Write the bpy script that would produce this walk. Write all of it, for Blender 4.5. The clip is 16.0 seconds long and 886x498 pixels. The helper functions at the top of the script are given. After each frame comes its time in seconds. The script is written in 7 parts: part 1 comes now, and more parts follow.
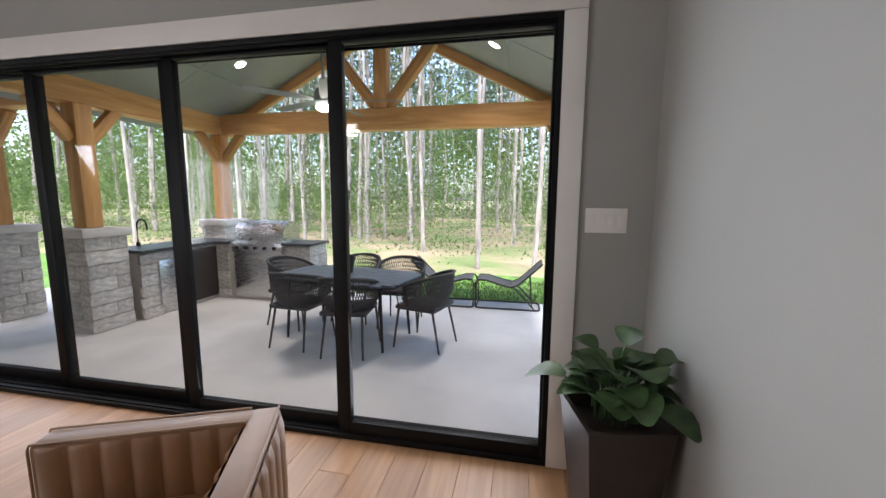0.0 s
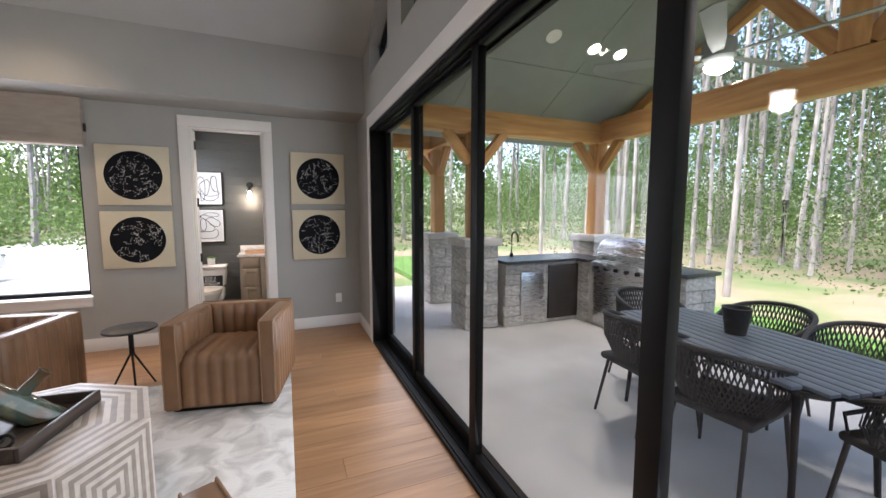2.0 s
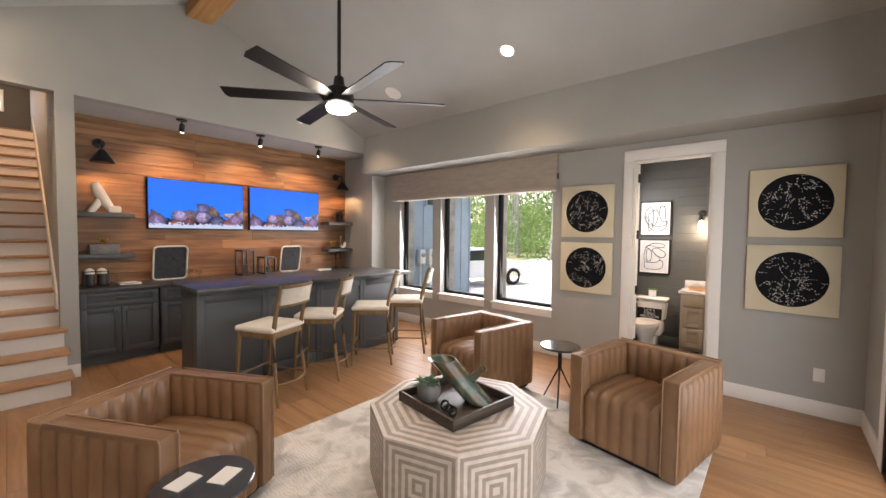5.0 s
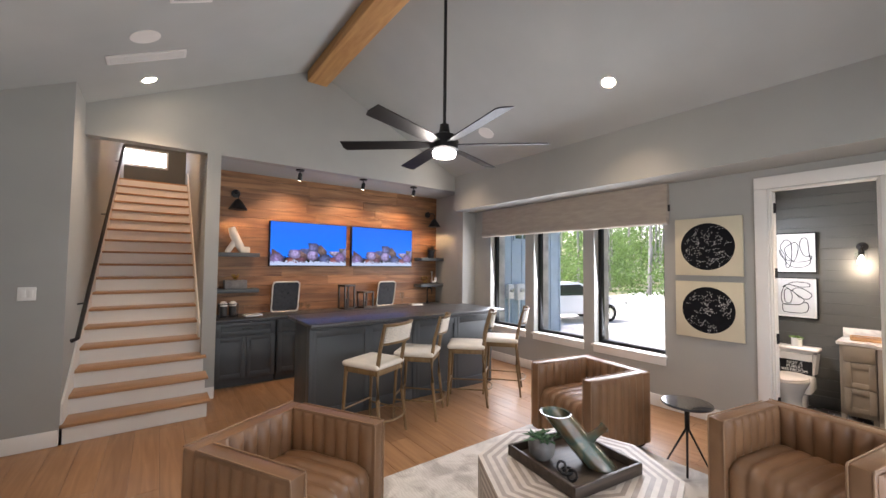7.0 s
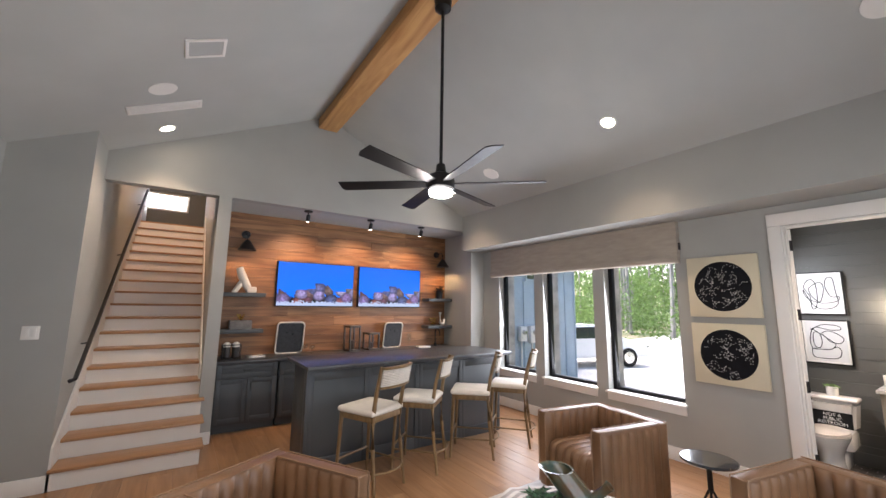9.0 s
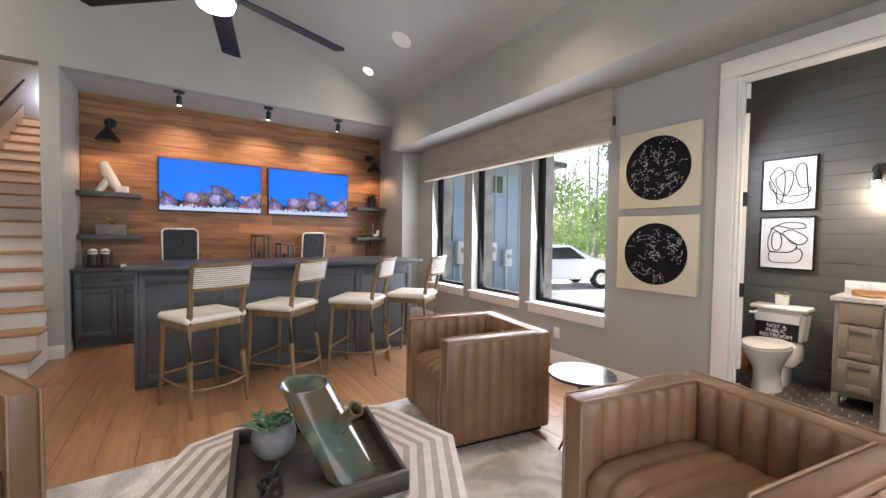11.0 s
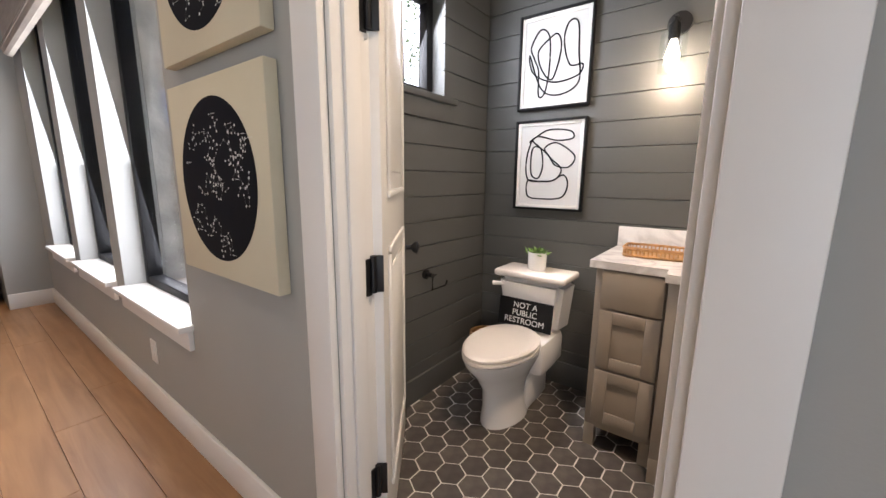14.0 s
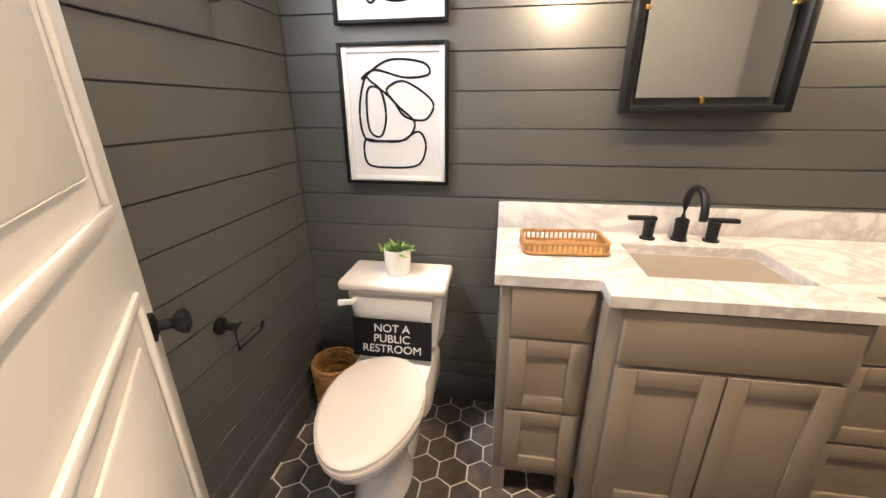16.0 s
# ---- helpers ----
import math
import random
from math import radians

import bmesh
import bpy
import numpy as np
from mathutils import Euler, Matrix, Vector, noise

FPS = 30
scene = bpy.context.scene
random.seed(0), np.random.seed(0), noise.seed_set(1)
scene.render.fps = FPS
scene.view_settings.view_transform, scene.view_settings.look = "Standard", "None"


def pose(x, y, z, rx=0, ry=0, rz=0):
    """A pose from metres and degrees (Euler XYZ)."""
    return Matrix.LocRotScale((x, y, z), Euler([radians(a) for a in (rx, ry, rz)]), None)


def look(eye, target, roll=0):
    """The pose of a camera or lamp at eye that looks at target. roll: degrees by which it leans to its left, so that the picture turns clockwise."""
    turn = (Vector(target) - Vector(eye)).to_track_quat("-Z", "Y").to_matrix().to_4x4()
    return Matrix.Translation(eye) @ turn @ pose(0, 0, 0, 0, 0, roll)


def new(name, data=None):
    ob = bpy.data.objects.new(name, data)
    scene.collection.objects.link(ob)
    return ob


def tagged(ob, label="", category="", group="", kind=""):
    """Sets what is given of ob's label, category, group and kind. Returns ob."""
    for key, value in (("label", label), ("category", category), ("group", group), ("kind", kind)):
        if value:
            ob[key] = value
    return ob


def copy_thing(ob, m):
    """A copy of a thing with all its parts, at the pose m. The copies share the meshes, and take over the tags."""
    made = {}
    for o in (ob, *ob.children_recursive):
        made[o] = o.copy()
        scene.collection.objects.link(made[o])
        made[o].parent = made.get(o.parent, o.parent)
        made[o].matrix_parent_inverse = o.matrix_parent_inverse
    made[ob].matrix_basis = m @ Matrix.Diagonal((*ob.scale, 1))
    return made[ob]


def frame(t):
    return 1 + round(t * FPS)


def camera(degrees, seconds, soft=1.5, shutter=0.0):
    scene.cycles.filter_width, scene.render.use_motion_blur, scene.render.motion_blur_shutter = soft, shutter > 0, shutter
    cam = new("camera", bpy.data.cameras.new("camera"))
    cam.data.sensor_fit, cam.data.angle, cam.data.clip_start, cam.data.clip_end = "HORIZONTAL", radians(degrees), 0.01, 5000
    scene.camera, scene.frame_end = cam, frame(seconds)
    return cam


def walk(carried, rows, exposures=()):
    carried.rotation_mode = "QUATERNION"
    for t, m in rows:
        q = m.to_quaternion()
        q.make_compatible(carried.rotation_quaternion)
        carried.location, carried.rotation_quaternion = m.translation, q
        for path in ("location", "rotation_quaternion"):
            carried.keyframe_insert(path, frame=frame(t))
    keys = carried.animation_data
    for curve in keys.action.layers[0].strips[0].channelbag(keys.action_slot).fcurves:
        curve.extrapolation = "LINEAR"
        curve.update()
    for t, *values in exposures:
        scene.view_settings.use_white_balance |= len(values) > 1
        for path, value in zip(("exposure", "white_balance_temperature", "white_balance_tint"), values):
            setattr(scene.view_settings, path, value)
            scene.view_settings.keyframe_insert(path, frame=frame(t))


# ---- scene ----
cam = camera(98.5, 16.0)
PATH = [
    (0, (5.425, -1.968, 1.488), (5.032, -0.024, 1.232), 0.3),
    (0.5, (5.417, -1.594, 1.445), (4.523, 0.181, 1.22), 0.0),
    (1, (5.297, -1.28, 1.442), (3.993, 0.221, 1.233), -0.2),
    (1.5, (5.156, -1.016, 1.487), (3.564, 0.176, 1.277), -0.3),
    (2, (5.096, -0.802, 1.48), (3.256, -0.041, 1.291), 0.0),
    (2.5, (4.911, -0.699, 1.498), (2.939, -0.41, 1.329), 0.5),
    (3, (4.715, -0.563, 1.556), (2.727, -0.707, 1.386), 0.2),
    (3.5, (4.645, -0.36, 1.555), (2.742, -0.964, 1.422), 0.8),
    (4, (4.682, -0.38, 1.569), (2.92, -1.32, 1.459), 0.8),
    (4.5, (4.699, -0.446, 1.576), (3.08, -1.616, 1.481), 0.8),
    (5, (4.715, -0.5, 1.582), (3.211, -1.816, 1.502), 0.7),
    (5.2, (4.718, -0.52, 1.597), (3.256, -1.882, 1.514), 0.7),
    (7.3, (4.815, -0.661, 1.681), (3.657, -2.285, 1.831), 0.7),
    (7.5, (4.806, -0.634, 1.712), (3.66, -2.257, 1.944), 0.7),
    (8, (4.82, -0.577, 1.782), (3.696, -2.185, 2.171), 0.5),
    (8.2, (4.821, -0.564, 1.769), (3.71, -2.171, 2.198), 0.6),
    (10.3, (3.805, -0.71, 1.406), (2.712, -2.384, 1.344), 0.5),
    (10.5, (3.635, -0.697, 1.38), (2.54, -2.369, 1.304), 0.4),
    (11, (3.165, -0.668, 1.312), (2.049, -2.326, 1.244), 0.7),
    (11.5, (2.686, -0.54, 1.313), (1.434, -2.096, 1.2), 0.7),
    (12, (2.215, -0.513, 1.299), (0.823, -1.944, 1.172), 0.8),
    (12.5, (1.761, -0.544, 1.304), (0.265, -1.864, 1.156), 0.9),
    (13, (1.317, -0.606, 1.28), (-0.254, -1.83, 1.104), 0.8),
    (13.5, (0.918, -0.798, 1.249), (-0.652, -2.016, 1.03), 0.7),
    (14, (0.567, -0.994, 1.201), (-1.003, -2.181, 0.843), 0.6),
    (14.5, (0.251, -1.178, 1.13), (-1.343, -2.28, 0.636), 0.4),
    (15, (0.108, -1.282, 1.103), (-1.512, -2.251, 0.442), 0.2),
    (15.5, (0.031, -1.364, 1.199), (-1.724, -2.024, 0.503), 0.0),
    (16, (-0.076, -1.448, 1.319), (-1.929, -1.731, 0.622), -0.2),
]
walk(cam, [(t, look(eye, target, roll)) for t, eye, target, roll in PATH], [(0, 2.12, 6100, 16), (1, 2.08, 6050, 16), (2.5, 2.07, 6050, 16), (4.5, 2.35, 6900, 18), (7.5, 2.28, 6200, 17), (12, 2.35, 6150, 17), (13.5, 2.1, 6150, 17), (14.5, 2.08, 6250, 17), (15.5, 2.22, 6150, 16), (16, 2.4, 6600, 16)])

# ---- world, sun and lamps ----
world = bpy.data.worlds.new("world")
scene.world = world
world.use_nodes = True
wn = world.node_tree.nodes
sky = wn.new("ShaderNodeTexSky")
sky.sky_type = "NISHITA"
sky.sun_disc = False
sky.sun_elevation = radians(52)
sky.sun_rotation = radians(215)
sky.air_density, sky.dust_density, sky.ozone_density = 1.0, 3.0, 1.0
wn["Background"].inputs[1].default_value = 0.15
world.node_tree.links.new(sky.outputs[0], wn["Background"].inputs[0])
sun = new("sun", bpy.data.lights.new("sun", "SUN"))
sun.data.energy, sun.data.angle, sun.data.color = 2.8, radians(12), (1.0, 0.95, 0.87)
sun.matrix_world = look((0, 0, 30), (-7.5, 12.0, 0))  # from behind the house, onto the woods


def spot(x, y, z, watts, target, cone=100, blend=0.7, color=(1.0, 0.74, 0.48), size=0.04):
    lamp = new("spot_lamp", bpy.data.lights.new("spot_lamp", "SPOT"))
    lamp.data.energy, lamp.data.color, lamp.data.spot_size, lamp.data.spot_blend = watts, color, radians(cone), blend
    lamp.data.shadow_soft_size = size
    lamp.matrix_world = look((x, y, z), target)
    return lamp


def bulb(x, y, z, watts, color=(1.0, 0.72, 0.42), size=0.03):
    lamp = new("point_lamp", bpy.data.lights.new("point_lamp", "POINT"))
    lamp.data.energy, lamp.data.color, lamp.data.shadow_soft_size = watts, color, size
    lamp.location = (x, y, z)
    return lamp


def window_light(name, pos, target, sx, sy, watts, color=(0.93, 0.97, 1.0)):
    lamp = new(name, bpy.data.lights.new(name, "AREA"))
    lamp.data.shape, lamp.data.size, lamp.data.size_y, lamp.data.energy, lamp.data.color = "RECTANGLE", sx, sy, watts, color
    lamp.matrix_world = look(pos, target)
    return lamp


# daylight of the sky through the patio doors, the windows and the small bath window
window_light("sky_through_patio_doors", (3.22, 0.05, 1.25), (3.22, -3.0, 0.9), 4.6, 2.2, 15)
window_light("sky_through_windows", (-0.085, -4.25, 1.4), (3.0, -4.25, 1.0), 3.1, 1.45, 24)
window_light("sky_through_bath_window", (-0.8, -2.345, 1.97), (-0.8, -1.0, 1.2), 0.6, 0.65, 7)

# ---- materials ----


def material(name, color, rough=0.6, metal=0.0, vary=0.06, scale=6.0, bump=0.05, bump_scale=60.0, coat=0.0, spec=0.5, obj_random=0.0, stretch=(1, 1, 1)):
    """A plain surface with blotches at one scale, grain relief at another."""
    m = bpy.data.materials.new(name)
    m.use_nodes = True
    n, l = m.node_tree.nodes, m.node_tree.links
    b = n["Principled BSDF"]
    b.inputs["Roughness"].default_value, b.inputs["Metallic"].default_value = rough, metal
    b.inputs["Coat Weight"].default_value, b.inputs["Specular IOR Level"].default_value = coat, spec
    co = n.new("ShaderNodeTexCoord")
    mp = n.new("ShaderNodeMapping")
    mp.inputs["Scale"].default_value = stretch
    l.new(co.outputs["Object"], mp.inputs[0])
    no = n.new("ShaderNodeTexNoise")
    no.inputs["Scale"].default_value, no.inputs["Detail"].default_value = scale, 5
    l.new(mp.outputs[0], no.inputs["Vector"])
    ra = n.new("ShaderNodeValToRGB")
    lo, hi = [c * (1 - vary * 2) for c in color], [min(1, c * (1 + vary * 2)) for c in color]
    ra.color_ramp.elements[0].position, ra.color_ramp.elements[1].position = 0.3, 0.7
    ra.color_ramp.elements[0].color, ra.color_ramp.elements[1].color = (*lo, 1), (*hi, 1)
    l.new(no.outputs["Fac"], ra.inputs[0])
    out = ra.outputs[0]
    if obj_random:
        oi = n.new("ShaderNodeObjectInfo")
        hs = n.new("ShaderNodeHueSaturation")
        mr = n.new("ShaderNodeMapRange")
        mr.inputs["To Min"].default_value, mr.inputs["To Max"].default_value = 1 - obj_random, 1 + obj_random
        l.new(oi.outputs["Random"], mr.inputs[0])
        l.new(mr.outputs[0], hs.inputs["Value"])
        l.new(out, hs.inputs["Color"])
        out = hs.outputs[0]
    l.new(out, b.inputs["Base Color"])
    rr = n.new("ShaderNodeMapRange")
    rr.inputs["To Min"].default_value, rr.inputs["To Max"].default_value = max(0.02, rough - 0.08), min(1, rough + 0.08)
    l.new(no.outputs["Fac"], rr.inputs[0])
    l.new(rr.outputs[0], b.inputs["Roughness"])
    if bump:
        nb = n.new("ShaderNodeTexNoise")
        nb.inputs["Scale"].default_value, nb.inputs["Detail"].default_value = bump_scale, 3
        l.new(mp.outputs[0], nb.inputs["Vector"])
        bu = n.new("ShaderNodeBump")
        bu.inputs["Strength"].default_value, bu.inputs["Distance"].default_value = bump, 0.01
        l.new(nb.outputs["Fac"], bu.inputs["Height"])
        l.new(bu.outputs[0], b.inputs["Normal"])
    return m


def wood(name, dark, light, axis=0, scale=1.6, rough=0.45, rnd=0.18, coat=0.0, ring=10.0):
    """Grained wood: the grain runs along the given axis of the object; each piece differs."""
    m = material(name, light, rough, vary=0.0, bump=0)
    n, l = m.node_tree.nodes, m.node_tree.links
    b = n["Principled BSDF"]
    b.inputs["Coat Weight"].default_value = coat
    co = n.new("ShaderNodeTexCoord")
    oi = n.new("ShaderNodeObjectInfo")
    ad = n.new("ShaderNodeVectorMath")
    mu = n.new("ShaderNodeMath")
    mu.operation = "MULTIPLY"
    mu.inputs[1].default_value = 37.0
    l.new(oi.outputs["Random"], mu.inputs[0])
    l.new(co.outputs["Object"], ad.inputs[0])
    l.new(mu.outputs[0], ad.inputs[1])
    mp = n.new("ShaderNodeMapping")
    s = [ring, ring, ring]
    s[axis] = 0.7
    mp.inputs["Scale"].default_value = s
    l.new(ad.outputs[0], mp.inputs[0])
    no = n.new("ShaderNodeTexNoise")
    no.inputs["Scale"].default_value, no.inputs["Detail"].default_value, no.inputs["Distortion"].default_value = scale, 6, 1.2
    l.new(mp.outputs[0], no.inputs["Vector"])
    ra = n.new("ShaderNodeValToRGB")
    ra.color_ramp.elements[0].position, ra.color_ramp.elements[1].position = 0.32, 0.68
    ra.color_ramp.elements[0].color, ra.color_ramp.elements[1].color = (*dark, 1), (*light, 1)
    l.new(no.outputs["Fac"], ra.inputs[0])
    hs = n.new("ShaderNodeHueSaturation")
    mr = n.new("ShaderNodeMapRange")
    mr.inputs["To Min"].default_value, mr.inputs["To Max"].default_value = 1 - rnd, 1 + rnd
    l.new(oi.outputs["Random"], mr.inputs[0])
    l.new(mr.outputs[0], hs.inputs["Value"])
    l.new(ra.outputs[0], hs.inputs["Color"])
    l.new(hs.outputs[0], b.inputs["Base Color"])
    bu = n.new("ShaderNodeBump")
    bu.inputs["Strength"].default_value, bu.inputs["Distance"].default_value = 0.12, 0.004
    l.new(no.outputs["Fac"], bu.inputs["Height"])
    l.new(bu.outputs[0], b.inputs["Normal"])
    return m


def glow(name, color, strength):
    m = bpy.data.materials.new(name)
    m.use_nodes = True
    b = m.node_tree.nodes["Principled BSDF"]
    b.inputs["Base Color"].default_value = (*color, 1)
    b.inputs["Emission Color"].default_value = (*color, 1)
    b.inputs["Emission Strength"].default_value = strength
    return m


def glass_material(name, tint=(1, 1, 1), rough=0.0):
    """A thin pane: clear straight through, with a faint mirror."""
    m = bpy.data.materials.new(name)
    m.use_nodes = True
    n, l = m.node_tree.nodes, m.node_tree.links
    n.remove(n["Principled BSDF"])
    tr, gl, fr, mi = n.new("ShaderNodeBsdfTransparent"), n.new("ShaderNodeBsdfGlossy"), n.new("ShaderNodeLayerWeight"), n.new("ShaderNodeMixShader")
    tr.inputs[0].default_value = (*tint, 1)
    gl.inputs["Roughness"].default_value = rough
    fr.inputs["Blend"].default_value = 0.5
    pw, ml = n.new("ShaderNodeMath"), n.new("ShaderNodeMath")
    pw.operation, ml.operation = "POWER", "MULTIPLY_ADD"
    pw.inputs[1].default_value, ml.inputs[1].default_value, ml.inputs[2].default_value = 5.0, 0.22, 0.015
    l.new(fr.outputs["Facing"], pw.inputs[0])
    l.new(pw.outputs[0], ml.inputs[0])
    l.new(ml.outputs[0], mi.inputs[0])
    l.new(tr.outputs[0], mi.inputs[1])
    l.new(gl.outputs[0], mi.inputs[2])
    l.new(mi.outputs[0], n["Material Output"].inputs[0])
    return m


WALL = material("grey_wall_paint", (0.36, 0.36, 0.335), 0.7, vary=0.02, scale=2, bump=0.06, bump_scale=180)
CEIL = material("pale_ceiling_paint", (0.42, 0.43, 0.41), 0.8, vary=0.02, scale=2, bump=0.05, bump_scale=150)
WHITE = material("white_trim_paint", (0.78, 0.76, 0.72), 0.4, vary=0.015, scale=3, bump=0.02, bump_scale=90)
BLACK = material("black_aluminium", (0.006, 0.006, 0.0065), 0.5, 0.0, vary=0.1, scale=8, bump=0.02, bump_scale=200, spec=0.2)
BLACKMETAL = material("matte_black_metal", (0.01, 0.01, 0.011), 0.45, 0.3, vary=0.1, scale=20, bump=0.02, bump_scale=300)
GLASS = glass_material("window_glass")
OAK = wood("oak_floor", (0.25, 0.128, 0.058), (0.37, 0.207, 0.1), 1, 1.5, 0.34, 0.1)
TREAD = wood("oak_tread", (0.3, 0.155, 0.07), (0.43, 0.25, 0.125), 0, 1.5, 0.35, 0.06)
BARWALL = wood("warm_brown_planks", (0.14, 0.06, 0.024), (0.31, 0.155, 0.066), 0, 1.6, 0.5, 0.17, ring=7)
BEAM = wood("honey_timber", (0.42, 0.2, 0.06), (0.62, 0.35, 0.13), 1, 1.4, 0.55, 0.08, ring=7)
BEAMX = wood("honey_timber_cross", (0.42, 0.2, 0.06), (0.62, 0.35, 0.13), 0, 1.4, 0.55, 0.08, ring=7)
BEAMZ = wood("honey_timber_upright", (0.42, 0.2, 0.06), (0.62, 0.35, 0.13), 2, 1.4, 0.55, 0.08, ring=7)
STOOLWOOD = wood("stool_wood", (0.13, 0.08, 0.034), (0.24, 0.155, 0.07), 2, 2.2, 0.42, 0.06, ring=16)
LEATHER = material("tan_leather", (0.205, 0.11, 0.054), 0.36, vary=0.1, scale=4, bump=0.12, bump_scale=220, spec=0.5)
PIPING = material("tan_piping", (0.26, 0.155, 0.085), 0.5, vary=0.08, scale=10, bump=0.1)
CABINET = material("slate_cabinet_paint", (0.062, 0.07, 0.076), 0.42, vary=0.03, scale=3, bump=0.02, bump_scale=120)
COUNTER = material("dark_stone_counter", (0.05, 0.053, 0.058), 0.3, vary=0.12, scale=30, bump=0.02, bump_scale=200)
CANVAS = material("cream_canvas", (0.62, 0.56, 0.41), 0.85, vary=0.025, scale=3, bump=0.15, bump_scale=500)
INK = material("star_chart_ink", (0.006, 0.0065, 0.009), 0.7, vary=0.15, scale=14, bump=0.03, bump_scale=400, spec=0.15)
LINE = material("star_line_grey", (0.2, 0.2, 0.2), 0.7, vary=0.02, bump=0)
STAR = material("star_white", (0.7, 0.7, 0.66), 0.7, vary=0.02, bump=0)
CHARWALL = material("charcoal_shiplap_paint", (0.088, 0.088, 0.082), 0.5, vary=0.03, scale=3, bump=0.03, bump_scale=120)
HEX = material("hex_tile_slate", (0.085, 0.072, 0.062), 0.42, vary=0.18, scale=14, bump=0.05, bump_scale=60, obj_random=0.22)
GROUT = material("pale_grout", (0.66, 0.63, 0.58), 0.9, vary=0.05, scale=30, bump=0.1, bump_scale=200)
PORCELAIN = material("white_porcelain", (0.8, 0.78, 0.75), 0.12, vary=0.01, scale=2, bump=0, coat=0.3)
SEATPLASTIC = material("warm_white_seat", (0.74, 0.68, 0.62), 0.22, vary=0.01, scale=2, bump=0)
VANITY = material("greige_vanity_paint", (0.3, 0.25, 0.2), 0.42, vary=0.03, scale=3, bump=0.02, bump_scale=140)
PAPER = material("white_paper", (0.64, 0.63, 0.615), 0.7, vary=0.01, scale=3, bump=0.02)
MIRROR = material("mirror_silver", (0.9, 0.9, 0.9), 0.02, 1.0, vary=0, bump=0)
MIRROR.node_tree.nodes["Principled BSDF"].inputs["Roughness"].default_value = 0.01
BRASS = material("brass", (0.75, 0.5, 0.16), 0.25, 1.0, vary=0.05, scale=20, bump=0.02)
STEEL = material("brushed_steel", (0.55, 0.55, 0.55), 0.28, 1.0, vary=0.05, scale=12, bump=0.03, bump_scale=160, stretch=(1, 1, 12))
LINEN = material("ivory_linen", (0.68, 0.64, 0.57), 0.85, vary=0.04, scale=8, bump=0.2, bump_scale=320)
SHADECLOTH = material("woven_greige_shade", (0.4, 0.345, 0.285), 0.9, vary=0.05, scale=5, bump=0.25, bump_scale=260, stretch=(1, 1, 5))
CONCRETE = material("brushed_concrete", (0.64, 0.63, 0.61), 0.6, vary=0.06, scale=1.6, bump=0.12, bump_scale=90)
STONE = material("pale_limestone", (0.5, 0.485, 0.45), 0.85, vary=0.16, scale=5, bump=0.5, bump_scale=22, obj_random=0.18)
MORTAR = material("pale_mortar", (0.5, 0.48, 0.44), 0.9, vary=0.05, scale=10, bump=0.2)
CAPSTONE = material("cut_cap_stone", (0.56, 0.545, 0.52), 0.75, vary=0.06, scale=6, bump=0.1, bump_scale=60)
SOFFIT = material("sage_soffit_boards", (0.25, 0.275, 0.255), 0.6, vary=0.04, scale=3, bump=0.04)
WICKER = material("charcoal_rope", (0.035, 0.035, 0.036), 0.65, vary=0.15, scale=40, bump=0.4, bump_scale=160)
TABLETOP = material("blue_grey_tabletop", (0.1, 0.125, 0.16), 0.4, vary=0.06, scale=6, bump=0.03)
LAWN = material("lawn", (0.07, 0.15, 0.022), 0.9, vary=0.3, scale=7, bump=0.6, bump_scale=70)
SIDING = material("blue_grey_siding", (0.34, 0.42, 0.49), 0.6, vary=0.04, scale=3, bump=0.04)
BARK = material("pale_pine_bark", (0.3, 0.275, 0.25), 0.9, vary=0.2, scale=7, bump=0.6, bump_scale=20, obj_random=0.3, stretch=(1, 1, 0.25))
TAUPE = material("taupe_ceramic", (0.3, 0.24, 0.18), 0.35, vary=0.1, scale=8, bump=0.05)
DARKWOOD = wood("dark_brown_tray_wood", (0.022, 0.016, 0.012), (0.06, 0.042, 0.03), 0, 2, 0.4, 0.1)
PLANTGREEN = material("dark_leaf_green", (0.045, 0.085, 0.03), 0.42, vary=0.3, scale=12, bump=0.1, bump_scale=40)
SUCCULENT = material("succulent_green", (0.05, 0.12, 0.055), 0.5, vary=0.25, scale=30, bump=0.05)
BRIGHTGREEN = material("bright_leaf_green", (0.12, 0.22, 0.04), 0.5, vary=0.25, scale=30, bump=0.05)
RATTAN = material("honey_rattan", (0.42, 0.22, 0.08), 0.55, vary=0.15, scale=30, bump=0.25, bump_scale=120)
CHAIRPAINT = material("dark_bronze_metal", (0.05, 0.045, 0.042), 0.45, 0.5, vary=0.1, scale=20, bump=0.02)
GREYPOT = material("grey_stoneware", (0.16, 0.155, 0.15), 0.7, vary=0.12, scale=20, bump=0.2)
BROWNPOT = material("dark_brown_planter", (0.03, 0.021, 0.017), 0.45, vary=0.1, scale=8, bump=0.04)
WHITECAR = material("white_car_paint", (0.75, 0.76, 0.78), 0.2, vary=0.01, bump=0, coat=0.6)
GRAVEL = material("pale_gravel_drive", (0.5, 0.48, 0.44), 0.95, vary=0.12, scale=14, bump=0.5, bump_scale=60)
BULBGLOW = glow("lamp_glow", (1.0, 0.84, 0.62), 14.0)
FANGLOW = glow("fan_lamp_glow", (1.0, 0.95, 0.88), 9.0)
PATIOGLOW = glow("patio_lamp_glow", (1.0, 0.95, 0.85), 7.0)


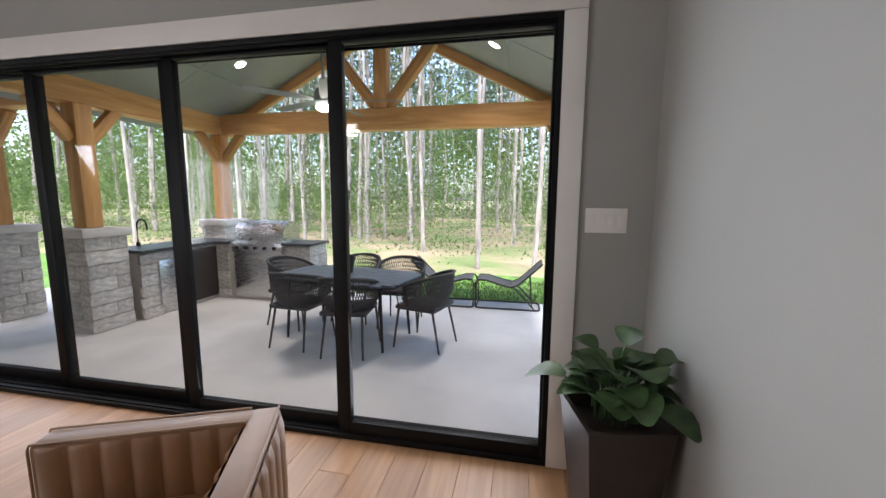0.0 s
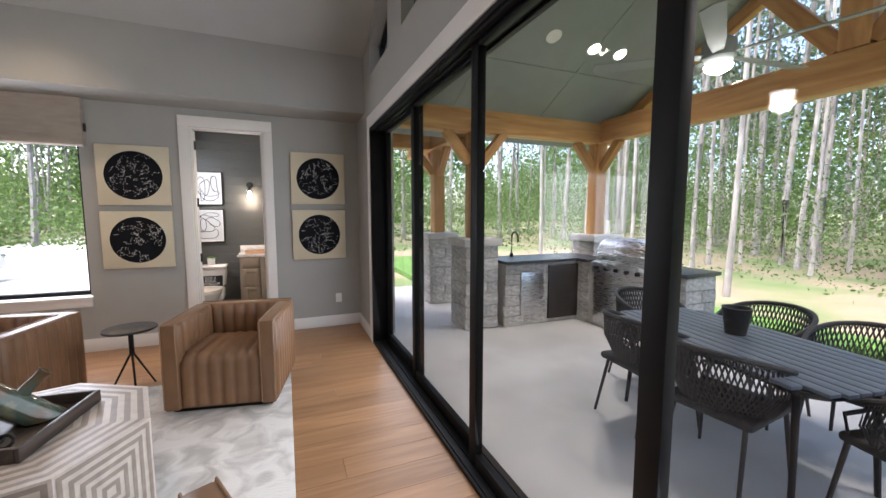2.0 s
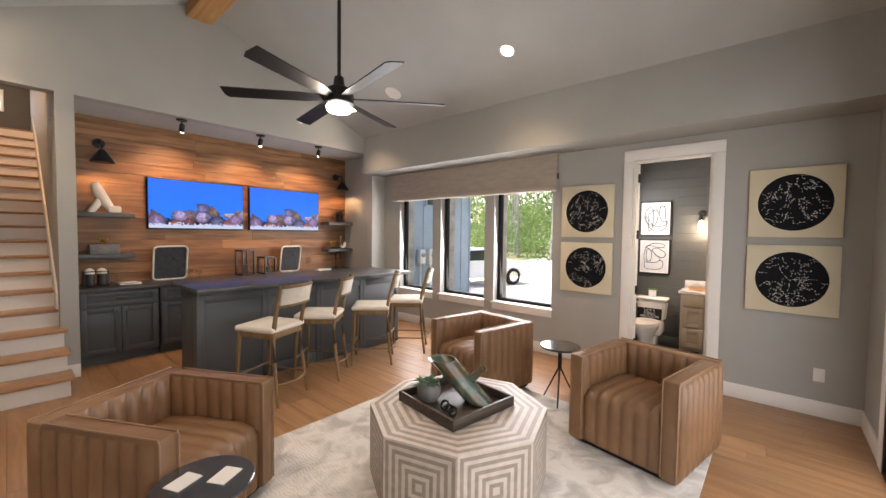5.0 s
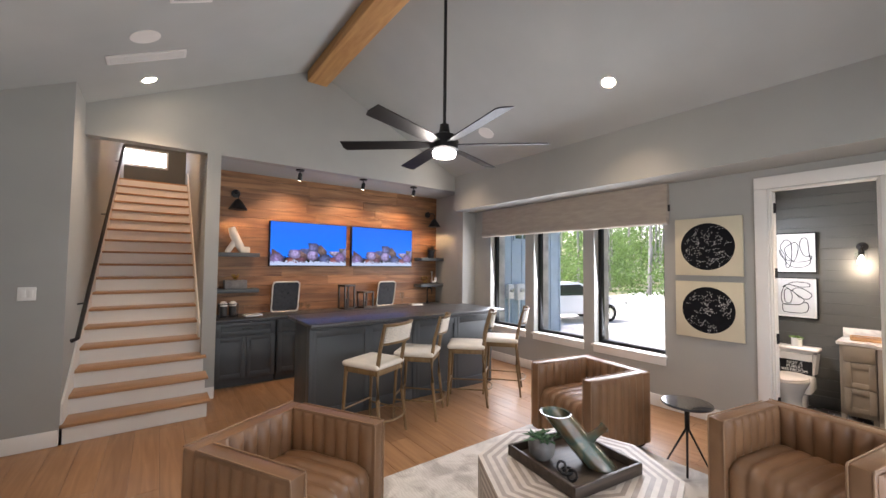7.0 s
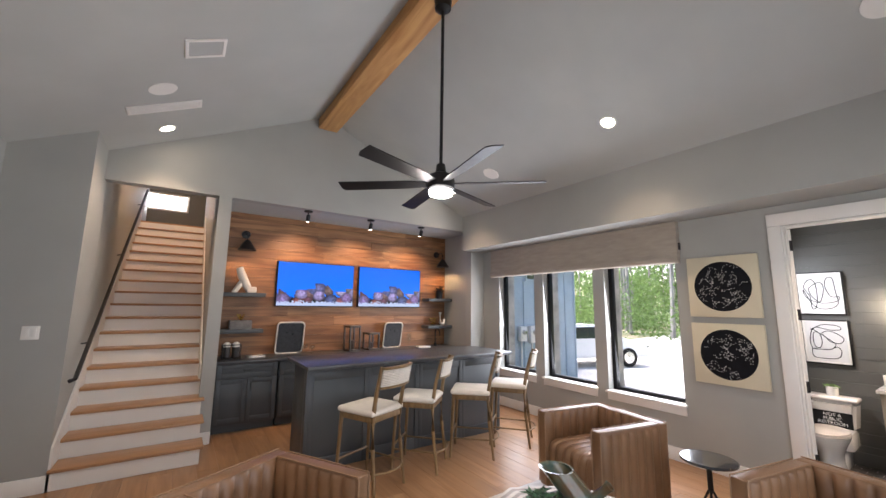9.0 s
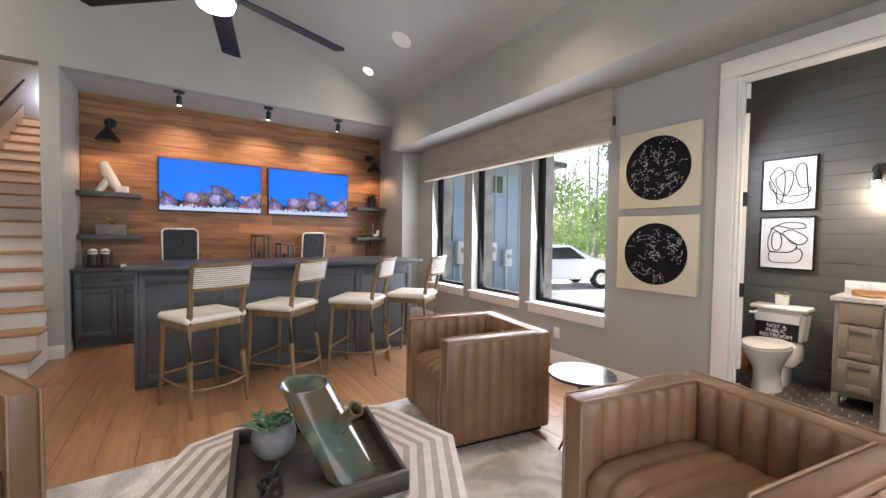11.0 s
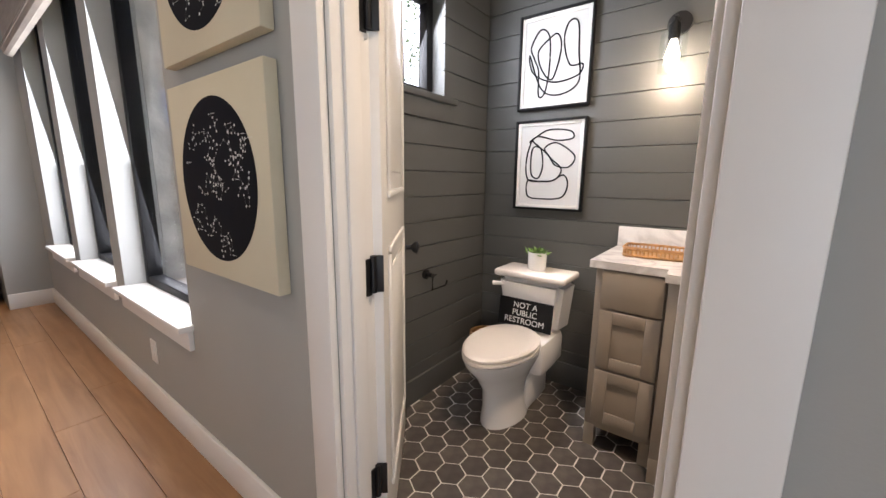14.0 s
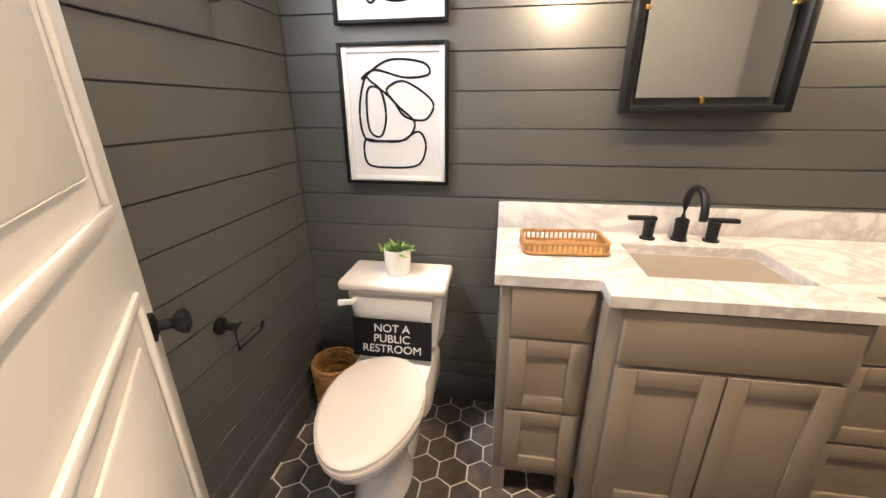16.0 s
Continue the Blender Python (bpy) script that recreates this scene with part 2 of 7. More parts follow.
def leaf_material(name, color, vary):
    m = material(name, color, 0.55, vary=0.0, bump=0)
    n, l = m.node_tree.nodes, m.node_tree.links
    b = n["Principled BSDF"]
    ge = n.new("ShaderNodeNewGeometry")
    ra = n.new("ShaderNodeValToRGB")
    ra.color_ramp.elements[0].color = (*[c * (1 - vary) for c in color], 1)
    ra.color_ramp.elements[1].color = (*[c * (1 + vary) for c in color], 1)
    l.new(ge.outputs["Random Per Island"], ra.inputs[0])
    l.new(ra.outputs[0], b.inputs["Base Color"])
    b.inputs["Transmission Weight"].default_value = 0.0
    tl, mi = n.new("ShaderNodeBsdfTranslucent"), n.new("ShaderNodeMixShader")
    l.new(ra.outputs[0], tl.inputs[0])
    mi.inputs[0].default_value = 0.6
    l.new(b.outputs[0], mi.inputs[1])
    l.new(tl.outputs[0], mi.inputs[2])
    l.new(mi.outputs[0], n["Material Output"].inputs[0])
    return m


LEAF = leaf_material("broadleaf_foliage", (0.12, 0.19, 0.055), 0.35)
PINE = leaf_material("pine_foliage", (0.1, 0.135, 0.075), 0.35)


def ground_material():
    m = material("woodland_floor", (0.3, 0.26, 0.16), 0.95, vary=0.2, scale=1.5, bump=0.5, bump_scale=25)
    n, l = m.node_tree.nodes, m.node_tree.links
    b = n["Principled BSDF"]
    co = n.new("ShaderNodeTexCoord")
    no = n.new("ShaderNodeTexNoise")
    no.inputs["Scale"].default_value, no.inputs["Detail"].default_value = 0.35, 6
    l.new(co.outputs["Object"], no.inputs["Vector"])
    ra = n.new("ShaderNodeValToRGB")
    ra.color_ramp.elements[0].position, ra.color_ramp.elements[1].position = 0.42, 0.6
    ra.color_ramp.elements[0].color, ra.color_ramp.elements[1].color = (0.22, 0.18, 0.115, 1), (0.1, 0.14, 0.045, 1)
    l.new(no.outputs["Fac"], ra.inputs[0])
    l.new(ra.outputs[0], b.inputs["Base Color"])
    return m


WOODFLOOR = ground_material()


def marble_material():
    m = material("white_marble", (0.72, 0.7, 0.68), 0.16, vary=0.0, bump=0)
    n, l = m.node_tree.nodes, m.node_tree.links
    b = n["Principled BSDF"]
    co, no, ra = n.new("ShaderNodeTexCoord"), n.new("ShaderNodeTexNoise"), n.new("ShaderNodeValToRGB")
    no.inputs["Scale"].default_value, no.inputs["Detail"].default_value, no.inputs["Distortion"].default_value = 3.0, 8, 2.5
    l.new(co.outputs["Object"], no.inputs["Vector"])
    e = ra.color_ramp.elements
    e[0].position, e[0].color = 0.4, (0.74, 0.72, 0.7, 1)
    e[1].position, e[1].color = 0.62, (0.74, 0.72, 0.7, 1)
    v = ra.color_ramp.elements.new(0.5)
    v.color = (0.55, 0.53, 0.52, 1)
    l.new(no.outputs["Fac"], ra.inputs[0])
    l.new(ra.outputs[0], b.inputs["Base Color"])
    return m


MARBLE = marble_material()


def rug_material():
    m = material("pale_textured_rug", (0.55, 0.52, 0.48), 0.95, vary=0.0, bump=0)
    n, l = m.node_tree.nodes, m.node_tree.links
    b = n["Principled BSDF"]
    co, no, ra, wv, bu = n.new("ShaderNodeTexCoord"), n.new("ShaderNodeTexNoise"), n.new("ShaderNodeValToRGB"), n.new("ShaderNodeTexWave"), n.new("ShaderNodeBump")
    no.inputs["Scale"].default_value, no.inputs["Detail"].default_value, no.inputs["Distortion"].default_value = 5.0, 8, 1.0
    l.new(co.outputs["Object"], no.inputs["Vector"])
    e = ra.color_ramp.elements
    e[0].position, e[0].color = 0.36, (0.4, 0.375, 0.345, 1)
    e[1].position, e[1].color = 0.58, (0.62, 0.6, 0.56, 1)
    l.new(no.outputs["Fac"], ra.inputs[0])
    l.new(ra.outputs[0], b.inputs["Base Color"])
    wv.inputs["Scale"].default_value, wv.inputs["Distortion"].default_value, wv.inputs["Detail"].default_value = 14, 9, 2
    l.new(co.outputs["Object"], wv.inputs["Vector"])
    bu.inputs["Strength"].default_value, bu.inputs["Distance"].default_value = 0.18, 0.01
    l.new(wv.outputs["Fac"], bu.inputs["Height"])
    l.new(bu.outputs[0], b.inputs["Normal"])
    return m


RUG = rug_material()
INLAYDARK = material("bone_inlay_grey", (0.3, 0.25, 0.21), 0.4, vary=0.08, scale=20, bump=0.03)
INLAYPALE = material("bone_inlay_cream", (0.56, 0.5, 0.44), 0.4, vary=0.06, scale=20, bump=0.03)

# ---- mesh helpers ----


def box(bm, x0, y0, z0, x1, y1, z1, bev=0.0, m=None, seg=2):
    mat = Matrix.Translation(((x0 + x1) / 2, (y0 + y1) / 2, (z0 + z1) / 2)) @ Matrix.Diagonal((x1 - x0, y1 - y0, z1 - z0, 1))
    if m is not None:
        mat = m @ mat
    vs = bmesh.ops.create_cube(bm, size=1, matrix=mat)["verts"]
    if bev > 0:
        es = list({e for v in vs for e in v.link_edges})
        bmesh.ops.bevel(bm, geom=es, offset=bev, segments=seg, affect="EDGES", profile=0.5)
    return bm


def rod(bm, p, q, r0, r1=None, seg=10):
    p, q = Vector(p), Vector(q)
    r1 = r0 if r1 is None else r1
    m = Matrix.Translation((p + q) / 2) @ (q - p).to_track_quat("Z", "Y").to_matrix().to_4x4()
    bmesh.ops.create_cone(bm, cap_ends=True, segments=seg, radius1=r0, radius2=max(r1, 1e-4), depth=(q - p).length, matrix=m)
    return bm


def tube(bm, pts, r, seg=8, closed=False, flat=1.0):
    """A round bar along points."""
    pts = [Vector(p) for p in pts]
    rings, n = [], len(pts)
    up = Vector((0, 0, 1))
    for i, p in enumerate(pts):
        a, b = (pts[i - 1], pts[(i + 1) % n]) if closed else (pts[max(i - 1, 0)], pts[min(i + 1, n - 1)])
        d = (b - a).normalized()
        s = d.cross(up)
        if s.length < 1e-3:
            s = d.cross(Vector((1, 0, 0)))
        s.normalize()
        u = s.cross(d).normalized()
        rr = r[i] if isinstance(r, (list, tuple)) else r
        rings.append([bm.verts.new(p + rr * (math.cos(k * math.tau / seg) * s + flat * math.sin(k * math.tau / seg) * u)) for k in range(seg)])
    for i in range(n if closed else n - 1):
        a, b = rings[i], rings[(i + 1) % n]
        for k in range(seg):
            bm.faces.new((a[k], a[(k + 1) % seg], b[(k + 1) % seg], b[k]))
    if not closed:
        bm.faces.new(rings[0][::-1]), bm.faces.new(rings[-1])
    return bm


def lathe(bm, prof, seg=24, cx=0.0, cy=0.0, sx=1.0, sy=1.0):
    """Turned shape: prof is (radius, height) from the bottom up."""
    rings = [[bm.verts.new((cx + sx * r * math.cos(k * math.tau / seg), cy + sy * r * math.sin(k * math.tau / seg), z)) for k in range(seg)] for r, z in prof]
    for a, b in zip(rings, rings[1:]):
        for k in range(seg):
            bm.faces.new((a[k], a[(k + 1) % seg], b[(k + 1) % seg], b[k]))
    bm.faces.new(rings[0][::-1]), bm.faces.new(rings[-1])
    return bm


def prism(bm, poly, a, b, axis="z"):
    """A polygon pushed from a to b along an axis; poly gives the other two coordinates in x, y, z order."""
    def place(u, v, w):
        return {"z": (u, v, w), "y": (u, w, v), "x": (w, u, v)}[axis]
    lo, hi = [bm.verts.new(place(u, v, a)) for u, v in poly], [bm.verts.new(place(u, v, b)) for u, v in poly]
    bm.faces.new(lo[::-1]), bm.faces.new(hi)
    n = len(poly)
    for i in range(n):
        bm.faces.new((lo[i], lo[(i + 1) % n], hi[(i + 1) % n], hi[i]))
    return bm


def finish(bm, name, mat, smooth=35):
    bmesh.ops.recalc_face_normals(bm, faces=bm.faces)
    me = bpy.data.meshes.new(name)
    bm.to_mesh(me)
    bm.free()
    me.materials.append(mat)
    if smooth:
        me.shade_smooth()
        me.set_sharp_from_angle(angle=radians(smooth))
    return me


def part(name, bm, mat, parent=None, label="", smooth=35):
    ob = new(name, finish(bm, name, mat, smooth))
    if parent is not None:
        ob.parent = parent
    if label:
        tagged(ob, label)
    return ob


def thing(name, label, category, x=0, y=0, z=0, rz=0, group=""):
    ob = new(name)
    ob.matrix_world = pose(x, y, z, 0, 0, rz)
    return tagged(ob, label, category, group)


def single(name, bm, mat, label, category, group="", smooth=35):
    return tagged(part(name, bm, mat, None, "", smooth), label, category, group)


def setting(name, bm, mat, label="", smooth=35):
    return tagged(part(name, bm, mat, None, "", smooth), label, kind="structure")


def piece(name, me, parent, x=0, y=0, z=0, rz=0):
    ob = new(name, me)
    ob.parent = parent
    ob.matrix_basis = pose(x, y, z, 0, 0, rz)
    return ob


def grid_wall(bm, us, vs, holes, d0, d1, axis):
    """A wall with rectangular holes through it. us, vs: cuts along it and upwards; axis: 'x' or 'y', its normal."""
    def empty(i, j):
        if not (0 <= i < len(us) - 1 and 0 <= j < len(vs) - 1):
            return True
        u, v = (us[i] + us[i + 1]) / 2, (vs[j] + vs[j + 1]) / 2
        return any(a < u < b and c < v < d for a, b, c, d in holes)
    def P(u, v, d):
        return bm.verts.new((d, u, v) if axis == "x" else (u, d, v))
    for i in range(len(us) - 1):
        for j in range(len(vs) - 1):
            if empty(i, j):
                continue
            u0, u1, v0, v1 = us[i], us[i + 1], vs[j], vs[j + 1]
            for d in (d0, d1):
                bm.faces.new([P(u0, v0, d), P(u1, v0, d), P(u1, v1, d), P(u0, v1, d)])
            for di, dj, (a, b) in ((-1, 0, ((u0, v0), (u0, v1))), (1, 0, ((u1, v0), (u1, v1))), (0, -1, ((u0, v0), (u1, v0))), (0, 1, ((u0, v1), (u1, v1)))):
                if empty(i + di, j + dj):
                    bm.faces.new([P(*a, d0), P(*b, d0), P(*b, d1), P(*a, d1)])
    bmesh.ops.remove_doubles(bm, verts=bm.verts, dist=1e-5)
    return bm

# ---- the large structure ----
RIDGE_X, RIDGE_Z, SLOPE = 3.055, 4.44, 0.463
NY, SY, EX, BACK = 0.1, -6.1, 6.07, -6.95  # north and south wall faces, east wall face, bar back wall


def ceil_z(x):
    return RIDGE_Z - SLOPE * abs(x - RIDGE_X)


setting("floor", box(bmesh.new(), -0.12, -7.2, -0.2, 6.3, 0.3, -0.012), DARKWOOD, "plank subfloor of the lounge")
setting("floor_bath", box(bmesh.new(), -1.7, -2.4, -0.2, -0.12, 0.1, -0.0012), GROUT, "pale grouted bathroom floor bed")

# west wall: bath partition with its door, then the thicker window wall
DOOR = (-1.755, -1.01, 0.0, 2.43)
WINDOWS = [(-5.67, -4.86), (-4.68, -3.8), (-3.63, -2.72)]
WZ0, WZ1 = 0.59, 2.5
setting("wall_west_bath", grid_wall(bmesh.new(), [-2.42, DOOR[0], DOOR[1], 0.1], [-0.01, DOOR[3], 2.63], [DOOR], -0.12, 0.0, "x"), WALL, "smooth grey painted wall with a doorway")
cuts = sorted([-6.1, -2.42] + [c for w in WINDOWS for c in w])
holes = [(a, b, WZ0, WZ1) for a, b in WINDOWS]
setting("wall_west", grid_wall(bmesh.new(), cuts, [-0.2, WZ0, WZ1, 2.63], holes, -0.2, 0.0, "x"), WALL, "grey painted wall with three tall windows")
setting("wall_west_stone", grid_wall(bmesh.new(), [-7.5] + cuts[:-1] + [-2.5], [-0.4, WZ0, WZ1, 4.0], holes, -0.36, -0.203, "x"), STONE, "pale stone outer face of the house")
setting("soffit_west", box(bmesh.new(), -0.2, SY, 2.632, 0.5, NY, 3.6), WALL, "grey painted dropped soffit above the windows")

# north wall with the patio door and gable windows
PD = (0.85, 5.605, 2.40)
bm = bmesh.new()
grid_wall(bm, [-0.2, PD[0], PD[1], 6.3], [-0.2, PD[2], 2.86], [(PD[0], PD[1], -0.3, PD[2])], NY, NY + 0.2, "y")
GW = [(0.85, 1.62), (2.05, 3.05), (3.35, 4.35), (4.78, 5.55)]  # gable windows, from side to side
for a, b in zip([-0.2] + [w[1] for w in GW], [w[0] for w in GW] + [6.3]):
    pts = [(a, 2.86), (b, 2.86), (b, ceil_z(b) + 0.1)] + ([(RIDGE_X, RIDGE_Z + 0.1)] if a < RIDGE_X < b else []) + [(a, ceil_z(a) + 0.1)]
    prism(bm, pts, NY, NY + 0.2, "y")
for a, b in GW:
    prism(bm, [(a, ceil_z(a) - 0.16), (b, ceil_z(b) - 0.16), (b, ceil_z(b) + 0.1), (a, ceil_z(a) + 0.1)], NY, NY + 0.2, "y")
    box(bm, a, NY, 2.855, b, NY + 0.2, 2.95)
setting("wall_north", bm, WALL, "grey gable wall with a wide patio door opening")

setting("wall_east", box(bmesh.new(), EX, -6.1, -0.2, EX + 0.15, NY + 0.2, 3.6), WALL, "smooth grey painted wall")

# south gable wall over the bar alcove and the stairs
AL, AR, STL, STR, HEAD = 0.3, 4.22, 5.475, 4.365, 2.99
setting("wall_stair_stub", box(bmesh.new(), STL, SY - 0.2, -0.2, EX, -5.5, 3.6), WALL, "grey painted stub wall beside the stairs")
bm = bmesh.new()
box(bm, -0.2, SY - 0.15, -0.2, AL, SY, HEAD)
box(bm, AR, SY - 0.15, -0.2, STR, SY, HEAD)
prism(bm, [(-0.2, HEAD), (6.3, HEAD), (6.3, ceil_z(6.3) + 0.15), (RIDGE_X, RIDGE_Z + 0.15), (-0.2, ceil_z(-0.2) + 0.15)], SY - 0.15, SY, "y")
setting("wall_south", bm, WALL, "grey gable wall above the bar alcove and stairs")
setting("wall_alcove_west", box(bmesh.new(), -0.2, BACK - 0.15, -0.2, AL, SY - 0.152, HEAD + 0.2), WALL, "grey side wall of the bar alcove")
setting("wall_alcove_stair", box(bmesh.new(), AR, -11.4, -0.2, STR, SY - 0.152, 6.0), WALL, "grey wall between the bar and the stairs")
setting("wall_stair_east", box(bmesh.new(), STL, -11.4, -0.2, STL + 0.15, SY - 0.202, 6.0), WALL, "pale wall beside the stairs")
setting("wall_bar_back", box(bmesh.new(), AL, BACK - 0.15, -0.2, AR, BACK - 0.014, HEAD + 0.2), DARKWOOD, "backing of the plank feature wall")
setting("ceiling_alcove", box(bmesh.new(), AL, BACK - 0.15, HEAD, AR, SY - 0.152, HEAD + 0.2), CEIL, "pale alcove ceiling")
setting("wall_stair_top", box(bmesh.new(), STR, -11.5, 3.0, STL, -11.4, 6.0), CHARWALL, "dark wall at the head of the stairs")
setting("ceiling_stair", box(bmesh.new(), AR, -11.5, 5.4, STL + 0.15, SY - 0.2, 5.5), CEIL, "stairwell ceiling")

# vaulted ceiling
bm = bmesh.new()
prism(bm, [(0.3, ceil_z(0.3)), (RIDGE_X, RIDGE_Z), (RIDGE_X, RIDGE_Z + 0.15), (0.3, ceil_z(0.3) + 0.15)], SY - 0.1, NY + 0.1, "y")
prism(bm, [(RIDGE_X, RIDGE_Z), (6.3, ceil_z(6.3)), (6.3, ceil_z(6.3) + 0.15), (RIDGE_X, RIDGE_Z + 0.15)], SY - 0.1, NY + 0.1, "y")
setting("ceiling", bm, CEIL, "vaulted pale grey painted ceiling")
single("ridge_beam", box(bmesh.new(), RIDGE_X - 0.14, SY, 4.23, RIDGE_X + 0.14, NY, 4.5, 0.012), BEAM, "honey-stained timber beam along the ceiling ridge", "beam")

# bathroom shell
BX, BS, BN, BH = -1.56, -2.27, 0.0, 3.03
setting("wall_bath_west", box(bmesh.new(), BX - 0.15, -2.4, -0.2, BX - 0.012, 0.15, 3.15), CHARWALL, "charcoal backing wall")
BW = (-1.12, -0.45, 1.62, 2.72)
bm = grid_wall(bmesh.new(), [BX - 0.15, BW[0], BW[1], -0.12], [-0.2, BW[2], BW[3], 3.15], [BW], BS - 0.15, BS - 0.012, "y")
setting("wall_bath_south", bm, CHARWALL, "charcoal backing wall with a small window")
setting("wall_bath_north", box(bmesh.new(), BX - 0.15, BN, -0.2, -0.12, BN + 0.15, 3.15), CHARWALL, "charcoal painted wall")
setting("ceiling_bath", box(bmesh.new(), BX, BS, BH, -0.12, BN, BH + 0.15), CEIL, "flat pale bathroom ceiling")
setting("roof_bath", box(bmesh.new(), BX - 0.3, -2.6, 3.19, -0.2, 0.3, 3.3), CHARWALL, "flat roof over the bathroom")

# house roof closing the vault from outside
bm = bmesh.new()
prism(bm, [(-0.6, ceil_z(-0.6) + 0.2), (RIDGE_X, RIDGE_Z + 0.2), (6.9, ceil_z(6.9) + 0.2), (6.9, ceil_z(6.9) + 0.35), (RIDGE_X, RIDGE_Z + 0.35), (-0.6, ceil_z(-0.6) + 0.35)], -7.4, NY + 0.3, "y")
setting("roof", bm, CHARWALL, "dark roof of the house")

# baseboards and casings


def base(name, x0, y0, x1, y1):
    bm = box(bmesh.new(), x0, y0, 0, x1, y1, 0.14, 0.004)
    setting(name, bm, WHITE, "white painted baseboard")


base("baseboard_west", 0.0, -0.91, 0.016, NY)
base("baseboard_west_window", 0.0, SY, 0.016, -1.855)
base("baseboard_north", 0.016, NY - 0.016, 0.74, NY)
base("baseboard_north_east", 5.715, NY - 0.016, EX - 0.016, NY)
base("baseboard_east", EX - 0.016, -5.484, EX, NY)
base("baseboard_stub", STL, -5.5, EX, -5.484)
base("baseboard_pier", AR, SY, STR, SY + 0.016)
base("baseboard_alcove", 0.0, SY, AL, SY + 0.016)


def casing(name, bars, label):
    bm = bmesh.new()
    for b in bars:
        box(bm, *b, 0.004)
    return setting(name, bm, WHITE, label)


casing("trim_patio_door", [(0.74, NY - 0.022, 0, 0.85, NY, 2.40), (5.605, NY - 0.022, 0, 5.715, NY, 2.40), (0.74, NY - 0.022, 2.402, 5.715, NY, 2.53)], "white casing around the patio door")
casing("trim_bath_door", [(0.0, DOOR[0] - 0.1, 0, 0.022, DOOR[0] + 0.002, 2.43), (0.0, DOOR[1] - 0.002, 0, 0.022, DOOR[1] + 0.1, 2.43), (0.0, DOOR[0] - 0.1, 2.432, 0.022, DOOR[1] + 0.1, 2.55),
                          (-0.12, DOOR[0], 0, 0.0, DOOR[0] + 0.018, 2.43), (-0.12, DOOR[1] - 0.018, 0, 0.0, DOOR[1], 2.43), (-0.12, DOOR[0] + 0.018, 2.412, 0.0, DOOR[1] - 0.018, 2.43),
                          (-0.075, DOOR[0] + 0.018, 0, -0.03, DOOR[0] + 0.03, 2.41), (-0.075, DOOR[1] - 0.03, 0, -0.03, DOOR[1] - 0.018, 2.41)], "white casing and jamb of the bathroom door")

# patio door: frame, four sliding panels
door = thing("patio_door", "black aluminium sliding patio door with four tall panes", "door", 0, 0, 0)
tagged(door, kind="structure")
bm = bmesh.new()
FL, FR = PD[0], PD[1]
box(bm, FL, 0.085, 0.0, FL + 0.04, 0.30, 2.40, 0.003)
box(bm, FR - 0.03, 0.085, 0.0, FR, 0.30, 2.40, 0.003)
box(bm, FL + 0.04, 0.085, 2.37, FR - 0.03, 0.30, 2.40, 0.003)
box(bm, FL + 0.04, 0.085, 0.0, FR - 0.03, 0.30, 0.03, 0.003)
for k in range(4):
    box(bm, FL + 0.04, 0.1 + 0.05 * k, 2.355, FR - 0.03, 0.108 + 0.05 * k, 2.37)
    box(bm, FL + 0.04, 0.1 + 0.05 * k, 0.03, FR - 0.03, 0.106 + 0.05 * k, 0.042)
part("frame", bm, BLACK, door)
# panels from the stacked far end to the one that slides nearest the room
for a, b, y in ((0.892, 2.02, 0.248), (1.97, 3.182, 0.2), (3.19, 4.39, 0.15), (4.35, 5.573, 0.1)):
    bm = bmesh.new()
    w = 0.078
    r = 0.012 if b > 5 else w
    box(bm, a, y, 0.035, a + w, y + 0.045, 2.365, 0.003)
    box(bm, b - r, y, 0.035, b, y + 0.045, 2.365, 0.003)
    box(bm, a + w, y, 0.035, b - r, y + 0.045, 0.11, 0.003)
    box(bm, a + w, y, 2.34, b - r, y + 0.045, 2.365, 0.003)
    p = part("panel", bm, BLACK, door)
    g = part("pane", box(bmesh.new(), a + w, y + 0.02, 0.11, b - r, y + 0.024, 2.34), GLASS, p, "clear glass pane", 0)
    g.visible_shadow = False

# gable windows
for a, b in GW:
    w = thing("gable_window", "black framed clerestory window under the sloping ceiling", "window", 0, 0, 0, 0, "gable windows")
    tagged(w, kind="structure")
    bm = bmesh.new()
    za, zb = ceil_z(a) - 0.16, ceil_z(b) - 0.16
    ring = [(a, 2.95), (b, 2.95), (b, zb), (a, za)]
    for (u0, v0), (u1, v1) in zip(ring, ring[1:] + ring[:1]):
        d = Vector((u1 - u0, v1 - v0)).normalized()
        nrm = Vector((-d.y, d.x)) * 0.045
        prism(bm, [(u0, v0), (u1, v1), (u1 + nrm.x, v1 + nrm.y), (u0 + nrm.x, v0 + nrm.y)], NY + 0.11, NY + 0.16, "y")
    part("window_frame", bm, BLACK, w, smooth=0)
    g = part("pane", prism(bmesh.new(), [(a + 0.04, 2.99), (b - 0.04, 2.99), (b - 0.04, zb - 0.03), (a + 0.04, za - 0.03)], NY + 0.132, NY + 0.137, "y"), GLASS, w, smooth=0)
    g.visible_shadow = False

